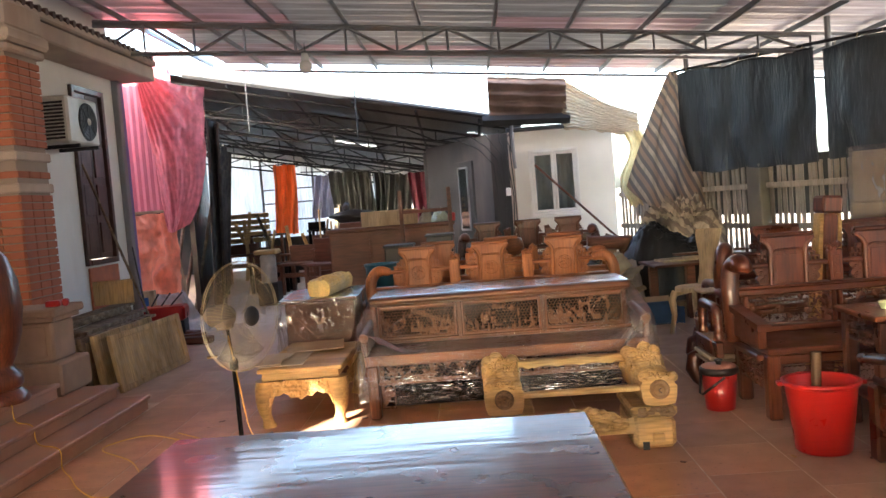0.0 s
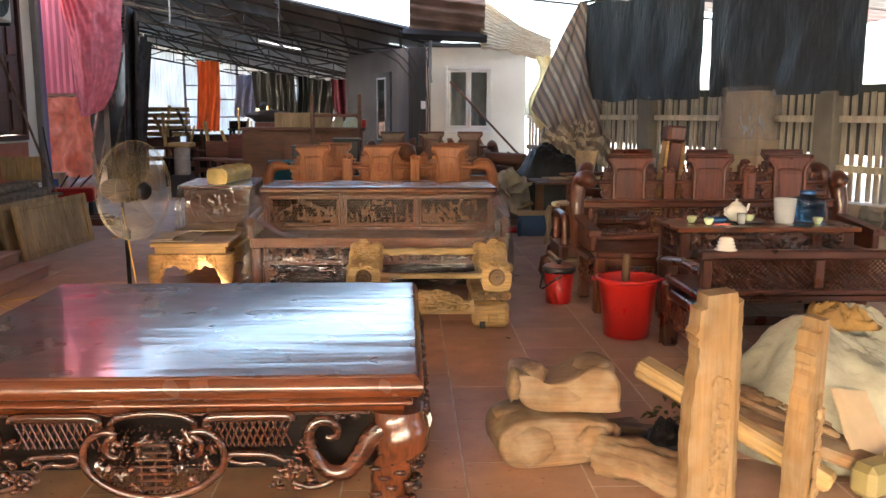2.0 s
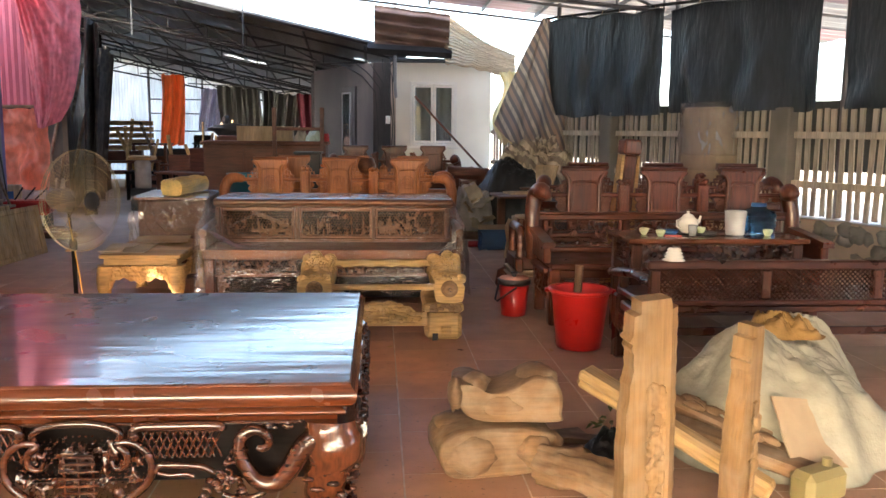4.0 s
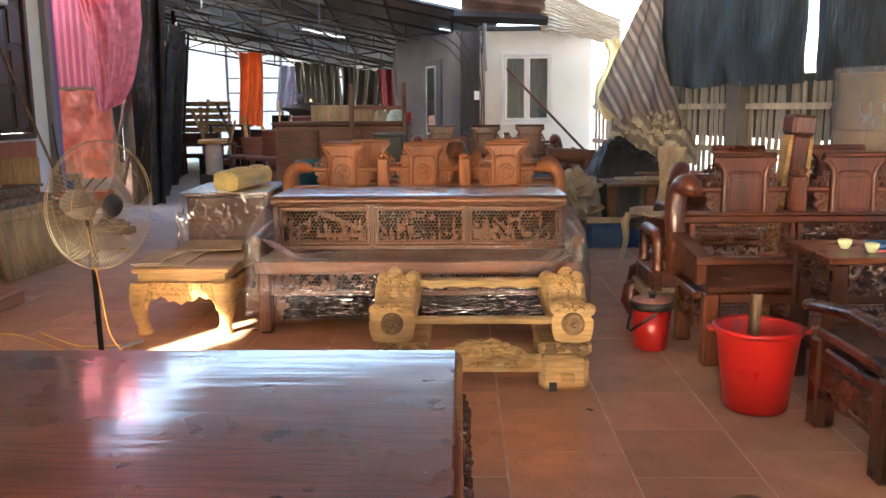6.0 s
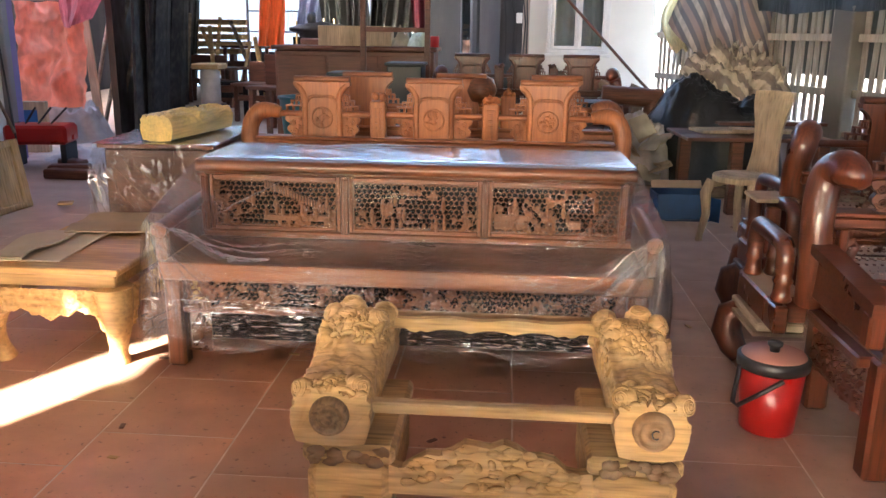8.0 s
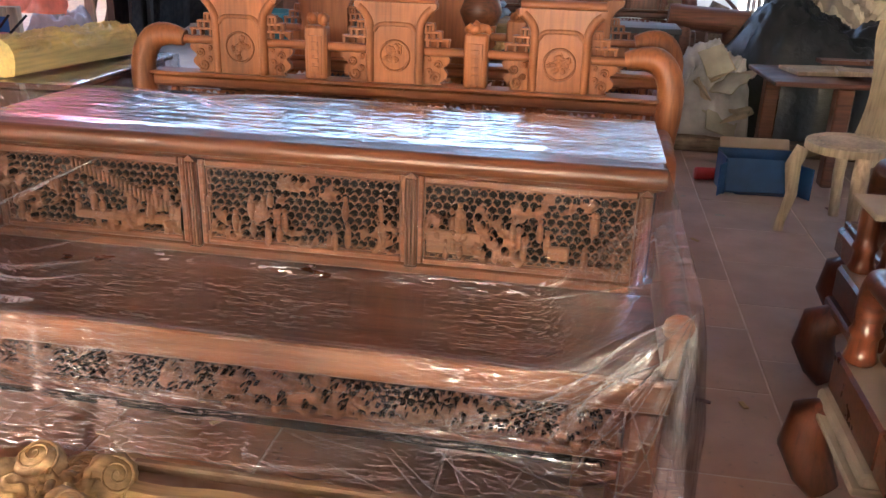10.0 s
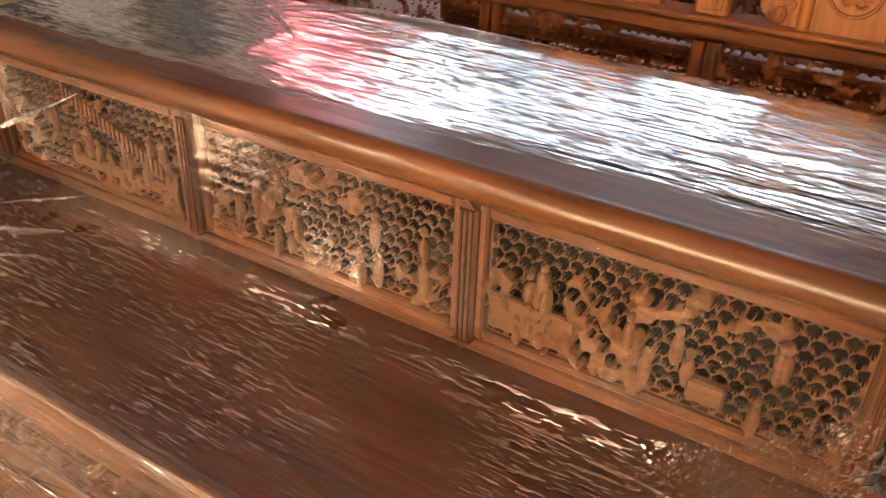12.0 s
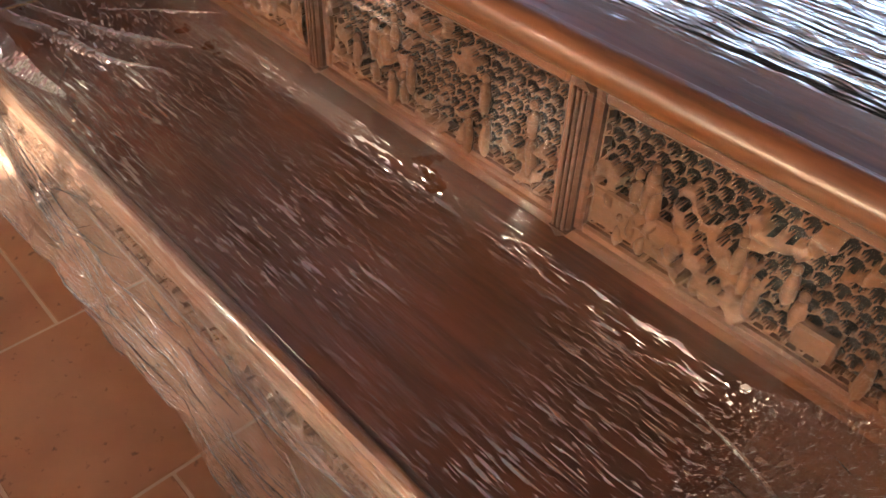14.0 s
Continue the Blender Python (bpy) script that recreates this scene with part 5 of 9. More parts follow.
def wrap_fn(u, v):
    e = min(1, min(u, 1 - u) / 0.17)                      # 0 at the arms, 1 over the seat
    e = e * e * (3 - 2 * e)
    P = [(7.22, 0.83), (7.19, 0.862), (6.63, 0.864), (6.553, 0.84)]
    g_ = 1 - e
    mid_ = [(6.545 - 0.035 * g_, 0.72 + 0.125 * g_), (6.535 - 0.095 * g_, 0.545 + 0.27 * g_), (6.49 - 0.12 * g_, 0.49 + 0.295 * g_), (6.25 - 0.03 * g_, 0.482 + 0.24 * g_), (6.07, 0.492 + 0.167 * g_)]
    low_ = [(6.05, 0.42 + 0.02 * g_), (6.02 - 0.02 * (1 - e), 0.28), (6.0 - 0.04 * (1 - e), 0.13 + 0.03 * math.sin(u * 31) + 0.05 * noise.noise((u * 6, 1, 0)))]
    P = P + mid_ + low_
    t = v * (len(P) - 1)
    i = min(int(t), len(P) - 2)
    f = t - i
    y, z = (P[i][k] + (P[i + 1][k] - P[i][k]) * f for k in (0, 1))
    x = wrap_x(y, u)
    amp = 0.002 if v < 0.28 else (0.0022 if v < 0.72 else 0.006)
    w = noise.noise((x * 7, y * 3 + z * 3, 1.0)) + 0.6 * noise.noise((x * 22, y * 7 + z * 5, 4.0))
    if v > 0.74:
        w += 1.2 * math.sin(u * 46 + 5 * noise.noise((u * 7, v, 0))) * (v - 0.74) * 2.2
    # tension folds that run from the arm ends to the seat edge
    for c in (0.0, 1.0):
        dx, dz = (u - c) * 2.1, z - 0.64
        r = math.hypot(dx, dz * 1.3) + 0.05
        if r < 0.6 and v > 0.42:
            w += 2.2 * math.sin(math.atan2(dz, abs(dx) + 0.02) * 22) * (0.6 - r)
    return (x + 0.3 * amp * w, y - amp * w * (0.5 if v < 0.28 else 1), z + amp * w * (1 if v < 0.5 else 0.3))


def flap_fn(s):
    def fn(u, v):
        y = 7.22 - 1.17 * u
        x = wrap_x(y, 0 if s < 0 else 1)
        top_ = 0.862 if y > 6.55 else (0.655 + 0.205 * (y - 6.05) / 0.5)
        z = top_ + (0.1 + 0.05 * noise.noise((u * 5, s, 0)) - top_) * v
        w = math.sin(u * 38 + 4 * noise.noise((u * 6, v * 2, s))) * 0.004 * (0.2 + v) + 0.012 * noise.noise((u * 5, v * 3, s))
        return (x + s * (0.05 * v ** 0.6 + w), y, z)
    return fn


wrap = thing("plastic_wrap", "wrinkled clear plastic sheet draped over the bench", "plastic sheet")
part("cover", G().sheet(170, 110, wrap_fn, True, lambda u, v: 0.5 < v < 0.71 and 0.13 < u < 0.87), M_FILM, wrap)
part("back_cover", G().sheet(170, 110, wrap_fn, True, lambda u, v: 0.19 < v < 0.5), M_FILMP, wrap)
part("end_cover", G().sheet(170, 110, wrap_fn, True, lambda u, v: 0.5 < v < 0.71 and not 0.13 < u < 0.87), M_FILME, wrap)
part("front_skirt", G().sheet(170, 110, wrap_fn, True, lambda u, v: 0.71 < v < 0.87), M_SKIRT, wrap)
part("lower_skirt", G().sheet(170, 110, wrap_fn, True, lambda u, v: v > 0.87), M_SKIRTL, wrap)
part("top_cover", G().sheet(170, 110, wrap_fn, True, lambda u, v: v < 0.19), M_FILMT, wrap, "taut silvery top of the sheet")
def fold(g, a, b, r, bow=0.0):
    """A narrow pinched fold of the sheet between two places on it."""
    pts = []
    for k in range(7):
        q = k / 6
        u, v = a[0] + (b[0] - a[0]) * q, a[1] + (b[1] - a[1]) * q + bow * math.sin(math.pi * q)
        p = wrap_fn(min(1, max(0, u)), min(0.995, max(0.34, v)))
        pts.append((p[0], p[1] - 0.003, p[2] + 0.003))
    return g.tube(pts, [r * (0.15 + 0.85 * math.sin(math.pi * min(1, 0.12 + k / 6.5))) for k in range(7)], 4, 0.35)


def band(g, path, width, high, seed=0):
    """A soft crumpled ridge of the sheet that follows places on it, tapering to both ends."""
    c = eased([wrap_fn(u, v) for u, v in path], 9)
    up = Vector((0, -0.5, 0.86))
    n, m_ = len(c) - 1, 6
    def fn(a, b):
        t = a * n
        i = min(int(t), n - 1)
        p = c[i].lerp(c[i + 1], t - i)
        d_ = (c[min(n, i + 2)] - c[max(0, i - 1)]).normalized()
        side_ = d_.cross(up).normalized()
        w = 2 * b - 1
        taper = min(1, 0.25 + 3 * a) * min(1, 0.15 + 2.2 * (1 - a))
        h = high * taper * (1 - w * w) * 0.6 * (1 + 0.45 * noise.noise((a * 30, w * 0.7, seed)))
        q = p + side_ * (w * width * 0.5 * taper * (1 + 0.3 * noise.noise((a * 9, w, seed + 2)))) + up * (h + 0.004)
        return tuple(q)
    return g.sheet(n * 3, m_, fn)


folds = G()
# over the far arm: two broad bands, a slack third and a crease up to the back
band(folds, ((0.03, 0.727), (0.1, 0.687), (0.133, 0.647), (0.183, 0.627), (0.242, 0.6)), 0.026, 0.007, 1)
band(folds, ((0.1, 0.66), (0.142, 0.613), (0.192, 0.58), (0.22, 0.565)), 0.022, 0.006, 2)
band(folds, ((0.125, 0.6), (0.142, 0.56), (0.208, 0.473)), 0.012, 0.004, 3)
band(folds, ((0.05, 0.72), (0.083, 0.707), (0.15, 0.7), (0.233, 0.687)), 0.055, 0.003, 4)
band(folds, ((0.083, 0.573), (0.1, 0.447), (0.208, 0.327)), 0.022, 0.006, 5)
# over the near arm: taut twin creases, a broad silvery band and slack wrinkles
band(folds, ((0.975, 0.727), (0.933, 0.733), (0.892, 0.767), (0.842, 0.8), (0.775, 0.833)), 0.008, 0.004, 6)
band(folds, ((0.97, 0.729), (0.93, 0.737), (0.885, 0.775), (0.84, 0.827), (0.783, 0.86)), 0.009, 0.004, 7)
band(folds, ((0.965, 0.727), (0.942, 0.767), (0.9, 0.813), (0.875, 0.867)), 0.036, 0.007, 8)
band(folds, ((0.983, 0.747), (0.99, 0.8), (0.992, 0.853)), 0.01, 0.004, 9)
band(folds, ((0.967, 0.653), (0.883, 0.58), (0.825, 0.56)), 0.007, 0.003, 10)
for c in (0, 1):
    # pleats down the front corner
    for k in range(4):
        q = 0.02 + 0.05 * k + rnd(-0.01, 0.01)
        band(folds, ((abs(c - 0.006 - 0.006 * k), 0.735 + 0.01 * k), (abs(c - q * 0.6), 0.82), (abs(c - q), rnd(0.9, 0.97))), rnd(0.008, 0.018), 0.004, 20 + k)
    # short crumples across the bands
    for k in range(10 if c else 26):
        v, a_ = rnd(0.54, 0.7), rnd(0.02, 0.22)
        fold(folds, (abs(c - a_), v), (abs(c - a_ - rnd(0.006, 0.022)), v + rnd(-0.02, 0.02)), rnd(0.0008, 0.002), 0.0)
for k in range(70):
    u, v, l = rnd(0.03, 0.97), rnd(0.8, 0.985), rnd(0.015, 0.08)
    d_ = (0.5 - u) * 0.14
    fold(folds, (u - l, v + d_), (u + l, v - d_ + rnd(-0.01, 0.01)), rnd(0.0008, 0.0026), rnd(0.0, 0.012))
for c in (0, 1):
    for k in range(16):
        q = 0.05 + 0.032 * k + rnd(-0.02, 0.02)
        fold(folds, (abs(c - 0.008), 0.722), (abs(c - q), 0.8 + 0.18 * rnd(0.35, 1.0)), rnd(0.0008, 0.0024), rnd(0.01, 0.05))
for k in range(26):                                      # short pale tubes paint highlights along the rolled hem
    u = 0.02 + 0.037 * k
    fold(folds, (u, 0.992), (u + rnd(0.012, 0.036), 0.992), rnd(0.0012, 0.0024), 0.0)
band(folds, ((0.2, 0.13), (0.3, 0.1), (0.42, 0.085), (0.6, 0.09)), 0.02, 0.004, 30)
band(folds, ((0.28, 0.12), (0.4, 0.11), (0.55, 0.115)), 0.014, 0.004, 31)
band(folds, ((0.12, 0.1), (0.25, 0.115), (0.36, 0.14)), 0.016, 0.004, 32)
for k in range(5):
    band(folds, ((0.985, 0.1 + 0.012 * k), (0.93 - 0.01 * k, 0.11 + 0.012 * k), (0.83 - 0.03 * k, 0.1 + 0.018 * k)), 0.01, 0.003, 34 + k)
part("folds", folds, M_FOLD, wrap, "pinched folds of the film, whitened to stand for highlights")["kind"] = "stuff"
part("side_flap", G().sheet(70, 26, flap_fn(-1)), M_FLAP, wrap)
part("side_flap", G().sheet(70, 26, flap_fn(1)), M_FLAP, wrap)

# ---- low raw side table with cardboard ----
def low_table(name, label, w, d, h, m, mz, at, turn=0, ah=0.15, seed=70):
    t = thing(name, label, "table", at, turn)
    part("top", G().box(0, w, 0, d, h - 0.03, h, 0.01), m, t)
    e_ = 0.03
    part("waist", G().box(e_, w - e_, e_, e_ + 0.025, h - 0.09, h - 0.031, 0.004).box(e_, w - e_, d - e_ - 0.025, d - e_, h - 0.09, h - 0.031, 0.004).box(e_, e_ + 0.025, e_ + 0.026, d - e_ - 0.026, h - 0.09, h - 0.031, 0.004).box(w - e_ - 0.025, w - e_, e_ + 0.026, d - e_ - 0.026, h - 0.09, h - 0.031, 0.004), m, t, "carved waist")
    def shape(W):
        return lambda X, Z: Z > ah * (0.36 - 0.1 * np.cos((X / W - 0.5) * 12.6) - 0.05 * np.cos((X / W - 0.5) * 44) - 0.75 * np.clip(np.abs(X / W - 0.5) * 2 - 0.66, 0, 1) * 2.6)
    for px, py, rz_, W, sd in ((0.03, 0.026, 0, w - 0.06, 0), (w - 0.026, 0.03, 90, d - 0.06, 1), (w - 0.03, d - 0.026, 180, w - 0.06, 2), (0.026, d - 0.03, 270, d - 0.06, 3)):
        g = G()
        carved(g, W, ah, seed + sd, 0.005, 0.03, 0.03, 0.02, 16, False, 0.004, outline=shape(W))
        part("apron", g, m, t, "carved shaped apron").matrix_basis = pose(px, py, h - 0.09 - ah, 0, 0, rz_)
    for sx, sy, x, y in ((-1, -1, 0.06, 0.06), (1, -1, w - 0.06, 0.06), (-1, 1, 0.06, d - 0.06), (1, 1, w - 0.06, d - 0.06)):
        part("leg", cabriole(G(), sx, sy, h - 0.09, 0.075, 0.035), mz, t, "bowed carved leg").matrix_basis = pose(x, y, 0)
    return t


M_TABLE = wood("yellow_raw_wood", (0.55, 0.33, 0.11), 0.6, "x", dust=0.15, contrast=0.3)
low_table("side_table", "low raw yellow wood table with carved apron and bowed legs", 0.64, 1.05, 0.445, M_TABLE, M_TABLE, (-1.58, 6.05, 0), 0, 0.19)
def slab(name, w, d, h, mat, label, category, at, turn=0, curl=0.0, seed=0, group=""):
    """A thin warped board or sheet."""
    def fn(top):
        return lambda u, v: (w * (u - 0.5), d * (v - 0.5), (h if top else 0) + curl * (abs(u - 0.5) ** 2 * 4) * noise.noise((u * 2, v * 2, seed)) + curl * 0.3 * (u + v) * 0.5)
    g = G().sheet(10, 8, fn(True)).sheet(10, 8, lambda u, v: fn(False)(1 - u, v))
    e = [(0, 0, 1, 0), (1, 0, 1, 1), (1, 1, 0, 1), (0, 1, 0, 0)]
    for u0, v0, u1, v1 in e:
        g.sheet(10, 1, lambda u, v: fn(v > 0.5)(u0 + (u1 - u0) * u, v0 + (v1 - v0) * u), False)
    return solo(name, g, mat, label, category, at, turn, group)
slab("cardboard_sheet", 0.34, 0.56, 0.006, M_CARDP, "flat pale cardboard sheet hanging over the table's edge", "cardboard", (-1.43, 6.42, 0.447), 2, 0.006, 1, "cardboard on the table")
slab("cardboard_sheet", 0.2, 0.44, 0.008, M_CARDP, "warped pale cardboard strip on another sheet", "cardboard", (-1.5, 6.35, 0.458), -3, 0.03, 2, "cardboard on the table")
slab("cardboard_sheet", 0.46, 0.42, 0.008, M_CARD, "crumpled brown cardboard on the raw table", "cardboard", (-1.27, 6.84, 0.462), 8, 0.04, 3, "cardboard on the table")

# ---- wrapped cabinet behind with a carved beam on it ----
cab = thing("wrapped_cabinet", "dark wooden cabinet under dusty clear plastic", "cabinet", (-1.68, 7.42, 0), 3)
part("body", G().box(0.03, 0.66, 0.03, 0.95, 0.05, 0.77, 0.01), M_FURN, cab)
part("top", G().box(0, 0.69, 0, 0.98, 0.775, 0.8, 0.01), M_SEAT, cab)
part("plinth", G().box(0.06, 0.63, 0.06, 0.92, 0, 0.048, 0.004), M_FURN, cab)
def cab_wrap(u, v):
    """Goes round the four sides as u runs, and from the top's middle down as v runs."""
    a = u * 4
    k, f = int(a) % 4, a - int(a)
    c = [(-0.02, -0.02), (0.71, -0.02), (0.71, 1.0), (-0.02, 1.0), (-0.02, -0.02)]
    x, y = (c[k][i] + (c[k + 1][i] - c[k][i]) * f for i in (0, 1))
    m_ = (0.345, 0.49)
    if v < 0.4:
        q = v / 0.4
        return (m_[0] + (x - m_[0]) * q, m_[1] + (y - m_[1]) * q, 0.808 + 0.004 * noise.noise((x * 9 * q, y * 9 * q, 0)))
    q = (v - 0.4) / 0.6
    fan = math.atan2(q * 0.8, min(f, 1 - f) + 0.05)
    w = 0.014 * min(1, q * 3) * math.sin(fan * 26 + 2 * noise.noise((u * 9, q * 2, 0))) + 0.06 * q + 0.022 * noise.noise((u * 22, q * 5, 2)) * min(1, q * 4)
    return (x + (1 if x > 0.345 else -1) * w, y + (1 if y > 0.49 else -1) * w, 0.805 - 0.72 * q + 0.03 * q * noise.noise((u * 20, 0, 3)))
wr2 = thing("plastic_wrap", "crinkled clear plastic over the dark cabinet", "plastic sheet", (-1.68, 7.42, 0), 3)
part("skirt", G().sheet(160, 60, cab_wrap, True, lambda u, v: v > 0.4), M_FILMB, wr2)
part("top_cover", G().sheet(160, 60, cab_wrap, True, lambda u, v: v < 0.4), M_FILMT, wr2)
def lump(x, w, l, prof, seed, amp=0.03, base=0.0, nu=110, nv=120, where=None):
    """A carved block along y: flat sides below, scooped and curled relief on the upper part."""
    def fn(u, v):
        a = 2 * math.pi * u
        ca, sa = math.cos(a), math.sin(a)
        k = 1 / max(abs(ca), abs(sa)) * 0.55 + 0.45 * 1.08
        y = l * v
        h = prof(v)
        z = h / 2 + h / 2 * sa * k
        up = max(0.0, min(1.0, (z / h - 0.45) * 2.6)) * (where(v) if where else 1.0)
        q = Vector((ca * 2.2, y * 13, sa * 2.2))
        n1 = math.cos(15 * noise.noise(q * 0.55 + Vector((seed, 0, 0))))
        n2 = math.cos(12 * noise.noise(q * 1.7 + Vector((0, seed, 3))))
        d = amp * up * (0.45 * n1 + 0.22 * n2 + 0.5 * noise.noise(q * 0.4 + Vector((seed, 9, 0))))
        return (x + (w / 2 * k + d * 0.8) * ca, y + 0.4 * d * noise.noise(q * 1.3), max(base, z + d * sa))
    g = G().sheet(nu, nv, fn)
    for v, flip in ((0.0, 1), (1.0, 0)):
        ringp = [fn(i / nu, v) for i in range(nu)]
        g.add(ringp, [tuple(range(nu))[::-1 if flip else 1]])
    return g


beam = lump(0, 0.2, 0.8, lambda v: 0.15, 3, 0.02)
beam.v = [(a, b - 0.4, c) for a, b, c in beam.v]
solo("carved_beam", beam, M_RAWY, "short raw yellow carved beam on the wrapped cabinet", "beam", (-1.28, 7.86, 0.815), -7)

# ---- stacked raw armrest blocks ----
stack = thing("armrest_pair", "raw yellow carved armrest blocks joined by rails", "armrest", (0.05, 4.93, 0.272))
def arm_block(x, s):
    def prof(v):
        return 0.175 + 0.02 * v + 0.06 * max(0.0, min(1.0, (v - 0.38) * 5)) - 0.1 * max(0.0, (v - 0.68) / 0.32) ** 2
    return lump(x, 0.205 if s > 0 else 0.23, 0.67, prof, 5 + 7 * s, 0.034, where=lambda v: 0.25 + 0.9 * max(0.0, min(1.0, (v - 0.4) * 5, (1 - v) * 4)) + 0.6 * max(0.0, 1 - v * 9))


def curl(at, r, face, turn_, seed):
    """A rounded curl with a raised spiral on its face."""
    g = G().blob((0, 0, 0), (r * 1.1, r * 0.85, r), seed, 0.2, 20, 14, 2.0)
    n = 32
    p = []
    for k in range(n + 1):
        a, q = turn_ * k * 0.5 + seed, r * (0.06 + 0.86 * k / n)
        p.append((q * math.cos(a), -0.85 * math.sqrt(max(0, r * r - q * q)) - 0.002, q * math.sin(a)))
    g.tube(p, [0.001 + 0.0022 * k / n for k in range(n + 1)], 6)
    m_ = pose(*at, *face)
    g.v = [tuple(m_ @ Vector(q)) for q in g.v]
    return g


for nm, x, s in (("block", 0.172, -1), ("block", 1.105, 1)):
    b = part(nm, arm_block(x, s), M_RAW, stack, "massive carved block with curled top")
    for k, (dx, dy, dz, r_, fx, fz) in enumerate(((-0.06, 0.65, 0.115, 0.062, -62, -20), (0.062, 0.665, 0.12, 0.064, -66, 10), (0.0, 0.62, 0.175, 0.042, -60, 5), (0.1, 0.56, 0.22, 0.045, -40, 60), (-0.1, 0.5, 0.235, 0.04, -30, -80), (0.09, 0.44, 0.24, 0.04, -45, 70), (-0.03, 0.53, 0.255, 0.042, -70, 0), (-0.1, 0.03, 0.165, 0.034, -20, -40), (0.09, 0.05, 0.17, 0.036, -20, 40))):
        part("curl", curl((x - s * dx * 0.85, dy, dz), r_, (fx, 0, -s * fz), 1 if k % 2 else -1, k + 3), M_RAW, b)
    def ridge(v):
        return 0.175 + 0.02 * v + 0.06 * max(0.0, min(1.0, (v - 0.38) * 5)) - 0.1 * max(0.0, (v - 0.68) / 0.32) ** 2
    strands = G()
    for k in range(76):
        front = k % 5 == 0
        px_, py_ = x + rnd(-0.085, 0.085), rnd(0.02, 0.12) if front else rnd(0.3, 0.57)
        a_, l_, bend = rnd(0, 6.28), rnd(0.035, 0.085), rnd(-2.6, 2.6)
        pts_ = []
        for i in range(7):
            px_ += l_ / 6 * math.cos(a_)
            py_ += l_ / 6 * math.sin(a_)
            a_ += bend / 6
            px_, py_ = max(x - 0.102, min(x + 0.102, px_)), max(0.005, min(0.65, py_))
            drop = 0.05 * (abs(px_ - x) / 0.102) ** 3
            pts_.append((px_, py_, ridge(py_ / 0.67) - drop + 0.006 * math.sin(i / 6 * math.pi) + 0.001))
        strands.tube(pts_, [0.0085 * (0.35 + 0.65 * math.sin(math.pi * (0.15 + 0.7 * i / 6))) for i in range(7)], 7)
    part("scrollwork", strands, M_RAW, b, "tangled carved scrolls")["kind"] = "stuff"
    cap = G().lathe([(0.0, -0.022), (0.012, -0.022), (0.016, -0.028), (0.024, -0.028), (0.028, -0.022), (0.04, -0.022), (0.043, -0.03), (0.052, -0.03), (0.058, -0.016), (0.06, 0.03)], 24, m=pose(x + 0.0, -0.005, 0.1, 90, 0, 0) @ pose(0, 0, 0, 180, 0, 0))
    part("end_boss", cap, M_BOSS if s < 0 else M_RAWD, b, "round sawn end boss, darkened" if s < 0 else "round sawn end boss with a written C")
    if s > 0:
        part("mark", G().tube([(x + 0.004 + 0.011 * math.cos(radians(q)), -0.034, 0.1 + 0.013 * math.sin(radians(q))) for q in range(50, 311, 20)], 0.0022, 5), M_BLACK, b, "hand-written black letter C")
lob = [(1.02 - 0.77 * k / 40, 0.215 + 0.004 * math.sin(k * 0.5)) for k in range(41)]
lob = [(0.25 + 0.77 * k / 40, 0.165 + 0.014 * abs(math.sin(k * math.pi / 8)) - (0.012 if k in (5, 6, 34, 35) else 0)) for k in range(41)] + lob
part("rail", G().prism(lob, 0.545, 0.575), M_RAW, stack, "lobed shaped rail")
part("rail", G().box(0.26, 1.01, 0.58, 0.625, 0.16, 0.2, 0.006).box(0.26, 1.01, 0.626, 0.645, 0.16, 0.212, 0.004), M_RAWD, stack, "rough carved strip behind the rail")
part("rail", G().box(0.25, 1.02, 0.06, 0.11, 0.08, 0.115, 0.006), M_RAW, stack)
low_ = thing("raw_leg_set", "raw yellow carved leg pair with a shaped apron between", "leg set", (0.05, 4.95, 0))
for x in (0.22, 1.07):
    lg = part("leg", G().box(x - 0.13, x + 0.13, 0, 0.5, 0.0, 0.19, 0.03).box(x - 0.14, x + 0.14, 0, 0.52, 0.2, 0.262, 0.02), M_RAW, low_, "blocky carved leg")
    part("tenon", G().box(x - 0.02, x + 0.05, -0.03, -0.001, 0.05, 0.1, 0.004), M_RAW, lg)
    # no hole is cut: the plate's black is the hole's shade
    part("mortise", G().box(x - 0.08, x - 0.04, -0.005, -0.001, 0.0, 0.05, 0.0), M_BLACK, lg, "black plate standing for a shaded mortise hole")
    g = G()
    for k in range(14):
        g.blob((x + rnd(-0.11, 0.11), -0.004, 0.23 + rnd(-0.02, 0.02)), (0.025, 0.012, 0.016), k, 0.6, 8, 5)
    part("carving", g, M_RAWD, lg)["kind"] = "stuff"
pts = [(0.34, 0.1), (0.95, 0.1)]
topl = [(0.95 - 0.61 * i / 16, 0.19 + 0.085 * math.sin(math.pi * i / 16) ** 1.5 + 0.012 * math.cos(i * 1.9)) for i in range(17)]
part("apron", G().prism(pts + topl, 0.02, 0.06), M_RAW, low_, "arched carved apron")
g = G()
for k in range(60):
    u = rnd(0.05, 0.95)
    g.blob((0.36 + 0.57 * u, 0.015, 0.13 + rnd(0, 0.05 + 0.09 * math.sin(math.pi * u))), (rnd(0.012, 0.035), 0.008, rnd(0.008, 0.018)), k, 0.5, 7, 5)
part("apron_carving", g, M_RAW, low_)["kind"] = "stuff"

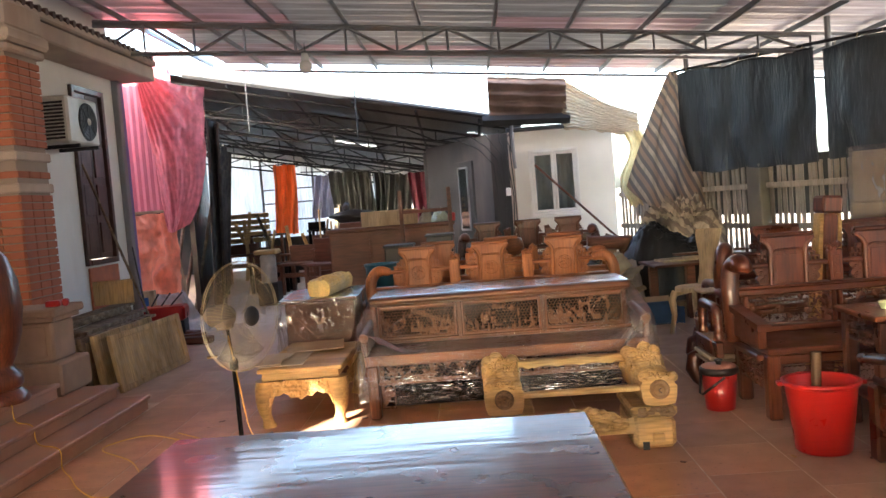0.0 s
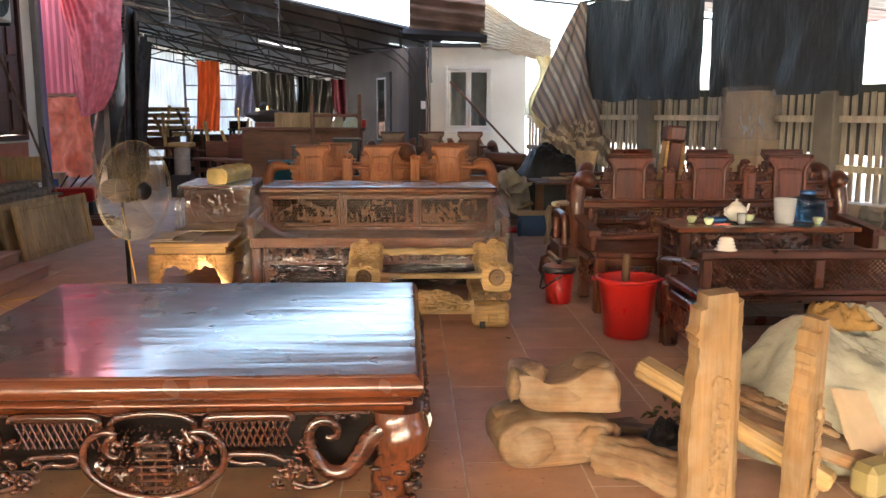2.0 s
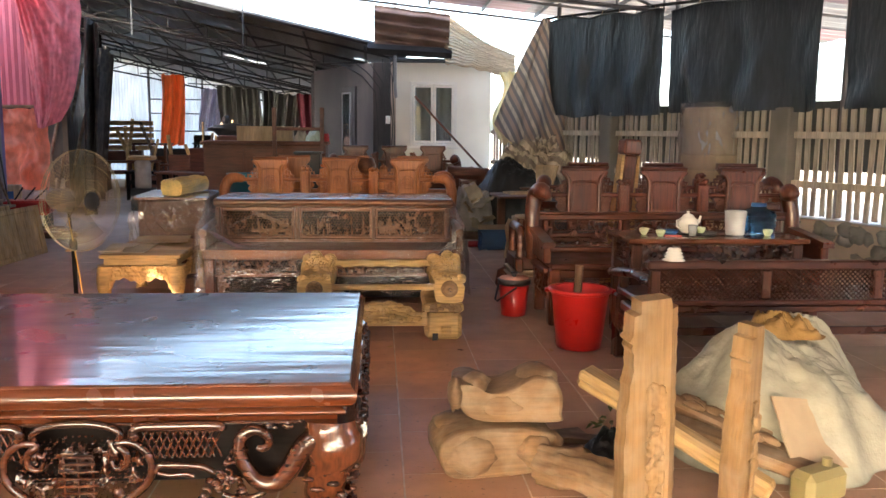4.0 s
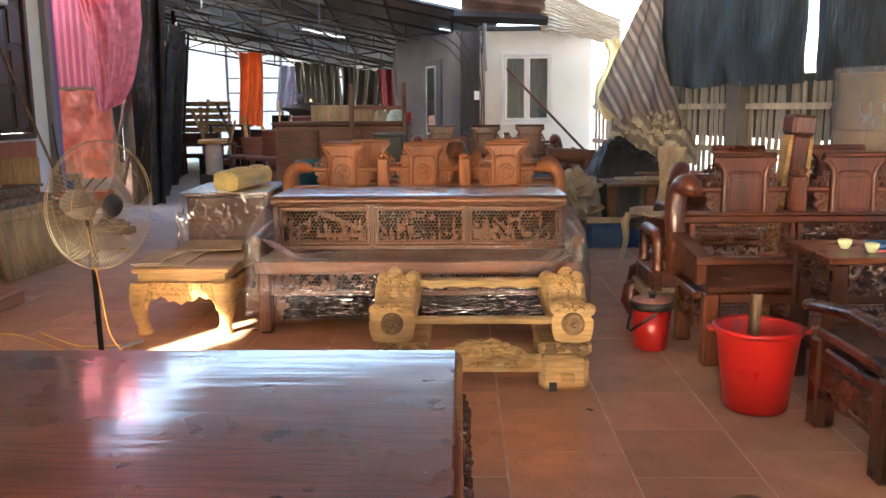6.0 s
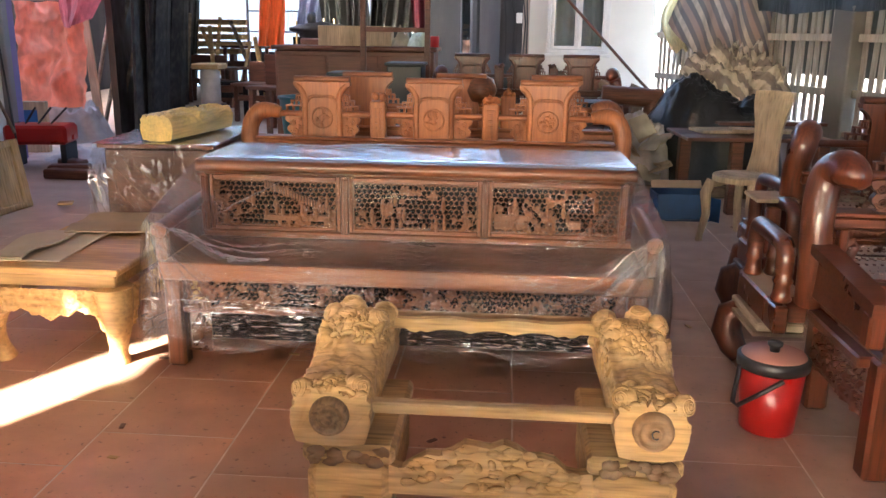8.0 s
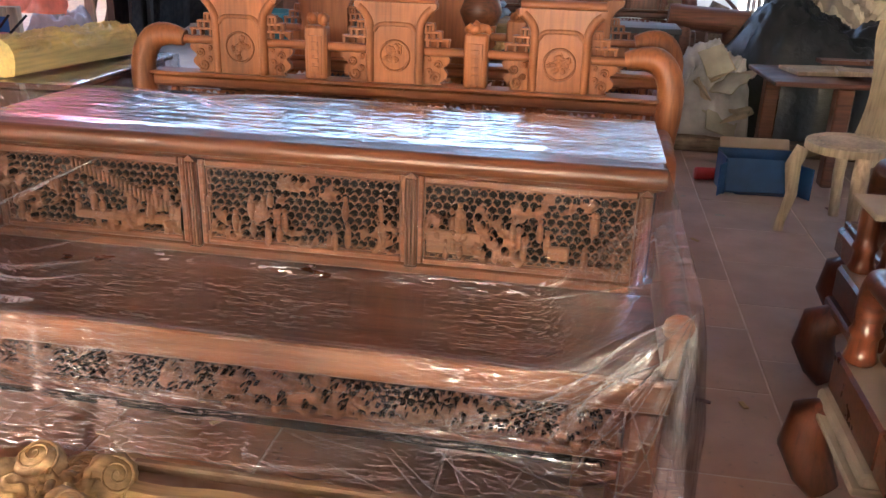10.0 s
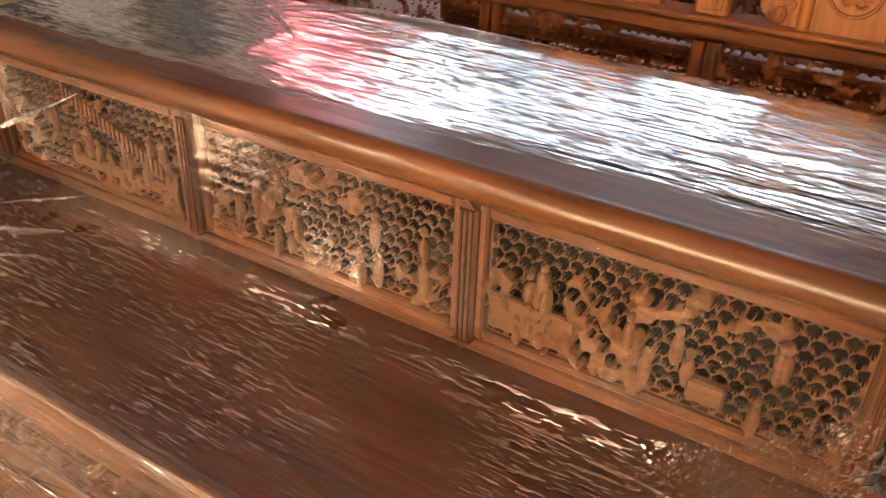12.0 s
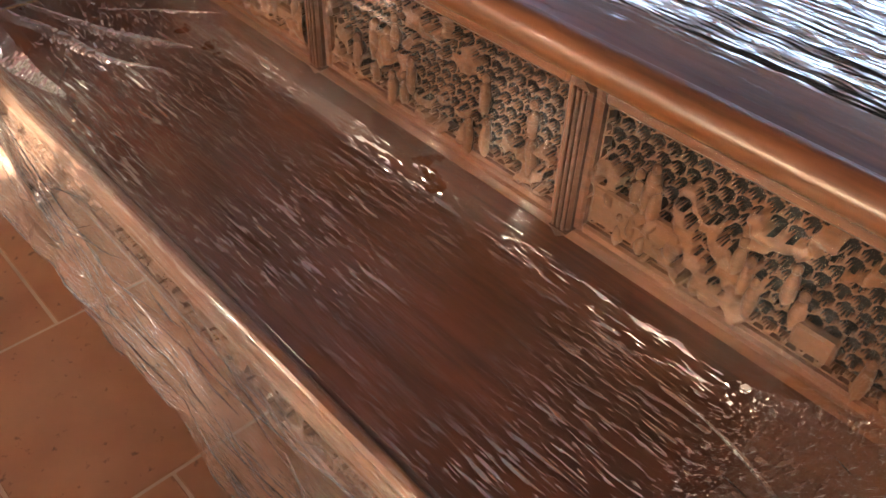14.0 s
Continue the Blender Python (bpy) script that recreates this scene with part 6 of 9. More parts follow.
# ---- standing fan ----
FN = (0.9, -0.44)
fan = thing("pedestal_fan", "dusty pedestal fan with a large golden wire cage", "fan", (-1.5, 5.5, 0), math.degrees(math.atan2(FN[1], FN[0])))
part("foot", G().box(-0.39, 0.21, -0.012, 0.012, 0.0, 0.02, 0.004).box(-0.102, -0.078, -0.32, 0.32, 0.02, 0.04, 0.004), M_STEEL, fan, "dusty steel cross foot")
part("pole", G().tube([(-0.09, 0, 0.02), (-0.1, 0, 0.6)], 0.016, 10).tube([(-0.1, 0, 0.55), (-0.13, 0, 0.88)], 0.011, 10), M_POLE, fan)
part("collar", G().lathe([(0.03, 0.56), (0.03, 0.62), (0.02, 0.64)], 14, (-0.1, 0, 0)), M_BLACK, fan)
FZ, FR = 0.93, 0.37
axis = pose(0, 0, FZ, 0, 90, 0)                          # local z of the cage runs along the fan's x
def ringpath(r, h, n=48):
    return [tuple(axis @ Vector((r * math.cos(2 * math.pi * k / n), r * math.sin(2 * math.pi * k / n), h))) for k in range(n + 1)]
cage = G()
for r, h in ((FR, 0.0), (FR, 0.018), (0.26, 0.075), (0.26, -0.075), (0.15, 0.095), (0.15, -0.095), (0.09, 0.1)):
    cage.tube(ringpath(r, h), 0.0027 if r == FR else 0.0014, 5)
for k in range(84):
    a = 2 * math.pi * k / 84
    for s in (-1, 1):
        cage.tube([tuple(axis @ Vector((r * math.cos(a + s * q), r * math.sin(a + s * q), s * h))) for r, h, q in ((0.07, 0.1, 0.12), (0.15, 0.096, 0.08), (0.26, 0.077, 0.03), (0.33, 0.045, 0), (FR, 0.008, 0))], 0.0009, 3)
part("cage", cage, M_BRASS, fan, "golden spoked wire guard")
part("badge", G().lathe([(0, 0.112), (0.06, 0.112), (0.068, 0.1), (0.068, 0.09), (0, 0.09)], 20, m=axis @ pose(0, 0, 0)), M_BLACK, fan, "round black hub badge")
part("motor", G().lathe([(0, -0.3), (0.05, -0.29), (0.075, -0.25), (0.085, -0.14), (0.07, -0.1), (0, -0.1)], 18, m=axis).box(-0.2, -0.1, -0.05, 0.05, 0.84, 0.9, 0.02), M_GREYP, fan)
for k in range(3):
    def blade(u, v, k=k):
        a = 2 * math.pi * k / 3 + (v - 0.5) * (0.9 + 0.4 * u)
        r = 0.05 + 0.27 * u
        return tuple(axis @ Vector((r * math.cos(a), r * math.sin(a), -0.02 + 0.07 * (v - 0.5))))
    part("blade", G().sheet(8, 8, blade), M_BLADE, fan)
cord = G().tube(eased([(-0.11, -0.02, 0.8), (-0.08, -0.012, 0.6), (-0.07, 0.012, 0.4), (-0.04, 0.03, 0.15), (-0.03, 0.12, 0.012), (-0.15, 0.25, 0.01), (-0.4, 0.1, 0.01), (-0.9, 0.2, 0.01)]), 0.0045, 6)
part("cord", cord, M_CORD, fan, "bright yellow mains cord")

# pale wood dust on the daybed
dust_ = G()
for k in range(14):
    x, y, r = DX1 - abs(random.gauss(0, 0.35)) - 0.05, DY0 + rnd(0.05, dd - 0.05), rnd(0.0008, 0.0022)
    dust_.blob((max(DX0 + 0.1, x), y, DZ + r * 0.3), (r, r * rnd(0.5, 1), r * 0.4), k, 0.4, 6, 4)
solo("wood_dust", dust_, M_RAW, "pale crumbs of wood dust on the daybed", "dust", kind="stuff")
# ---- scroll-back sofas ----
def scroll_sofa(label, at, turn, L, mz, mx, mc, depth=0.62, arm="horn", group="", foot=0.4):
    """A long seat with three scroll-topped splats; the back stands at y 0 and the seat runs to -depth."""
    t = thing("sofa", label, "sofa", at, turn, group)
    part("seat", G().box(0.03, L - 0.03, -depth, 0.0, 0.43, 0.475, 0.01), mx, t)
    part("seat_rail", G().box(0.02, L - 0.02, -depth + 0.02, -depth + 0.06, 0.36, 0.428, 0.01), mx, t)
    g = G()
    carved(g, L - 0.24, 0.14, int(at[0] * 10 + at[1] * 7) + 3, 0.007, 0.02, 0.035, 0.46, 12, True, 0.01)
    part("apron", g, mc, t, "pierced carved apron").matrix_basis = pose(0.12, -depth + 0.03, 0.215)
    for x in (0.02, L - 0.11):
        for y in (-depth, -0.07):
            part("leg", G().box(x, x + 0.09, y, y + 0.09, 0, 0.43, 0.012), mz, t)
    part("lower_rail", G().box(0.02, L - 0.02, -0.035, 0.035, 0.476, 0.52, 0.01), mx, t)
    part("back_rail", G().box(0.0, L, -0.055, 0.045, 0.745, 0.8, 0.014).box(0.0, L, -0.07, 0.05, 0.8, 0.815, 0.006), mx, t, "moulded back rail")
    n, W = 3, (L - 0.16) / 3
    for i in range(n):
        x = 0.08 + W * i
        g = G()
        carved(g, W - 0.08, 0.205, i + int(at[0] * 5) + 80, 0.006, 0.022, 0.03, 0.5, 9, True, 0.008)
        p = part("panel_stile", G().box(x + 0.005, x + 0.038, -0.03, 0.02, 0.522, 0.744, 0.006), mz, t)
        part("panel_stile", G().box(x + W - 0.038, x + W - 0.005, -0.03, 0.02, 0.522, 0.744, 0.006), mz, t)
        part("fretwork", g, mc, p, "pierced carved back panel").matrix_basis = pose(x + 0.04, 0.0, 0.53)
        c = x + W / 2
        b = 0.122 if mz is M_HONEY else 0.138
        body = [(c - b, 0.81), (c + b, 0.81), (c + b, 1.06), (c + b + 0.02, 1.1), (c + b + 0.055, 1.13), (c + b + 0.055, 1.15), (c - b - 0.055, 1.15), (c - b - 0.055, 1.13), (c - b - 0.02, 1.1), (c - b, 1.06)]
        sp = part("splat", G().prism(body, -0.03, 0.03), mz, t, "flared scroll-topped back splat")
        part("scroll_top", G().tube([(c - b - 0.05, 0.0, 1.165), (c + b + 0.05, 0.0, 1.165)], 0.034, 10, 0.6), mx, sp)
        for s in (-1, 1):
            xe = c + s * (b - 0.014)
            part("inset_border", G().tube(eased([(xe, -0.026, 0.812), (xe, -0.026, 0.95), (xe, -0.026, 1.05), (xe + 0.02 * s, -0.024, 1.1), (xe + 0.05 * s, -0.02, 1.13)], 3), 0.019, 8), mz, sp, "half-round edge of the splat")
        part("inset_top", G().tube(eased([(c - b + 0.03, -0.027, 1.03), (c - b + 0.05, -0.027, 1.056), (c - b + 0.085, -0.027, 1.062), (c + b - 0.085, -0.027, 1.062), (c + b - 0.05, -0.027, 1.056), (c + b - 0.03, -0.027, 1.03)], 3), 0.011, 6), mz, sp, "rounded head of the sunk field")
        ring_ = [(c + 0.064 * math.cos(k * math.pi / 16), -0.0305, 0.93 + 0.064 * math.sin(k * math.pi / 16)) for k in range(33)]
        med = G().tube(ring_, 0.0055, 6)
        for k in range(16):
            a, r = rnd(0, 6.28), rnd(0.0, 0.045)
            med.blob((c + r * math.cos(a), -0.03, 0.93 + r * math.sin(a)), (rnd(0.008, 0.018), 0.006, rnd(0.006, 0.014)), k, 0.5, 8, 6)
            med.tube(spiral(c + r * math.cos(a), 0.93 + r * math.sin(a), 0.003, rnd(0.01, 0.02), a, a + rnd(4, 7), 10, -0.031), 0.0035, 5)
        if arm == "plank" or mz is M_RED:
            med = G().box(c - b + 0.05, c + b - 0.05, -0.036, -0.029, 0.84, 1.03, 0.004)
            part("raised_field", med, mz, sp)
        else:
            part("medallion", med, mc, sp, "round carved medallion")
        for s in (-1, 1):
            e = c + s * (b + 0.003)
            q = W / 2 - b - 0.05
            st = G()
            for k in range(3):                               # openwork steps that climb towards the splat
                w_, z_ = q * (0.62 - 0.19 * k), 0.976 + 0.032 * k
                st.box(min(e, e + s * w_), max(e, e + s * w_), -0.018, 0.018, z_ + 0.02, z_ + 0.031, 0.003)
                for f in (0.15, 0.55, 0.92):
                    xk = e + s * w_ * f
                    st.box(xk - 0.006, xk + 0.006, -0.016, 0.016, z_ - 0.004, z_ + 0.021, 0.002)
            part("stepped_key", st, mc, t, "openwork stepped fret bracket")
            edge_ = [(e + s * q * (0.5 + 0.16 * abs(math.sin((0.25 + 1.9 * k / 14) * math.pi)) - 0.12 * k / 14), 0.935 - 0.12 * k / 14) for k in range(15)]
            shape_ = [(e, 0.815), (e, 0.935)] + edge_
            lowb = G().prism(shape_ if s < 0 else shape_[::-1], -0.016, 0.016)
            for zc, r, f in ((0.845, 0.026, 0.3), (0.9, 0.02, 0.36), (0.872, 0.012, 0.14), (0.921, 0.01, 0.12)):
                lowb.tube(spiral(e + s * q * f, zc, 0.003, r, 0, 9.5 * s, 18, -0.017), 0.0055, 5)
            part("scroll_bracket", lowb, mc, t, "carved cloud-scroll bracket with a lobed edge")
    part("mid_rail", G().tube([(0.03, 0, 0.952), (L - 0.03, 0, 0.952)], 0.02, 8), mx, t)
    for i in (1, 2):
        x = 0.08 + W * i
        g = G().box(x - 0.05, x + 0.05, -0.04, 0.03, 0.81, 1.04, 0.01).box(x - 0.03, x + 0.03, -0.048, -0.038, 0.83, 1.0, 0.006)
        for k in range(9):
            g.blob((x + rnd(-0.04, 0.04), rnd(-0.03, 0.02), 1.045 + rnd(0, 0.03)), (0.022, 0.022, 0.02), k, 0.6, 7, 5)
        for k in range(4):
            g.box(x - 0.016, x + 0.016, -0.053, -0.047, 0.85 + 0.035 * k, 0.87 + 0.035 * k, 0.002)
        part("post", g, mz, t, "carved back post with lion finial")
    for x, s in ((0.0, -1), (L, 1)):
        if mz is M_HONEY:
            path = eased([(x - 0.16 * s, 0, 0.955), (x - 0.09 * s, -0.005, 0.97), (x - 0.02 * s, -0.015, 0.955), (x + 0.025 * s, -0.03, 0.88), (x + 0.03 * s, -0.045, 0.77), (x + 0.015 * s, -0.045, 0.62), (x, -0.03, 0.44)], 4)
            part("horn", G().tube(path, [0.036 + 0.018 * min(1, k / 6) for k in range(len(path))], 14), mz, t, "massive polished bent end post")
        else:
            path = eased([(x, -0.02, 0.44), (x + 0.01 * s, -0.05, 0.6), (x + 0.015 * s, -0.045, 0.78), (x, -0.02, 0.9), (x - 0.02 * s, -0.03, 0.965), (x - 0.045 * s, -0.09, 0.99), (x - 0.05 * s, -0.14, 0.965), (x - 0.04 * s, -0.155, 0.93)], 3)
            n_ = len(path) - 1
            part("horn", G().tube(path, [0.055 + 0.017 * min(1, k / n_ * 1.3) - 0.035 * max(0, (k / n_ - 0.9) * 10) for k in range(n_ + 1)], 14), mz, t, "massive polished curled end post")
        if arm == "plank":
            part("arm", G().add([(x - 0.045, -0.1, 0.66), (x + 0.045, -0.1, 0.66), (x + 0.045, -depth - 0.04, 0.6), (x - 0.045, -depth - 0.04, 0.6), (x - 0.045, -0.1, 0.7), (x + 0.045, -0.1, 0.7), (x + 0.045, -depth - 0.04, 0.645), (x - 0.045, -depth - 0.04, 0.645)], [(0, 3, 2, 1), (4, 5, 6, 7), (0, 1, 5, 4), (2, 3, 7, 6), (1, 2, 6, 5), (3, 0, 4, 7)][::1]), mx, t, "glossy sloping arm board")
            part("arm_post", G().box(x - 0.03, x + 0.03, -depth + 0.0, -depth + 0.07, 0.476, 0.6, 0.01), mz, t)
            part("arm_panel", G().box(x - 0.014, x + 0.014, -depth + 0.08, -0.06, 0.48, 0.63, 0.01), mx, t)
            g = G()
            carved(g, depth - 0.16, 0.2, 90 + int(x), 0.007, 0.018, 0.034, 0.46, 12, True, 0.012)
            part("side_apron", g, mc, t, "pierced carved side apron").matrix_basis = pose(x + (0.03 if s < 0 else -0.05), -0.06, 0.2, 0, 0, -90)
            part("side_rail", G().box(x - 0.02, x + 0.04, -depth + 0.07, -0.07, 0.385, 0.428, 0.008), mx, t)
        else:
            xa = x
            posts = [(0.036, 0.43), (0.044, 0.442), (0.036, 0.46), (0.034, 0.5), (0.042, 0.515), (0.034, 0.53), (0.034, 0.56), (0.034, 0.6)]
            part("arm_base", G().box(x - 0.09, x + 0.09, -depth - 0.02, -0.08, 0.29, 0.4, 0.015).box(x - 0.075, x + 0.075, -depth, -0.08, 0.4, 0.43, 0.01), mx, t, "broad stepped arm base")
            for y in (-0.15, -depth + 0.06):
                part("arm_post", G().lathe(posts, 14, (x, y, 0)), mz, t, "turned arm post")
            arc = eased([(x, -0.15, 0.55), (x, -0.15, 0.62), (x, -0.175, 0.672), (x, -0.23, 0.69), (x, -depth + 0.15, 0.678), (x, -depth + 0.085, 0.66), (x, -depth + 0.06, 0.61), (x, -depth + 0.06, 0.55)], 3)
            part("arm", G().tube(arc, 0.036, 14), mx, t, "round arm rail bent down at both ends")
            feet = ((x, -depth + 0.02),)
            for xf, y in feet:
                part("foot_scroll", G().tube([(xf, y, 0.26), (xf + 0.05 * s, y - 0.03, 0.22), (xf + 0.06 * s, y - 0.03, 0.14), (xf + 0.03 * s, y, 0.07), (xf, y + 0.02, 0.03)], [0.05, 0.066, 0.07, 0.06, 0.045], 12), mz, t, "bulging scroll foot")
    return t


scroll_sofa("honey-brown polished sofa with three scroll-topped carved splats", (-0.87, 7.92, 0), 0, 2.26, M_HONEY, M_HONEYX, M_HONEY, group="carved sofas")
scroll_sofa("honey-brown polished sofa standing back to back with another", (1.45, 8.58, 0), 180, 2.12, M_HONEY, M_HONEYX, M_HONEY, group="carved sofas")
scroll_sofa("dark red glossy sofa with carved panels and scroll splats", (1.93, 6.0, 0), 0, 2.17, M_RED, M_REDX, M_REDC, 0.64, "plank", group="carved sofas")
scroll_sofa("red-brown scroll-back sofa standing back to back with another", (4.51, 7.0, 0.0), 180, 2.32, M_RED, M_REDX, M_REDC, 0.66, "horn", group="carved sofas")

def bent_arm(label, at, turn, mz, mx):
    """A loose sofa arm: bent round rails on turned posts over stepped bases with bulging feet."""
    t = thing("bent_rail_stand", label, "sofa arm", at, turn)
    x, s = 0.0, 1
    posts = [(0.036, 0.43), (0.044, 0.442), (0.036, 0.46), (0.034, 0.5), (0.042, 0.515), (0.034, 0.53), (0.034, 0.56), (0.034, 0.6)]
    # near arm: a bent rail on two posts over a dusty base; beyond it a capped pair of posts
    base = part("arm_base", G().box(x + 0.145, x + 0.325, -0.07, 0.33, 0.31, 0.425, 0.008).box(x + 0.27, x + 0.325, 0.331, 0.47, 0.31, 0.425, 0.006), mx, t, "broad arm base")
    part("base_moulding", G().box(x + 0.15, x + 0.345, -0.075, 0.335, 0.27, 0.308, 0.012).box(x + 0.15, x + 0.36, -0.075, 0.335, 0.25, 0.268, 0.008), M_CARDG, base, "dusty stepped moulding")
    part("dust_film", G().box(x + 0.155, x + 0.318, -0.062, 0.325, 0.4262, 0.4282), M_CARDG, base, "pale dust lying on the base")
    xa = x + 0.285
    for y in (0.4, 0.0):
        part("arm_post", G().lathe(posts, 14, (xa, y, 0)), mz, t, "turned arm post")
    part("arm_post", G().lathe(posts, 14, (xa - 0.09, 0.0, 0)), mz, t, "turned arm post")
    arc = eased([(xa, 0.4, 0.55), (xa, 0.4, 0.6), (xa, 0.385, 0.645), (xa, 0.34, 0.662), (xa, 0.07, 0.666), (xa, 0.02, 0.65), (xa, 0.0, 0.6), (xa, 0.0, 0.55)], 3)
    part("arm", G().tube(arc, 0.037, 14), mx, t, "round arm rail bent down at both ends")
    far_ = part("front_base", G().box(x, x + 0.155, -0.74, -0.3, 0.31, 0.425, 0.01), mx, t, "stepped base before the arm")
    part("dust_film", G().box(x + 0.008, x + 0.147, -0.732, -0.308, 0.4262, 0.4282), M_CARDG, far_, "pale dust lying on the base")
    part("base_moulding", G().box(x, x + 0.17, -0.75, -0.295, 0.27, 0.308, 0.012), mx, far_)
    for dx_, y in ((0.1, -0.68), (0.01, -0.68), (0.1, -0.38)):
        part("arm_post", G().lathe(posts + [(0.034, 0.655)], 14, (x + dx_, y, 0)), mz, t, "turned arm post")
    part("arm_cap", G().box(x - 0.06, x + 0.15, -0.74, -0.5, 0.656, 0.676, 0.008), M_CARDG, t, "dusty flat board on the posts")
    arc = eased([(x + 0.02, -0.66, 0.62), (x + 0.01, -0.48, 0.66), (x, -0.4, 0.64), (x, -0.38, 0.58), (x, -0.38, 0.43)], 3)
    part("arm", G().tube(arc, 0.036, 14), mx, t, "round bent arm rail")
    feet = ((x + 0.3, -0.02), (x + 0.13, -0.68))
    for xf, y in feet:
        part("foot_scroll", G().tube([(xf, y, 0.26), (xf + 0.05 * s, y - 0.03, 0.22), (xf + 0.06 * s, y - 0.03, 0.14), (xf + 0.03 * s, y, 0.07), (xf, y + 0.02, 0.03)], [0.05, 0.066, 0.07, 0.06, 0.045], 12), mz, t, "bulging scroll foot")
    return t


bent_arm("red-brown round bent sofa arm on a dusty stepped base", (2.12, 6.42, 0), 180, M_RED, M_REDX)

# ---- lattice bench by the tea table ----
M_TEA = wood("tea_bench_wood", (0.055, 0.018, 0.01), 0.3, "z", 0.3)
M_TEAX = wood("tea_bench_rail", (0.05, 0.0165, 0.0095), 0.3, "x", 0.3)
fb = thing("lattice_bench", "dark red wooden bench with woven lattice back", "bench", (2.2, 3.86, 0))
FW = 2.1
part("top_rail", G().box(0, FW, -0.02, 0.05, 0.68, 0.735, 0.02), M_TEAX, fb)
part("seat", G().box(0.02, FW - 0.02, 0.0, 0.66, 0.425, 0.47, 0.012), M_TEAX, fb)
part("back_rail", G().box(0.02, FW - 0.02, -0.03, 0.03, 0.472, 0.505, 0.008), M_TEAX, fb)
for x in (0.02, 0.68, 1.36, FW - 0.08):
    part("stile", G().box(x, x + 0.06, -0.015, 0.04, 0.506, 0.679, 0.008), M_TEA, fb)
for x0, x1 in ((0.08, 0.68), (0.74, 1.36), (1.42, FW - 0.08)):
    g = G()
    nx, nz = int((x1 - x0) / 0.03), 6
    for i in range(nx + nz):
        for s in (-1, 1):
            a, b = (i - nz) * 0.03 if s > 0 else i * 0.03, i * 0.03 if s > 0 else (i - nz) * 0.03
            za, zb = 0.506, 0.679
            if a > x1 - x0 or b > x1 - x0 or a < 0 or b < 0:
                w = x1 - x0
                f = lambda q: za + (zb - za) * (q - a) / (b - a)
                lo, hi = max(0, min(a, b)), min(w, max(a, b))
                if hi - lo < 0.004:
                    continue
                p, q = (lo, hi)
                g.tube([(x0 + p, 0.006 * s, f(p)), (x0 + q, 0.006 * s, f(q))], 0.0045, 4, smooth=False)
            else:
                g.tube([(x0 + a, 0.006 * s, za), (x0 + b, 0.006 * s, zb)], 0.0045, 4, smooth=False)
    part("lattice", g, M_TEA, fb, "woven diagonal lattice")
part("stretcher", G().box(0.1, FW - 0.1, -0.005, 0.025, 0.29, 0.34, 0.006), M_TEAX, fb)
for x in (0.0, FW - 0.1):
    for y in (-0.02, 0.58):
        part("leg", G().box(x, x + 0.1, y, y + 0.1, 0, 0.424, 0.014), M_TEA, fb)
    part("side_rail", G().box(x + 0.02, x + 0.08, 0.09, 0.57, 0.33, 0.39, 0.01), M_TEAX, fb)
    g = G()
    carved(g, 0.48, 0.16, 95 + int(x), 0.007, 0.02, 0.034, 0.44, 12, False, 0.01)
    part("side_apron", g, M_TEA, fb, "carved floral side apron").matrix_basis = pose(x + 0.03, 0.57, 0.16, 0, 0, -90)
    part("arm", G().tube([(x + 0.04, 0.02, 0.6), (x + 0.03, 0.3, 0.61), (x + 0.02, 0.66, 0.56), (x + 0.02, 0.74, 0.55)], [0.04, 0.042, 0.045, 0.045], 8, 0.7), M_TEAX, fb, "broad sloping arm")
    part("arm_post", G().box(x + 0.015, x + 0.07, 0.56, 0.62, 0.471, 0.56, 0.008), M_TEA, fb)

# ---- tea table with its tea things ----
TX, TY, TZ = 2.36, 4.74, 0.745
tea = thing("tea_table", "dark red carved tea table with a glossy top", "table", (TX, TY, 0))
TW, TD = 1.28, 0.56
part("top", G().box(0, TW, 0, TD, TZ - 0.035, TZ, 0.012), M_TOP, tea)
for x in (0.03, TW - 0.11):
    for y in (0.03, TD - 0.11):
        part("leg", G().box(x, x + 0.08, y, y + 0.08, 0, TZ - 0.036, 0.012), M_TEA, tea)
for px, py, rz_, W, sd in ((0.11, 0.05, 0, TW - 0.22, 1), (0.05, TD - 0.11, -90, TD - 0.22, 2), (TW - 0.05, 0.11, 90, TD - 0.22, 3)):
    g = G()
    carved(g, W, 0.16, 110 + sd, 0.007, 0.02, 0.034, 0.47, 12, True, 0.012)
    part("apron", g, M_TEA, tea, "pierced carved apron").matrix_basis = pose(px, py, TZ - 0.2, 0, 0, rz_)
part("shelf", G().box(0.05, TW - 0.05, 0.05, TD - 0.05, 0.2, 0.225, 0.006), M_TEAX, tea)


def on_tea(x, y):
    return (x, y, TZ)


def cup(at):
    solo("tea_cup", G().lathe([(0, 0.0), (0.02, 0.0), (0.022, 0.006), (0.033, 0.025), (0.036, 0.046), (0.032, 0.046), (0.028, 0.02), (0, 0.012)], 16), M_CERAMG, "small pale green glazed tea cup", "cup", at, 0, "tea cups")


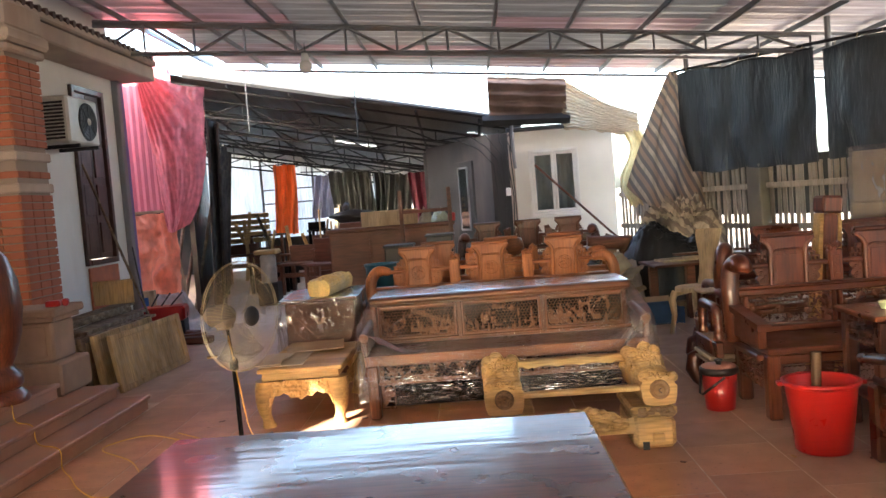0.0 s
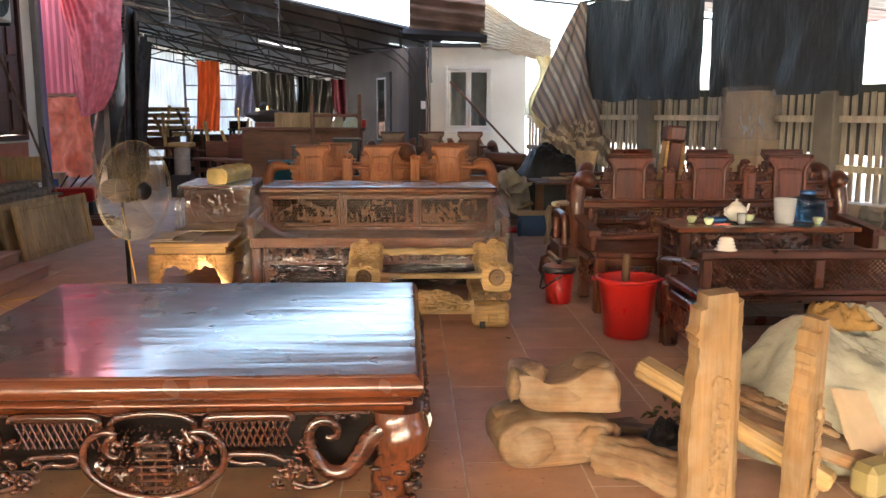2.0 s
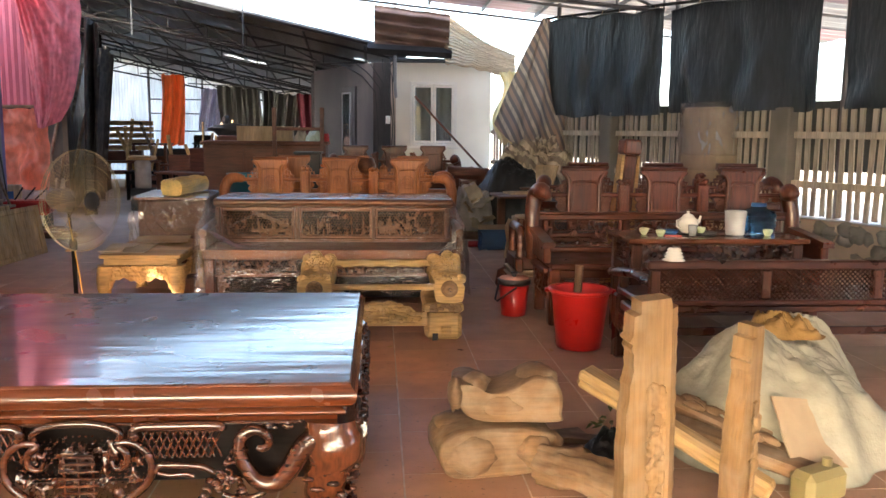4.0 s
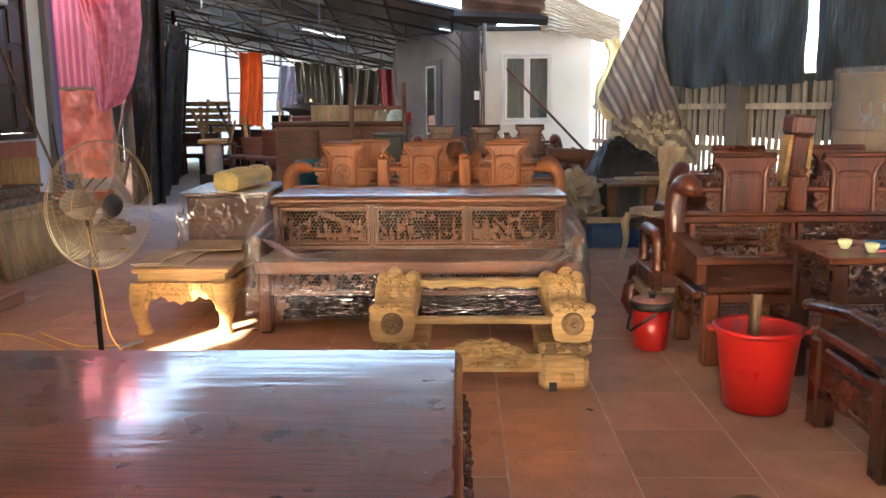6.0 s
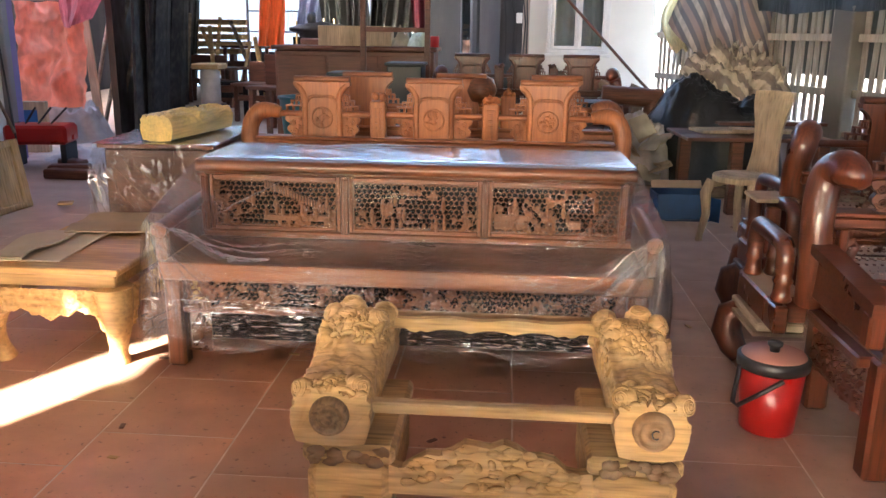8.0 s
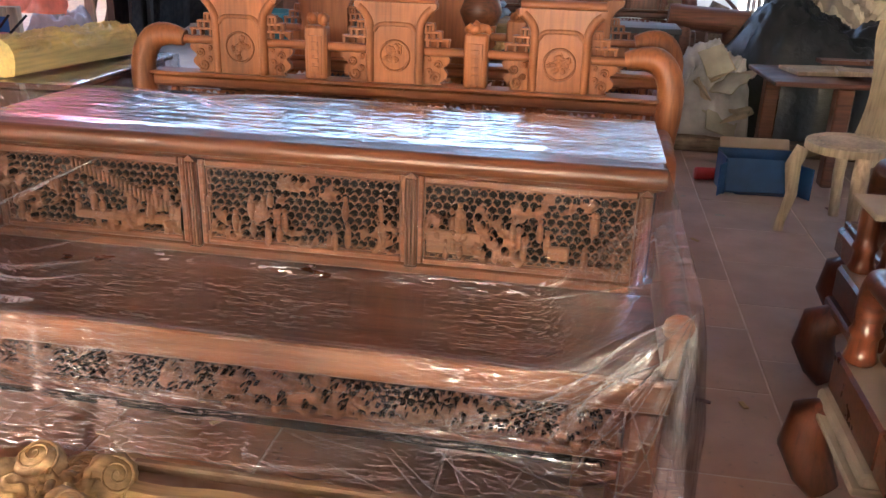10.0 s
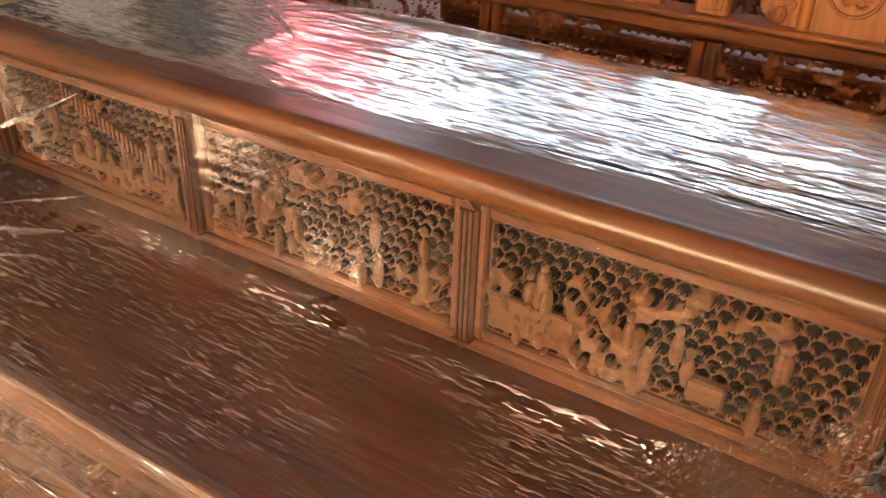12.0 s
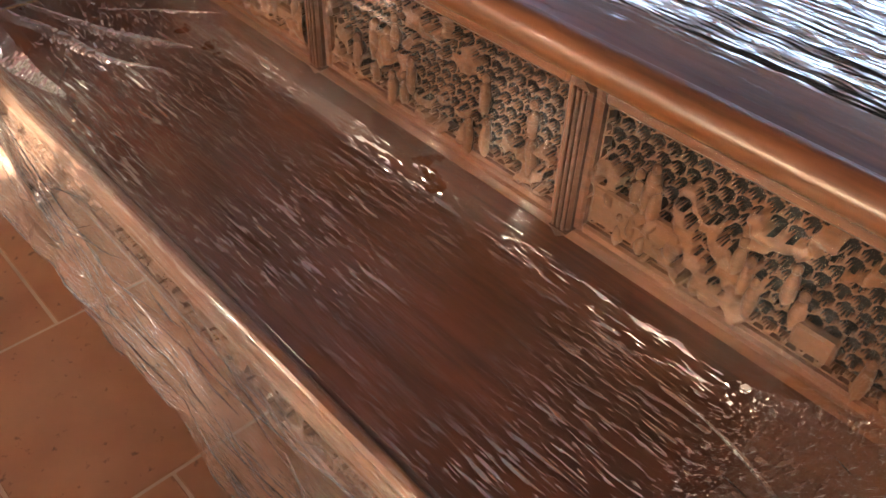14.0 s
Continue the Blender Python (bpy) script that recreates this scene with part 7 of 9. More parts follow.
for x, y in ((2.55, 5.02), (2.63, 4.9), (3.42, 4.93), (2.99, 5.08)):
    cup(on_tea(x, y))
tp = thing("teapot", "round white ceramic teapot with red flower decoration", "teapot", on_tea(2.88, 5.05), 20)
part("body", G().lathe([(0, 0), (0.045, 0), (0.06, 0.02), (0.075, 0.06), (0.066, 0.1), (0.04, 0.122), (0, 0.125)], 20), M_CERAM, tp)
part("lid", G().lathe([(0.042, 0.121), (0.03, 0.136), (0.008, 0.142), (0.012, 0.156), (0, 0.162)], 16), M_CERAM, tp)
part("spout", G().tube([(0.06, 0, 0.05), (0.1, 0, 0.08), (0.115, 0, 0.12)], [0.018, 0.012, 0.008], 8), M_CERAM, tp)
part("handle", G().tube([(-0.06, 0, 0.1), (-0.1, 0, 0.095), (-0.1, 0, 0.05), (-0.065, 0, 0.035)], 0.007, 6), M_CERAM, tp)
part("flower", G().blob((0.01, -0.071, 0.05), (0.018, 0.004, 0.016), 1, 0.5, 8, 6), M_REDP, tp, "painted red flower")
tray = solo("tray", G().lathe([(0, 0.0), (0.15, 0.0), (0.165, 0.012), (0.16, 0.012), (0.148, 0.005), (0, 0.005)], 28), M_BLACK, "round black serving tray under the teapot", "tray", (2.93, 5.06, TZ - 0.0))
tp.location.z += 0.006
jug = thing("plastic_jug", "frosted clear plastic water jug", "jug", on_tea(3.2, 4.98))
part("body", G().lathe([(0, 0.002), (0.062, 0.002), (0.066, 0.01), (0.078, 0.175), (0.075, 0.175), (0.063, 0.012), (0, 0.008)], 20), M_JUG, jug)
bot = thing("water_bottle", "large ribbed clear blue water bottle lying low", "bottle", on_tea(3.47, 5.2))
part("body", G().lathe([(0, 0.0), (0.11, 0.0), (0.125, 0.02), (0.122, 0.04), (0.13, 0.055), (0.122, 0.07), (0.13, 0.085), (0.122, 0.1), (0.13, 0.115), (0.115, 0.15), (0.06, 0.172), (0.05, 0.19)], 22), M_WATER, bot)
part("cap", G().lathe([(0.052, 0.185), (0.055, 0.19), (0.055, 0.21), (0, 0.212)], 16), M_BLUEP, bot)
g = G()
solo("blue_dish", G().lathe([(0, 0), (0.06, 0), (0.075, 0.03), (0.07, 0.03), (0.057, 0.006), (0, 0.006)], 18), M_BLUEP, "shallow blue plastic dish on the tea table", "dish", on_tea(2.73, 5.03))
solo("red_comb", G().box(-0.06, 0.06, -0.012, 0.012, 0, 0.01, 0.004), M_REDP, "small red plastic comb on the tea table", "comb", on_tea(2.72, 4.9), -15)
gl = thing("drinking_glass", "small clear drinking glass on the tea table", "glass", on_tea(2.86, 4.9))
part("body", G().lathe([(0, 0.004), (0.026, 0.004), (0.033, 0.08), (0.031, 0.08), (0.025, 0.01), (0, 0.01)], 16), M_JUG, gl)
bs = thing("cup_stack", "stack of upturned cream bowls and cups on the bench back", "bowls", (2.36, 3.875, 0.735))
z = 0.0
for r, h in ((0.066, 0.02), (0.056, 0.02), (0.05, 0.018), (0.042, 0.016)):
    part("bowl", G().lathe([(r, z), (r * 0.98, z + 0.004), (r * 0.72, z + h - 0.003), (r * 0.7, z + h - 0.0015), (0, z + h - 0.001)], 18), M_CERAM, bs)
    z += h

# ---- red buckets ----
bk = thing("bucket", "large open bright red plastic tub", "bucket", (2.03, 4.73, 0))
part("tub", G().lathe([(0, 0.004), (0.145, 0.004), (0.152, 0.012), (0.198, 0.4), (0.203, 0.412), (0.196, 0.412), (0.19, 0.4), (0.146, 0.014), (0, 0.01)], 40), M_REDP, bk)
part("rim", G().lathe([(0.2, 0.385), (0.208, 0.388), (0.216, 0.4), (0.216, 0.414), (0.203, 0.418)], 40), M_REDP, bk)
for a in (0, math.pi):
    part("lug", G().box(-0.03, 0.03, 0.205, 0.24, 0.385, 0.408, 0.008), M_REDP, bk).matrix_basis = pose(0, 0, 0, 0, 0, 80 + math.degrees(a))
solo("wooden_stick", G().tube([(0.0, 0, 0.012), (0.03, 0.02, 0.25), (0.045, 0.03, 0.56)], [0.026, 0.026, 0.03], 10), M_BARK, "short round brown stick standing in the red tub", "stick", (1.99, 4.76, 0))
pl = thing("lidded_pail", "small red plastic pail with a dark lid", "pail", (1.745, 5.75, 0))
part("pail", G().lathe([(0, 0.004), (0.095, 0.004), (0.1, 0.01), (0.122, 0.27), (0, 0.27)], 32), M_REDP, pl)
part("rim", G().lathe([(0.124, 0.255), (0.132, 0.26), (0.133, 0.295), (0.125, 0.302), (0.0, 0.306)], 32), M_BLACK, pl, "black rim band")
part("lid", G().lathe([(0.118, 0.303), (0.112, 0.312), (0.03, 0.316), (0, 0.316)], 32), plain("dusty_pink_lid", (0.42, 0.2, 0.16), 0.6), pl, "dusty faded red lid")
part("knob", G().lathe([(0.018, 0.316), (0.02, 0.335), (0.028, 0.34), (0.028, 0.352), (0, 0.355)], 14), M_BLACK, pl)
part("bail", G().tube([(-0.128, -0.02, 0.26), (-0.15, -0.07, 0.2), (-0.165, -0.1, 0.15), (-0.15, -0.115, 0.14), (-0.06, -0.135, 0.21), (0.0, -0.134, 0.25)], 0.009, 6), M_BLACK, pl, "black carrying bail")

# ---- raw carved pieces in the right foreground ----
def rounded(outline, thick, r, seed=0, wob=0.012):
    """A thick outline with a smoothed contour and rounded rims."""
    n, pts = len(outline), []
    for i in range(n):
        p0, p1, p2, p3 = (Vector(outline[(i + k) % n]) for k in (-1, 0, 1, 2))
        for f in (0.0, 0.25, 0.5, 0.75):
            pts.append(0.5 * (2 * p1 + (p2 - p0) * f + (2 * p0 - 5 * p1 + 4 * p2 - p3) * f * f + (3 * p1 - p0 - 3 * p2 + p3) * f ** 3))
    c = sum(pts, Vector((0, 0))) / len(pts)
    m = len(pts)
    rows = [(-thick / 2, r), (-thick / 2 + r * 0.3, r * 0.3), (-thick / 2 + r, 0), (0, -0.004), (thick / 2 - r, 0), (thick / 2 - r * 0.3, r * 0.3), (thick / 2, r)]
    vs, fs = [], []
    for y, inset in rows:
        for k, p in enumerate(pts):
            d = (p - c)
            q = p - d.normalized() * inset
            w = wob * noise.noise((q.x * 9, y * 9, q.y * 9 + seed))
            q = q + d.normalized() * w
            vs.append((q.x, y + w, max(0.0, q.y)))
    for j in range(len(rows) - 1):
        for k in range(m):
            fs.append((j * m + k, (j + 1) * m + k, (j + 1) * m + (k + 1) % m, j * m + (k + 1) % m))
    g = G().add(vs, fs, True)
    return g.add(vs[:m], [tuple(range(m))]).add(vs[-m:], [tuple(range(m - 1, -1, -1))])


def chunk(name, label, at, turn, outline, thick, mat, bumps, seed):
    g = rounded(outline, thick, 0.014, seed, 0.007)
    ob = thing(name, label, "carving", at, turn, "raw carvings")
    part("body", g, mat, ob)
    for x, y, z, sx, sy, sz in bumps:
        part("boss", G().blob((x, y, z), (sx, sy, sz), seed + x * 9, 0.25, 14, 9), mat, ob)
    return ob


def arc(cx, cz, r, a0, a1, n=8):
    return [(cx + r * math.cos(radians(a0 + (a1 - a0) * i / n)), cz + r * math.sin(radians(a0 + (a1 - a0) * i / n))) for i in range(n + 1)]


low_o = [(-0.24, 0.04), (-0.16, 0.0), (0.1, 0.0), (0.22, 0.03), (0.26, 0.09), (0.24, 0.17), (0.12, 0.2), (-0.08, 0.215), (-0.2, 0.2), (-0.26, 0.14)]
chunk("carved_block", "raw orange wood block with rough rounded sides", (1.16, 2.74, 0), 8, low_o, 0.3, M_RAWD, [(0.15, -0.15, 0.11, 0.08, 0.05, 0.07), (0.25, -0.1, 0.1, 0.04, 0.07, 0.07), (-0.12, -0.12, 0.1, 0.12, 0.07, 0.09), (-0.15, 0.05, 0.19, 0.1, 0.1, 0.03)], 1)
up_o = [(-0.2, 0.06), (-0.1, 0.0), (0.22, 0.0), (0.24, 0.04), (0.24, 0.13), (0.2, 0.19), (0.12, 0.2), (0.02, 0.15), (-0.08, 0.13), (-0.16, 0.17), (-0.23, 0.15)]
chunk("carved_block", "raw orange wood block stacked on another, with curled end", (1.22, 2.8, 0.215), -4, up_o, 0.27, M_RAWD, [(-0.22, -0.1, 0.12, 0.035, 0.07, 0.075), (-0.13, -0.05, 0.155, 0.06, 0.09, 0.045), (0.14, 0.0, 0.18, 0.09, 0.13, 0.04), (-0.02, -0.1, 0.07, 0.12, 0.05, 0.06)], 3)


def plank(name, label, at, turn, tilt, w, h, th, seed, lean=0.0):
    """An upright board: bellied and notched on one side, a planed bevel down the other, a tenon on top, a sunk carved field."""
    half, bev = w / 2, 0.042
    side = eased([(0, -half, 0), (0, -half - 0.004, h * 0.25), (0, -half, h * 0.48), (0, -half + 0.014, h * 0.64), (0, -half + 0.03, h * 0.76), (0, -half + 0.022, h * 0.82)], 4)
    left = [(p[1] + 0.003 * math.sin(i * 1.9 + seed), p[2]) for i, p in enumerate(side)]
    left += [(-half + 0.026, h * 0.835), (-half + 0.012, h * 0.85), (-half + 0.026, h * 0.87), (-half + 0.03, h * 0.945), (-half + 0.055, h * 0.95), (-half + 0.055, h)]
    right = [(half - bev, 0), (half - bev, h * 0.955), (half - bev, h * 0.965), (half - bev - 0.004, h)]
    ob = thing(name, label, "board", at, turn, "upright carved boards")
    ob.matrix_world = pose(*at, tilt, lean, turn)
    part("board", G().prism(right + left[::-1], -th / 2, th / 2), M_RAWZ, ob)
    n = 26
    rows = []
    for i in range(n + 1):                               # hatched bevel with chipped rim
        z = h * 0.955 * i / n
        k = 0.003 * noise.noise((i * 0.9, seed, 0)) + (0.003 if i % 2 else 0)
        rows += [(half - bev, -th / 2, z), (half - k, -th / 2 + 0.032, z), (half - k, th / 2, z), (half - bev, th / 2, z)]
    fs = [(4 * i + q, 4 * i + (q + 1) % 4, 4 * i + 4 + (q + 1) % 4, 4 * i + 4 + q) for i in range(n) for q in range(4)]
    part("bevelled_edge", G().add(rows, fs + [(0, 3, 2, 1), (4 * n, 4 * n + 1, 4 * n + 2, 4 * n + 3)]), M_RAWZ, ob, "planed bevel with chisel marks")
    g = G()
    fw, fh = w * 0.34, h * 0.6
    oval = lambda X, Z: (Z < fh - fw / 2) | ((X - fw / 2) ** 2 + (Z - fh + fw / 2) ** 2 < (fw / 2) ** 2)
    carved(g, fw, fh, seed, 0.0045, 0.012, 0.03, 0.4, 22, False, 0.004, outline=oval)
    part("relief", g, M_RAWZ, ob, "shallow carved relief").matrix_basis = pose(-w * 0.14, -th / 2 + 0.001, h * 0.08)
    return ob


plank("carved_board", "tall raw yellow carved board standing on end", (1.63, 2.03, 0), 12, 4, 0.215, 0.91, 0.07, 5, -4)
plank("carved_board", "tall narrow raw carved board with notched edge", (2.01, 2.12, 0), 32, 3, 0.14, 0.79, 0.08, 8, -4)
ob = solo("shaped_rail", G().box(-0.45, 0.45, -0.05, 0.05, -0.04, 0.04, 0.02).box(-0.45, -0.1, -0.06, 0.06, 0.0, 0.05, 0.02), M_RAW, "raw shaped rail leaning across the other pieces", "rail")
ob.matrix_world = pose(1.9, 2.55, 0.21, 0, 22, -38)
ob = solo("shaped_rail", G().box(-0.4, 0.4, -0.06, 0.06, -0.03, 0.03, 0.02), M_RAWD, "raw carved rail lying on the floor", "rail")
ob.matrix_world = pose(2.15, 2.5, 0.16, 8, 12, -30)
g = G()
for k in range(20):
    g.blob((rnd(-0.3, 0.3), rnd(-0.05, 0.05), 0.035), (0.05, 0.03, 0.02), k, 0.5, 8, 5)
ob = solo("relief_rail", g.box(-0.4, 0.4, -0.06, 0.06, -0.03, 0.03, 0.015), M_RAWD, "rust-brown rail covered with carved leaves", "rail")
ob.matrix_world = pose(2.1, 2.72, 0.21, 0, 14, -40)
lg = thing("log_offcut", "bark-edged raw wood offcut lying on the floor", "log", (1.5, 2.42, 0.0), -40)
def log_fn(u, v):
    a = 2 * math.pi * u
    r = 0.088 * (1 + 0.4 * noise.noise((math.cos(a) * 2, math.sin(a) * 2, v * 3)) + 0.14 * noise.noise((math.cos(a) * 7, math.sin(a) * 7, v * 12)))
    return (-0.2 + 0.4 * v, r * math.cos(a), 0.085 + r * math.sin(a) * 0.9)
part("log", G().sheet(40, 24, log_fn).add([log_fn(i / 40, 0) for i in range(40)], [tuple(range(40))]).add([log_fn(i / 40, 1) for i in range(40)], [tuple(range(39, -1, -1))]), M_RAWD, lg)
M_LEAF = plain("dry_leaf_green", (0.1, 0.11, 0.02), 0.5, vary=0.4)
g = G()
for k in range(26):
    a, r = rnd(0, 6.28), rnd(0.01, 0.1)
    l, w = rnd(0.04, 0.07), 0.013
    m_ = pose(r * math.cos(a), r * math.sin(a), 0.02 + rnd(0, 0.09), rnd(-40, 40), rnd(-50, 50), math.degrees(a))
    g.add([(0, 0, 0), (l * 0.5, -w, 0.006), (l, 0, 0), (l * 0.5, w, 0.006), (l * 0.5, 0, -0.004)], [(0, 1, 4), (1, 2, 4), (2, 3, 4), (3, 0, 4)], True, m_)
tagged(solo("leaf_trimmings", g, M_LEAF, "small clump of green and yellow leaf trimmings", "leaves", (1.78, 2.98, 0.02)), kind="stuff")


def heap(name, mat, label, category, at, size, seed, rough=0.5, freq=1.6, nu=54, nv=26, fold=0.12, power=2.2):
    """A crumpled pile: a lumpy dome with creases, its rim on the floor."""
    def fn(u, v):
        a, r = 2 * math.pi * u, v
        d = Vector((math.cos(a) * r, math.sin(a) * r, 0))
        k = 1 + rough * noise.noise(d * freq + Vector((seed, 0, seed * 2)))
        e = 1 + 0.35 * noise.noise(Vector((math.cos(a) * 1.5, math.sin(a) * 1.5, seed + 5)))
        crease = fold * (abs(noise.noise(d * 5 + Vector((0, seed, 0)))) + 0.6 * abs(noise.noise(d * 11 + Vector((3, seed, 0)))))
        z = size[2] * max(0, (1 - r ** power)) * k - crease * size[2] * (1 - r * 0.5)
        return (size[0] * d.x * e, size[1] * d.y * e, max(0.006 + 0.01 * (1 - r), z))
    return solo(name, G().sheet(nu, nv, fn), mat, label, category, at)


heap("sacking", M_RAG, "crumpled heap of cream cotton sacking", "cloth", (2.55, 2.95, 0), (0.6, 0.52, 0.5), 2, 0.35, 1.5, 100, 60, 0.1)
heap("brown_rag", M_RAGB, "bunched brown rag on the cream sacking", "cloth", (2.68, 3.22, 0.44), (0.2, 0.13, 0.14), 4, 0.7, 3, 40, 20, 0.6)
heap("sacking", M_RAG, "cream sacking thrown over the pile", "cloth", (2.8, 3.35, 0), (0.45, 0.36, 0.52), 6, 0.25, 1.5, 80, 46, 0.09)
heap("dark_bag", M_BTARP, "small crumpled dark plastic bag on the floor", "bag", (1.72, 2.78, 0), (0.16, 0.12, 0.13), 7, 0.5, 3, 30, 16, 0.5)
ob = slab("cardboard_sheet", 0.34, 0.3, 0.008, M_CARD, "torn brown cardboard leaning on the sacking", "cardboard", (2.45, 2.6, 0.2), 20, 0.03, 5)
ob.matrix_world = pose(2.5, 2.52, 0.2, 50, 10, 15)
solo("plastic_can", G().box(-0.12, 0.12, -0.06, 0.06, 0, 0.14, 0.03).tube([(0.05, 0, 0.14), (0.05, 0, 0.17)], 0.02, 8), plain("yellow_plastic", (0.3, 0.24, 0.1), 0.5), "small yellowish plastic can lying on the floor", "can", (2.42, 2.3, 0), 25)
ob = slab("wood_offcut", 0.3, 0.1, 0.03, M_GREYW, "dark flat wooden offcut on the floor", "offcut", (1.5, 3.02, 0.0), 12, 0.0, 5, "floor offcuts")
ob = slab("wood_offcut", 0.26, 0.08, 0.025, M_GREYW, "dark flat wooden offcut on the floor", "offcut", (1.55, 2.93, 0.031), -20, 0.0, 6, "floor offcuts")
# ---- things along the house ----
ac = thing("air_conditioner", "old beige outdoor air-conditioner unit on wall brackets", "air conditioner", (HX + 0.08, 9.22, 2.58))
part("case", G().box(0.0, 0.36, 0, 0.76, 0, 0.54, 0.025), M_ACW, ac)
# disc on the closed case, black for the shade inside the opening
part("fan_recess", G().lathe([(0, 0.002), (0.2, 0.002), (0.215, 0.012), (0.225, 0.0)], 28, m=pose(0.36, 0.47, 0.27, 0, 90, 0)), M_BLACK, ac, "round black disc standing for the shaded fan opening")
gr = G()
for r in (0.05, 0.09, 0.13, 0.17, 0.21):
    gr.tube([(0.375, 0.47 + r * math.cos(k * math.pi / 12), 0.27 + r * math.sin(k * math.pi / 12)) for k in range(25)], 0.004, 4)
for k in range(8):
    a = k * math.pi / 4
    gr.tube([(0.376, 0.47, 0.27), (0.376, 0.47 + 0.21 * math.cos(a), 0.27 + 0.21 * math.sin(a))], 0.004, 4)
part("fan_grille", gr, M_STEELD, ac, "wire grille of rings and spokes")
part("hub", G().lathe([(0, 0.03), (0.035, 0.03), (0.045, 0.02)], 14, m=pose(0.36, 0.47, 0.27, 0, 90, 0)), M_ACW, ac)
for k in range(11):
    part("louvre", G().box(0.05, 0.31, -0.012, -0.001, 0.05 + 0.04 * k, 0.075 + 0.04 * k, 0.003), M_STEELD, ac)
for y in (0.12, 0.6):
    part("bracket", G().box(-0.08, 0.4, y, y + 0.035, -0.045, -0.004, 0.004), M_STEELD, ac)
part("pipe", G().tube([(0.1, -0.02, 0.45), (0.02, -0.06, 0.42), (-0.04, -0.08, 0.2), (-0.04, -0.08, -0.6)], 0.022, 8), M_BLACK, ac, "lagged black pipe")

vs = thing("turned_vase", "large glossy red-brown turned wooden floor vase", "vase", (-3.55, 5.95, 0.36))
part("body", G().lathe([(0, 0.1), (0.2, 0.1), (0.23, 0.13), (0.235, 0.2), (0.19, 0.24), (0.17, 0.28), (0.2, 0.34), (0.25, 0.5), (0.275, 0.7), (0.26, 0.9), (0.2, 1.08), (0.13, 1.16), (0.12, 1.22), (0.17, 1.3), (0.18, 1.33), (0, 1.33)], 36), M_RED, vs)
part("foot", G().lathe([(0.26, 0.0), (0.27, 0.02), (0.25, 0.06), (0.21, 0.1)], 36), M_RED, vs)
solo("red_toy_block", G().box(-0.06, 0.06, -0.04, 0.04, 0, 0.05, 0.015).box(0.07, 0.12, -0.03, 0.03, 0, 0.06, 0.02), M_REDP, "small red plastic box on the pedestal", "box", (-3.42, 6.75, 0.975), 10)


def door_panel(at, turn, lean, l, h, mat, label="dusty framed wooden door panel leaning on its side"):
    t = thing("door_panel", label, "panel", at, turn, "leaning panels")
    t.matrix_world = pose(*at, 0, 0, turn) @ pose(0, 0, 0, lean, 0, 0)
    part("stile", G().box(0, 0.09, 0, 0.045, 0, h, 0.008), mat, t)
    part("stile", G().box(l - 0.09, l, 0, 0.045, 0, h, 0.008), mat, t)
    part("rail", G().box(0.091, l - 0.091, 0.004, 0.041, 0, 0.06, 0.008), mat, t)
    part("rail", G().box(0.091, l - 0.091, 0.004, 0.041, h - 0.06, h, 0.008), mat, t)
    for k in range(3):
        w = (l - 0.19) / 3
        part("field", G().box(0.093 + w * k, 0.089 + w * (k + 1), 0.014, 0.03, 0.06, h - 0.06, 0.004), M_PANEL, t)
    return t


M_PANEL = wood("dusty_panel_wood", (0.46, 0.32, 0.145), 0.75, "z", dust=0.45)
door_panel((-3.34, 7.74, 0), 85.5, -9, 1.56, 0.57, M_PANEL)
door_panel((-3.5, 7.72, 0), 88, -8, 1.35, 0.58, M_PANEL)
door_panel((-3.62, 7.66, 0), 88, -6, 1.3, 0.57, M_GREYW)
door_panel((-3.72, 7.6, 0), 90, -5, 1.5, 0.56, M_GREYW)
pile = thing("trestle", "low dusty timber trestle carrying boards", "trestle", (-3.75, 7.7, 0))
part("frame", G().box(-0.5, -0.05, 0.1, 0.2, 0, 0.5, 0.01).box(-0.5, -0.05, 1.5, 1.6, 0, 0.5, 0.01), M_GREYW, pile)
for k in range(6):
    slab("board", rnd(0.22, 0.34), rnd(1.3, 1.9), 0.03, M_GREYW, "long dusty grey-brown board in a loose pile", "board", (-3.95 + 0.08 * (k % 3) - 0.05 * k, 8.6 + rnd(-0.1, 0.25), 0.502 + 0.032 * k), rnd(-9, 9), 0.0, k, "loose boards")
solo("drawer_front", G().box(-0.22, 0.22, -0.015, 0.015, 0, 0.28, 0.006).box(-0.16, 0.16, -0.02, -0.012, 0.05, 0.23, 0.006), M_PANEL, "small yellow framed drawer front standing on the boards", "panel", (-4.1, 9.45, 0.7), 12)
pole = G().tube([(-4.66, 10.2, 2.4), (-4.3, 10.9, 0.4)], 0.018, 6)
solo("thin_pole", pole, M_GREYW, "thin wooden pole leaning against the house wall", "pole")
solo("crowbar", G().tube([(-4.55, 11.2, 1.3), (-4.3, 10.95, 0.02)], 0.012, 6), M_BLACK, "thin black iron bar leaning by the wall", "bar")
solo("leaning_plank", G().box(-0.06, 0.06, -0.015, 0.015, 0, 1.65, 0.004), M_PALE, "pale plank leaning beside the orange sheet", "plank").matrix_world = pose(-4.72, 13.6, 0, -8, -8, 0)
mach = thing("red_machine", "small dirty red workshop machine with levers", "machine", (-4.25, 11.3, 0), 10)
part("body", G().box(-0.32, 0.32, -0.2, 0.2, 0.25, 0.45, 0.03), M_REDP, mach)
part("foot", G().box(-0.3, -0.24, -0.18, 0.18, 0, 0.249, 0.005), M_STEELD, mach)
part("foot", G().box(0.24, 0.3, -0.18, 0.18, 0, 0.249, 0.005), M_STEELD, mach)
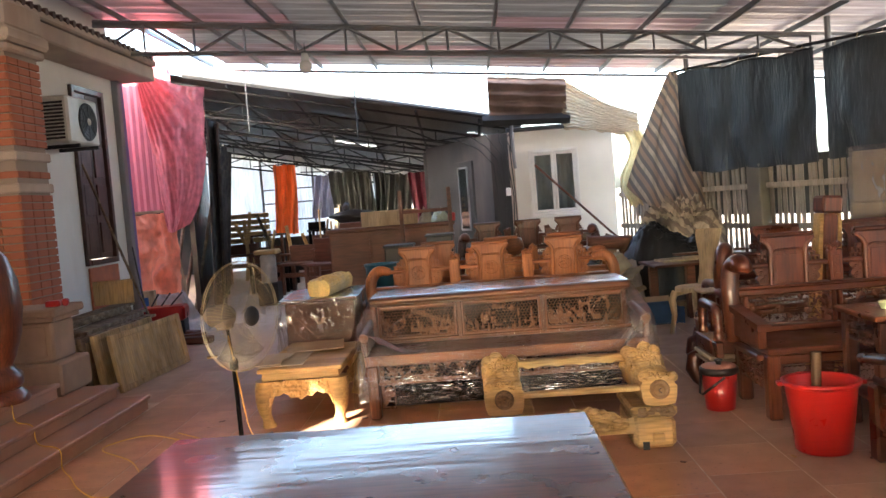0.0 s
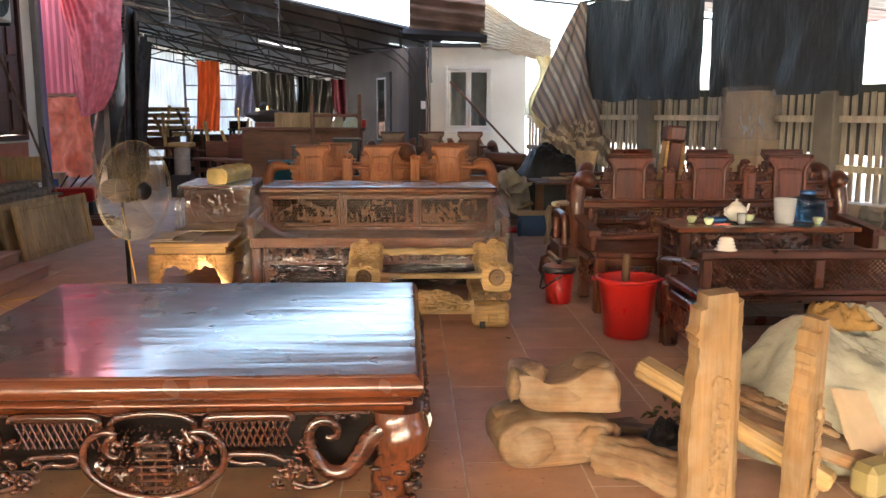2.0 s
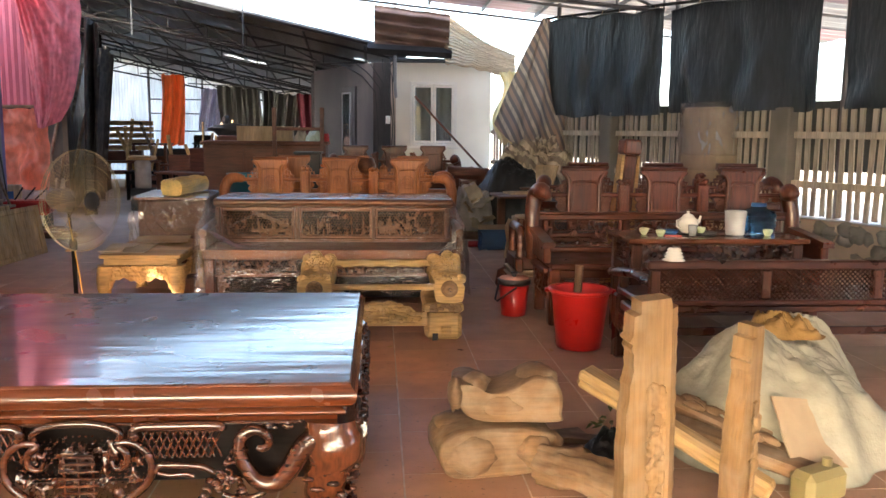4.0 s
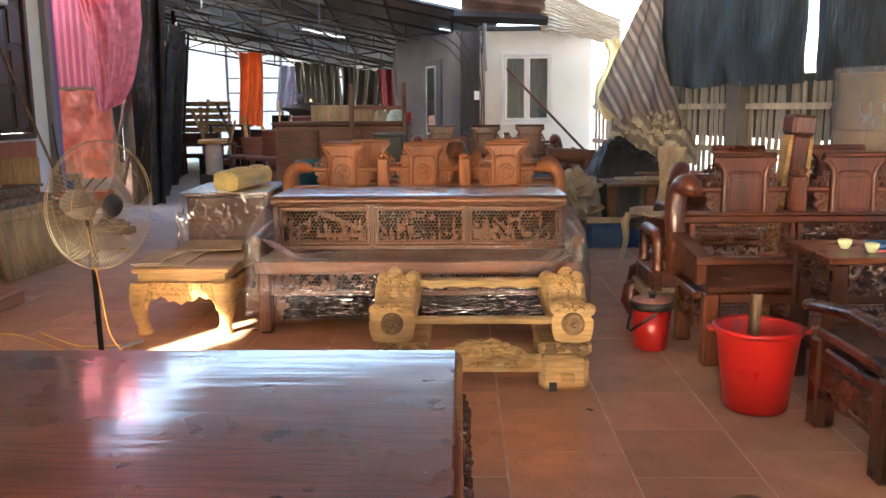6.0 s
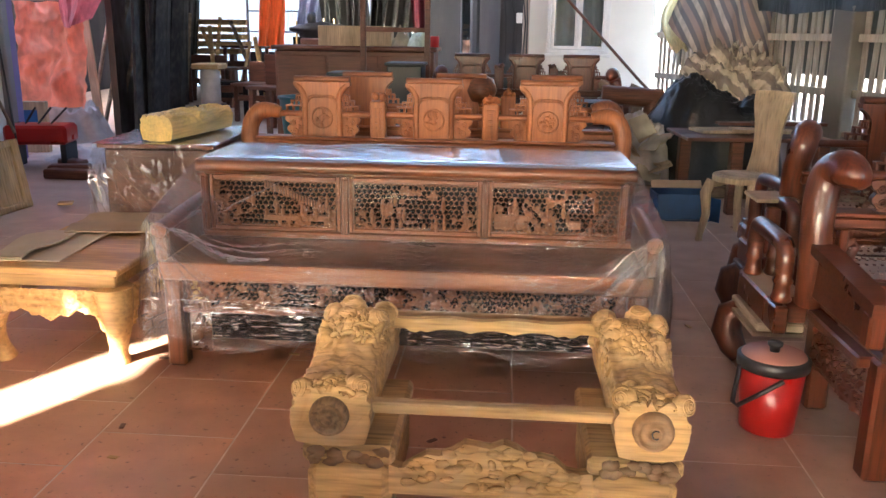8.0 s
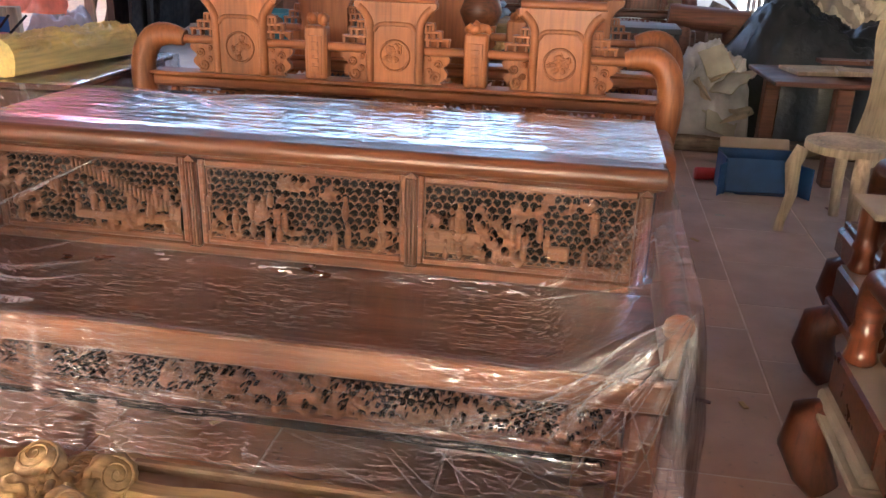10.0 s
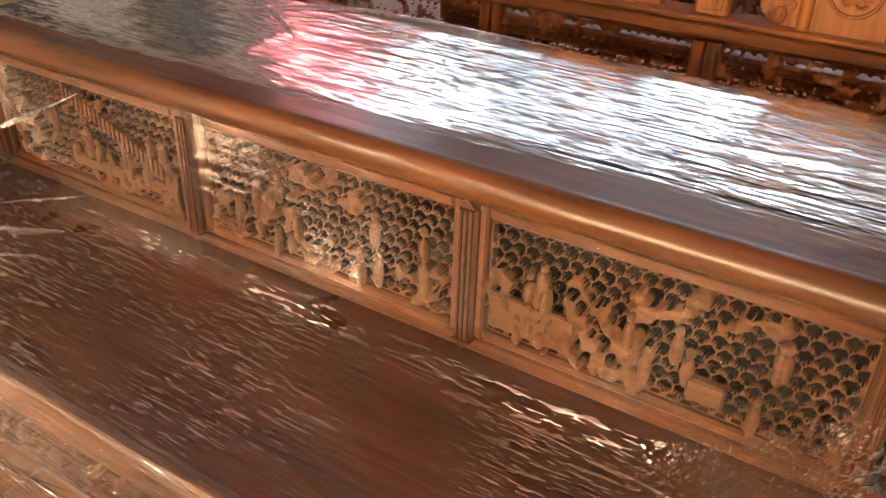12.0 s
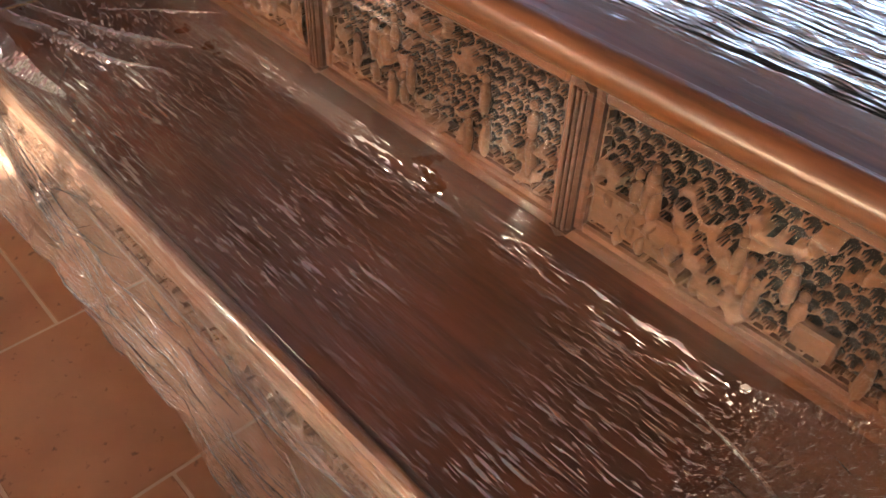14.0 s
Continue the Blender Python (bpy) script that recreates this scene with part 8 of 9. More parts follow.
for k in range(3):
    part("lever", G().tube([(-0.15 + 0.13 * k, 0, 0.45), (-0.05 + 0.16 * k, 0.05, 0.62)], 0.012, 6), M_STEELD, mach)
heap("plastic_scrap", M_GREYBAG, "grey crumpled plastic sheeting on the floor", "plastic", (-4.0, 11.9, 0), (0.5, 0.5, 0.14), 11, 0.6, 2, 50, 24, 0.4)
heap("plastic_scrap", M_GREYBAG, "grey plastic skirt under the orange sheet", "plastic", (-5.0, 13.4, 0), (0.55, 0.4, 0.62), 14, 0.5, 2, 60, 30, 0.3)
for k, (x, y, s) in enumerate(((-3.75, 10.9, 0.2), (-3.6, 10.6, 0.24), (-3.9, 11.25, 0.16))):
    solo("wood_offcut", G().box(-s, s, -0.08, 0.08, 0, 0.09, 0.015), M_FURN, "dark squared wooden offcut on the floor", "offcut", (x, y, 0), 15 - 20 * k, "dark offcuts")
solo("yellow_chip", G().box(-0.06, 0.06, -0.05, 0.05, 0, 0.02, 0.008), M_RAW, "small pale yellow wood chip on the floor", "chip", (-3.0, 9.4, 0), 20)
crate = thing("framed_crate", "pale wooden framed crate with a blue panel", "crate", (-5.0, 12.25, 0), 10)
part("border", G().box(-0.28, -0.18, -0.05, 0.05, 0, 0.6, 0.006).box(0.18, 0.28, -0.05, 0.05, 0, 0.6, 0.006).box(-0.179, 0.179, -0.05, 0.05, 0, 0.1, 0.006).box(-0.179, 0.179, -0.05, 0.05, 0.5, 0.6, 0.006), M_PALE, crate)
part("panel", G().box(-0.178, 0.178, -0.01, 0.01, 0.102, 0.498, 0.002), M_BLUEP, crate, "faded blue board")
solo("extension_cable", G().tube(eased([(-3.45, 5.9, 0.37), (-3.33, 5.82, 0.37), (-3.3, 5.8, 0.25), (-3.08, 5.62, 0.25), (-3.03, 5.58, 0.13), (-2.79, 5.4, 0.13), (-2.76, 5.36, 0.01), (-2.6, 5.15, 0.008), (-2.43, 4.9, 0.008), (-2.2, 4.7, 0.008), (-2.05, 4.9, 0.008), (-2.3, 5.4, 0.008), (-2.66, 5.75, 0.008), (-2.6, 5.98, 0.008), (-2.42, 6.06, 0.008), (-2.1, 5.85, 0.008), (-1.8, 5.6, 0.008)]), 0.0045, 6), M_CORD, "thin orange extension cable trailing down the steps", "cable")

# ---- hanging lamp and cables ----
lamp = thing("hanging_lamp", "white bulb lamp hanging under the truss", "lamp", (-1.9, 10.9, 3.4))
part("bulb", G().lathe([(0, 0), (0.05, 0.01), (0.085, 0.06), (0.09, 0.1), (0.07, 0.14), (0.05, 0.16)], 16), M_WHITE, lamp)
part("socket", G().lathe([(0.05, 0.16), (0.055, 0.2), (0.04, 0.26), (0, 0.27)], 14), M_WHITE, lamp)
part("wire", G().tube([(0, 0, 0.26), (0, 0.03, 0.4)], 0.006, 5), M_BLACK, lamp)
wires = thing("wall_cables", "tangle of dark cables down the room's corner", "cable", (0.8, 15.7, 0))
for k in range(5):
    x = -0.15 + 0.08 * k
    part("cable", G().tube([(x - 0.75 + 0.2 * k, -0.05, 2.74 + 0.03 * k), (x - 0.3 + 0.05 * k, -0.06, 2.5 + 0.04 * k), (x - 0.05, -0.06, 2.2 + 0.08 * k), (x + 0.05 * (k % 2), -0.04, 1.6), (x, -0.03, 0.9 - 0.1 * k)], 0.011, 5), M_BLACK, wires)
part("junction_box", G().box(0.0, 0.09, -0.08, -0.03, 1.6, 1.75, 0.01), M_WHITE, wires)
solo("conduit", G().tube([(0.98, 15.55, 4.0), (0.98, 15.55, 2.3), (1.0, 15.6, 2.1)], 0.03, 8), M_STEEL, "grey steel pipe dropping from the roof", "pipe")
solo("leaning_pole", G().tube([(1.36, 15.45, 2.12), (2.5, 14.5, 0.85), (2.75, 14.3, 0.6)], 0.022, 8), M_FURN, "long dark wooden pole leaning before the window", "pole")

# ---- back of the workshop ----
M_DESK = wood("reddish_plain_wood", (0.14, 0.05, 0.024), 0.5, "x", contrast=0.25)
desk = thing("sideboard", "large plain brown wooden sideboard", "sideboard", (-2.2, 13.0, 0))
part("body", G().box(0.04, 2.0, 0.04, 0.7, 0.08, 1.22, 0.012), M_DESK, desk)
part("top", G().box(0, 2.04, 0, 0.74, 1.222, 1.275, 0.012), M_DESK, desk)
part("plinth", G().box(0.08, 1.96, 0.08, 0.66, 0, 0.078, 0.004), M_FURN, desk)
for k in range(3):
    part("door", G().box(0.08 + 0.64 * k, 0.68 + 0.64 * k, 0.02, 0.039, 0.14, 1.16, 0.008), M_DESK, desk)
tray_ = thing("open_box", "long open pale wooden box on the sideboard", "box", (-1.64, 13.15, 1.277), 3)
for bx in ((0, 0.9, 0, 0.02, 0, 0.24), (0, 0.9, 0.38, 0.4, 0, 0.24), (0, 0.02, 0.021, 0.379, 0, 0.24), (0.88, 0.9, 0.021, 0.379, 0, 0.24)):
    part("side", G().box(*bx, 0.004), M_PALE, tray_)
part("bottom", G().box(0.021, 0.879, 0.021, 0.379, 0.0, 0.015, 0.002), M_PALE, tray_)
heap("plastic_bag", M_RAG, "white knotted plastic bag on the sideboard", "bag", (-0.62, 13.3, 1.277), (0.16, 0.14, 0.2), 3, 0.5, 3, 30, 16, 0.3)
heap("plastic_bag", cloth("green_white_bag", (0.5, 0.62, 0.5), 0.5, wrinkle=8), "pale green plastic bag on the sideboard", "bag", (-0.38, 13.2, 1.277), (0.18, 0.14, 0.2), 5, 0.5, 3, 30, 16, 0.3)
solo("red_tin", G().lathe([(0, 0), (0.06, 0), (0.06, 0.12), (0.05, 0.13), (0, 0.13)], 14), M_REDP, "small red tin on the sideboard", "tin", (-0.2, 13.1, 1.277))
frm = thing("stool_frame", "bare dark wooden frame standing on end", "frame", (-0.95, 12.2, 0))
for x in (0.0, 0.72):
    part("upright", G().box(x, x + 0.06, 0, 0.06, 0, 1.8, 0.008), M_FURN, frm)
part("crossbar", G().box(0.061, 0.719, 0.01, 0.05, 1.45, 1.5, 0.006), M_FURN, frm)
part("crossbar", G().box(0.061, 0.719, 0.01, 0.05, 0.7, 0.75, 0.006), M_FURN, frm)
for x, y, w, z in ((-1.12, 11.2, 0.42, 1.02), (-0.55, 11.35, 0.4, 1.12)):
    spk = thing("black_cabinet", "square black cabinet with a flat lid", "cabinet", (x, y, 0), 0, "black cabinets")
    part("body", G().box(0.02, w - 0.02, 0, 0.4, 0, z, 0.012), M_BLACK, spk)
    part("lid", G().box(0, w, -0.03, 0.43, z, z + 0.03, 0.008), M_BLACK, spk)
solo("blue_bin", G().lathe([(0, 0.0), (0.15, 0.0), (0.19, 0.4), (0.205, 0.41), (0.205, 0.43), (0.18, 0.43), (0.14, 0.02), (0, 0.02)], 24), M_TEAL, "open teal-blue plastic bin", "bin", (-0.98, 9.6, 0.5))
solo("bin_stool", G().box(-0.25, 0.25, -0.25, 0.25, 0.45, 0.5, 0.01).box(-0.22, -0.16, -0.22, -0.16, 0, 0.45, 0.004).box(0.16, 0.22, -0.22, -0.16, 0, 0.45, 0.004).box(-0.22, -0.16, 0.16, 0.22, 0, 0.45, 0.004).box(0.16, 0.22, 0.16, 0.22, 0, 0.45, 0.004), M_FURN, "dark low stool under the bin", "stool", (-0.98, 9.6, 0))
scroll_sofa("dark red scroll-back sofa further back", (-0.05, 11.9, 0.06), 0, 1.9, M_RED, M_REDX, M_RED, 0.6, "horn", group="carved sofas")
low_table("carved_table", "raw yellow carved table among the sofas", 0.75, 0.6, 0.8, M_RAW, M_RAWZ, (0.0, 10.9, 0), 0, 0.16, 130)
cl = G()
for k in range(26):
    a, r = rnd(0, 6.28), rnd(0.02, 0.15)
    cl.blob((r * math.cos(a), r * math.sin(a) * 0.7, 0.03 + rnd(0, 0.09)), (0.035, 0.035, 0.025), k, 0.5, 8, 6)
solo("glass_ornament", cl, plain("pale_blue_glaze", (0.35, 0.5, 0.65), 0.12, vary=0.3, coat=0.6), "silver-blue beaded glass ornament on the carved table", "ornament", (0.3, 11.15, 0.8))
sp_ = G().lathe([(0.02, 0.0), (0.09, 0.03), (0.115, 0.1), (0.09, 0.18), (0, 0.215)], 16)
solo("wooden_ball", sp_, M_BROWN, "turned dark wooden ball on a sofa rail", "ball", (0.52, 8.62, 0.97))
shelf = thing("black_shelf", "low black open shelf cabinet", "shelf", (1.2, 10.4, 0))
part("top", G().box(0, 0.48, 0, 0.45, 0.82, 0.86, 0.006), M_BLACK, shelf)
part("side", G().box(0.01, 0.04, 0.02, 0.43, 0, 0.819, 0.004), M_BLACK, shelf)
part("side", G().box(0.44, 0.47, 0.02, 0.43, 0, 0.819, 0.004), M_BLACK, shelf)
for z in (0.08, 0.45, 0.65):
    part("board", G().box(0.041, 0.439, 0.02, 0.43, z, z + 0.025, 0.003), M_BLACK, shelf)
def root(name, at, turn, seed, s=1.0):
    """A gnarled root of tapering limbs."""
    random.seed(seed)
    g = G()
    for k in range(7):
        a = rnd(-0.5, 0.5) + (math.pi if k % 2 else 0)
        p = [(0, 0, 0.12)]
        for i in range(5):
            q = p[-1]
            p.append((q[0] + 0.13 * s * math.cos(a) + rnd(-0.03, 0.03), q[1] + 0.06 * math.sin(a) + rnd(-0.04, 0.04), max(0.04, q[2] + rnd(-0.05, 0.09))))
        g.tube(p, [0.075, 0.065, 0.05, 0.045, 0.035, 0.02], 8)
    random.seed(1000 + seed)
    return solo(name, g, M_GREYW, "gnarled brown tree root stored among the furniture", "root", at, turn, "roots")
root("tree_root", (1.5, 12.6, 0.7), 20, 5, 0.75)
solo("stump_stand", G().box(-0.5, 0.6, -0.3, 0.3, 0, 0.7, 0.03), M_FURN, "dark crate under the roots", "crate", (1.5, 12.6, 0))
solo("log_stump", G().tube([(-0.12, 0, 0.0), (0, 0.02, 0.45), (0.16, 0.02, 0.85)], [0.15, 0.14, 0.12], 12), M_GREYW, "short thick log standing at a slant", "log", (2.15, 13.1, 0))
solo("rough_carving", G().tube([(0, 0, 0), (0.02, 0, 0.9)], [0.12, 0.06], 8).tube([(0.4, 0, 0), (0.42, 0, 0.85)], [0.08, 0.1], 8).tube([(-0.1, 0, 0.88), (0.5, 0, 0.84)], [0.09, 0.1], 8), M_FURN, "rough-carved dark wooden frame", "frame", (1.75, 11.3, 0))

# heaps in the right corner
heap("covered_mound", M_BTARP, "big heap under a black-green tarp", "tarp", (2.7, 11.1, 0), (0.72, 0.6, 1.0), 21, 0.25, 1.7, 100, 56, 0.14, 5)
heap("paper_mound", M_GREYBAG, "pile of torn grey paper sacks", "sacks", (2.0, 10.85, 0), (0.34, 0.3, 0.74), 25, 0.4, 1.8, 80, 44, 0.2, 3.5)
for k in range(11):
    ob = slab("cardboard_sheet", rnd(0.14, 0.3), rnd(0.1, 0.22), 0.01, M_RAG if k % 3 == 1 else M_CARDG, "torn dusty cardboard in a pile", "cardboard", (0, 0, 0), 0, 0.04, k, "torn cardboard")
    ob.matrix_world = pose(2.0 + rnd(-0.2, 0.22), 10.6 + rnd(-0.12, 0.15), 0.14 + 0.05 * k, rnd(10, 60), rnd(-35, 35), rnd(-60, 60))
solo("kerb_beam", G().box(1.2, 4.2, 10.5, 10.62, 0, 0.1, 0.01), M_GREYW, "long grey timber lying on the floor", "beam")
cr = thing("blue_carton", "blue printed carton with worn corners", "carton", (2.15, 9.55, 0), 4)
M_CRTB = plain("worn_blue_print", (0.016, 0.07, 0.19), 0.5, vary=0.4, scale=5, stain=(0.1, 0.08, 0.06))
cx_ = G().box(-0.22, 0.22, -0.1, 0.15, 0, 0.012, 0.002).box(-0.22, 0.22, 0.138, 0.15, 0.013, 0.23, 0.002).box(-0.22, -0.208, -0.1, 0.137, 0.013, 0.22, 0.002).box(0.208, 0.22, -0.1, 0.137, 0.013, 0.21, 0.002)
part("box", cx_, M_CRTB, cr)
for sx_ in (-1, 1):
    part("flap", G().box(0, 0.1, -0.004, 0.004, 0.01, 0.2, 0.002), M_CRTB, cr, "bent side flap").matrix_basis = pose(0.215 * sx_, -0.102, 0, 0, 0, -90 + 32 * sx_)
part("front_panel", G().box(-0.2, 0.2, -0.006, 0.006, 0, 0.2, 0.002), M_CRTB, cr, "pushed-in blue front").matrix_basis = pose(0, -0.085, 0.014, -14, 0, 0)
part("brown_flap", G().box(-0.21, 0.21, -0.005, 0.005, 0, 0.07, 0.002), M_CARDG, cr, "open brown lid flap").matrix_basis = pose(0, 0.155, 0.23, -35, 0, 0)

part("print", G().lathe([(0, 0.004), (0.035, 0.004), (0.035, 0)], 16, m=pose(0.02, -0.046, 0.17, 76, 0, 0)), M_CORD, cr, "round orange mark")
rb = thing("red_bottle", "red plastic bottle lying on the floor", "bottle", (1.8, 9.72, 0.042), 8)
part("body", G().lathe([(0, 0), (0.034, 0.0), (0.04, 0.01), (0.04, 0.17), (0.03, 0.2), (0.016, 0.22), (0.016, 0.24), (0, 0.24)], 18, m=pose(0, 0, 0, 0, 90, 0)), M_REDP, rb)
part("cap", G().lathe([(0.018, 0.241), (0.018, 0.262), (0, 0.262)], 14, m=pose(0, 0, 0, 0, 90, 0)), M_REDP, rb)
for k, (x, y, w_) in enumerate(((1.87, 8.97, 0.05), (1.98, 9.42, 0.07), (2.02, 9.98, 0.09), (1.92, 9.4, 0.04), (1.98, 10.2, 0.06), (1.7, 9.3, 0.03))):
    ps = G().sheet(6, 5, lambda u, v, w_=w_, k=k: ((u - 0.5) * w_, (v - 0.5) * w_ * 0.7, 0.004 + 0.25 * w_ * abs(noise.noise((u * 3 + k, v * 3, k)))))
    solo("paper_scrap", ps, M_RAG, "crumpled scrap of white paper on the floor", "paper", (x, y, 0), 40 * k, "paper scraps")
rt = thing("work_table", "dark rough work table with loose boards", "table", (2.2, 9.6, 0), 3)
part("top", G().box(0, 1.2, 0.1, 0.85, 0.62, 0.65, 0.006), M_FURN, rt)
for x, y in ((0.38, 0.12), (1.08, 0.12), (0.1, 0.7), (1.08, 0.7)):
    part("leg", G().box(x, x + 0.1, y, y + 0.1, 0, 0.619, 0.01), M_FURN, rt)
for k, (x, y, w, d, r) in enumerate(((2.55, 10.15, 0.42, 0.3, 12), (2.85, 9.95, 0.5, 0.2, -8), (2.9, 10.25, 0.7, 0.12, 3), (3.1, 10.05, 0.6, 0.1, -3))):
    slab("offcut_board", w, d, 0.025, M_PALE if k < 2 else M_FURN, "pale loose board on the work table", "board", (x, y, 0.655 + 0.027 * k), r, 0.0, k, "boards on the table")

chair = thing("raw_chair", "unfinished pale wooden dining chair with a tall back", "chair", (2.46, 8.86, 0), 46)
seat = G().prism([(0.24 * math.cos(a) * (1.0 if math.cos(a) > 0 else 1.05), 0.22 * math.sin(a)) for a in [2 * math.pi * k / 20 for k in range(20)]], -0.02, 0.02, pose(-0.02, 0, 0.47, -90, 0, 0))
part("seat", seat, M_PALE, chair)
for s in (-1, 1):
    part("front_leg", G().tube([(-0.2, s * 0.16, 0.45), (-0.235, s * 0.18, 0.36), (-0.22, s * 0.17, 0.2), (-0.25, s * 0.19, 0.03), (-0.25, s * 0.19, 0.0)], [0.042, 0.046, 0.034, 0.027, 0.03], 10, 0.85), M_PALE, chair)
    part("back_leg", G().tube([(0.19, s * 0.15, 0.47), (0.2, s * 0.16, 0.25), (0.25, s * 0.17, 0.0)], [0.034, 0.03, 0.028], 10), M_PALE, chair)
def chair_back(side):
    """A broad bent board, waisted in the middle, flaring at the top."""
    def fn(u, v):
        w = 0.13 - 0.035 * math.sin(math.pi * min(1, v * 1.15)) + 0.02 * v * v
        return (0.2 + 0.1 * v * v + 0.015 * math.sin(v * 5) + (0.028 if side else 0), (u - 0.5) * 2 * w, 0.44 + 0.64 * v - 0.015 * abs(u - 0.5) * v)
    return fn


g = G().sheet(6, 18, chair_back(0)).sheet(6, 18, lambda u, v: chair_back(1)(1 - u, v))
for u_ in (0, 1):
    g.sheet(1, 18, lambda a_, v, u_=u_: [(chair_back(0)(u_, v)[i] * (1 - a_) + chair_back(1)(u_, v)[i] * a_) for i in (0, 1, 2)])
g.sheet(6, 1, lambda u, a_: [(chair_back(0)(u, 1)[i] * (1 - a_) + chair_back(1)(u, 1)[i] * a_) for i in (0, 1, 2)])
part("backrest", g, M_PALE, chair, "broad bent back board")
part("seat_groove", G().tube([(-0.02 + 0.19 * math.cos(k * math.pi / 12), 0.17 * math.sin(k * math.pi / 12), 0.491) for k in range(25)], 0.006, 5), M_PALE, chair, "raised ring on the seat")
part("seat_rail", G().box(-0.2, 0.18, -0.16, -0.13, 0.4, 0.448, 0.006).box(-0.2, 0.18, 0.13, 0.16, 0.4, 0.448, 0.006), M_PALE, chair)

# standing slab and wrapped carton by the fence
slb = thing("log_slab", "thick upright log slab with pale sapwood sides", "log", (2.8, 6.55, 0), 8)
slb.matrix_world = pose(2.79, 6.55, 0, 0, 4.5, 8)
part("core", G().box(-0.06, 0.06, -0.06, 0.06, 0.0, 1.27, 0.015).box(-0.085, 0.085, -0.08, 0.08, 1.271, 1.41, 0.02), M_RED, slb)
part("sapwood", G().add([(0.061, -0.05, 0), (0.13, -0.05, 0), (0.13, 0.05, 0), (0.061, 0.05, 0), (0.061, -0.05, 1.27), (0.085, -0.05, 1.27), (0.085, 0.05, 1.27), (0.061, 0.05, 1.27)], [(0, 3, 2, 1), (4, 5, 6, 7), (0, 1, 5, 4), (1, 2, 6, 5), (2, 3, 7, 6), (3, 0, 4, 7)]), M_RAW, slb, "pale sapwood edge")
part("sapwood", G().add([(-0.13, -0.05, 0), (-0.061, -0.05, 0), (-0.061, 0.05, 0), (-0.13, 0.05, 0), (-0.085, -0.05, 1.27), (-0.061, -0.05, 1.27), (-0.061, 0.05, 1.27), (-0.085, 0.05, 1.27)], [(0, 3, 2, 1), (4, 5, 6, 7), (0, 1, 5, 4), (1, 2, 6, 5), (2, 3, 7, 6), (3, 0, 4, 7)]), M_RAW, slb, "pale sapwood edge")
bxs = thing("wrapped_cartons", "stack of brown cartons wrapped in milky plastic", "cartons", (4.62, 10.0, 0), -66)
part("carton", G().box(0, 0.62, 0, 0.4, 0, 1.2, 0.012), M_CARD, bxs)
part("carton", G().box(0.02, 0.6, 0.01, 0.39, 1.202, 1.8, 0.012), M_CARDG, bxs)
def bagfn(u, v):
    a = 2 * math.pi * u
    k = 1 + 0.1 * noise.noise((math.cos(a) * 3, math.sin(a) * 3, v * 6))
    sq = 1 / max(abs(math.cos(a)), abs(math.sin(a)))
    return (0.31 + 0.35 * k * math.cos(a) * min(sq, 1.3) * (1 if v < 0.92 else (1 - v) / 0.08), 0.2 + 0.25 * k * math.sin(a) * min(sq, 1.3) * (1 if v < 0.92 else (1 - v) / 0.08), 1.0 + 0.86 * min(1, v / 0.92))
part("plastic_cover", G().sheet(40, 26, bagfn), M_BAG, bxs, "milky crumpled plastic")

# ---- far hangings and stacked furniture ----
def far_sheet(name, x0, x1, z0, z1, y, mat, label, seed, group=""):
    def fn(u, v):
        return (x0 + (x1 - x0) * u + 0.05 * math.sin(v * 3 + seed), y + 0.09 * math.sin(u * 17 + seed + 2 * v) + 0.1 * noise.noise((u * 4, v * 3, seed)), z1 + (z0 - z1) * v + 0.05 * noise.noise((u * 5, seed, v)))
    return solo(name, G().sheet(36, 20, fn), mat, label, "sheet", (0, 0, 0), 0, group)


far_sheet("orange_curtain", -5.4, -4.75, 1.0, 2.95, 23.3, cloth("vivid_orange_cloth", (0.95, 0.17, 0.04), 0.6, trans=0.55, wrinkle=4), "bright orange cloth hung in the open back", 1)
M_GREYSHEET = cloth("grey_green_sheet", (0.045, 0.047, 0.042), 0.4, trans=0.03, wrinkle=4)
M_BLUESHEET = cloth("pale_blue_cloth", (0.35, 0.38, 0.55), 0.7, trans=0.4)
M_MAROON = cloth("maroon_cloth", (0.12, 0.014, 0.03), 0.7)
far_sheet("hung_cloth", -3.95, -3.4, 1.4, 2.5, 21.6, M_BLUESHEET, "pale blue cloth hung on a line at the back", 2)
for k, (a, b) in enumerate(((-3.4, -2.75), (-2.8, -2.35), (-2.35, -2.0), (-2.02, -1.35))):
    far_sheet("hung_sheet", a, b, 0.9, 2.55 - 0.06 * k, 21.3 - 0.1 * k, M_GREYSHEET if k != 2 else M_BTARP, "grey-green plastic sheet hung at the back", 5 + k, "hung sheets")
far_sheet("hung_cloth", -1.35, -0.75, 0.8, 2.35, 20.6, M_MAROON, "maroon cloth hung at the back", 12)
solo("curtain_line", bar(G(), (-5.9, 23.3, 2.97), (-4.4, 23.3, 2.97), 0.02), M_STEELD, "thin rail carrying the orange cloth", "rail", kind="structure")
solo("sheet_line", bar(G(), (-4.2, 21.4, 2.62), (-0.7, 20.8, 2.42), 0.02), M_STEELD, "thin line carrying the hung sheets", "line", kind="structure")
# near-black tone carries the dimness of the back workshop
M_DIMB = wood("dim_board", (0.018, 0.016, 0.015), 0.85, "z", dust=0.1)
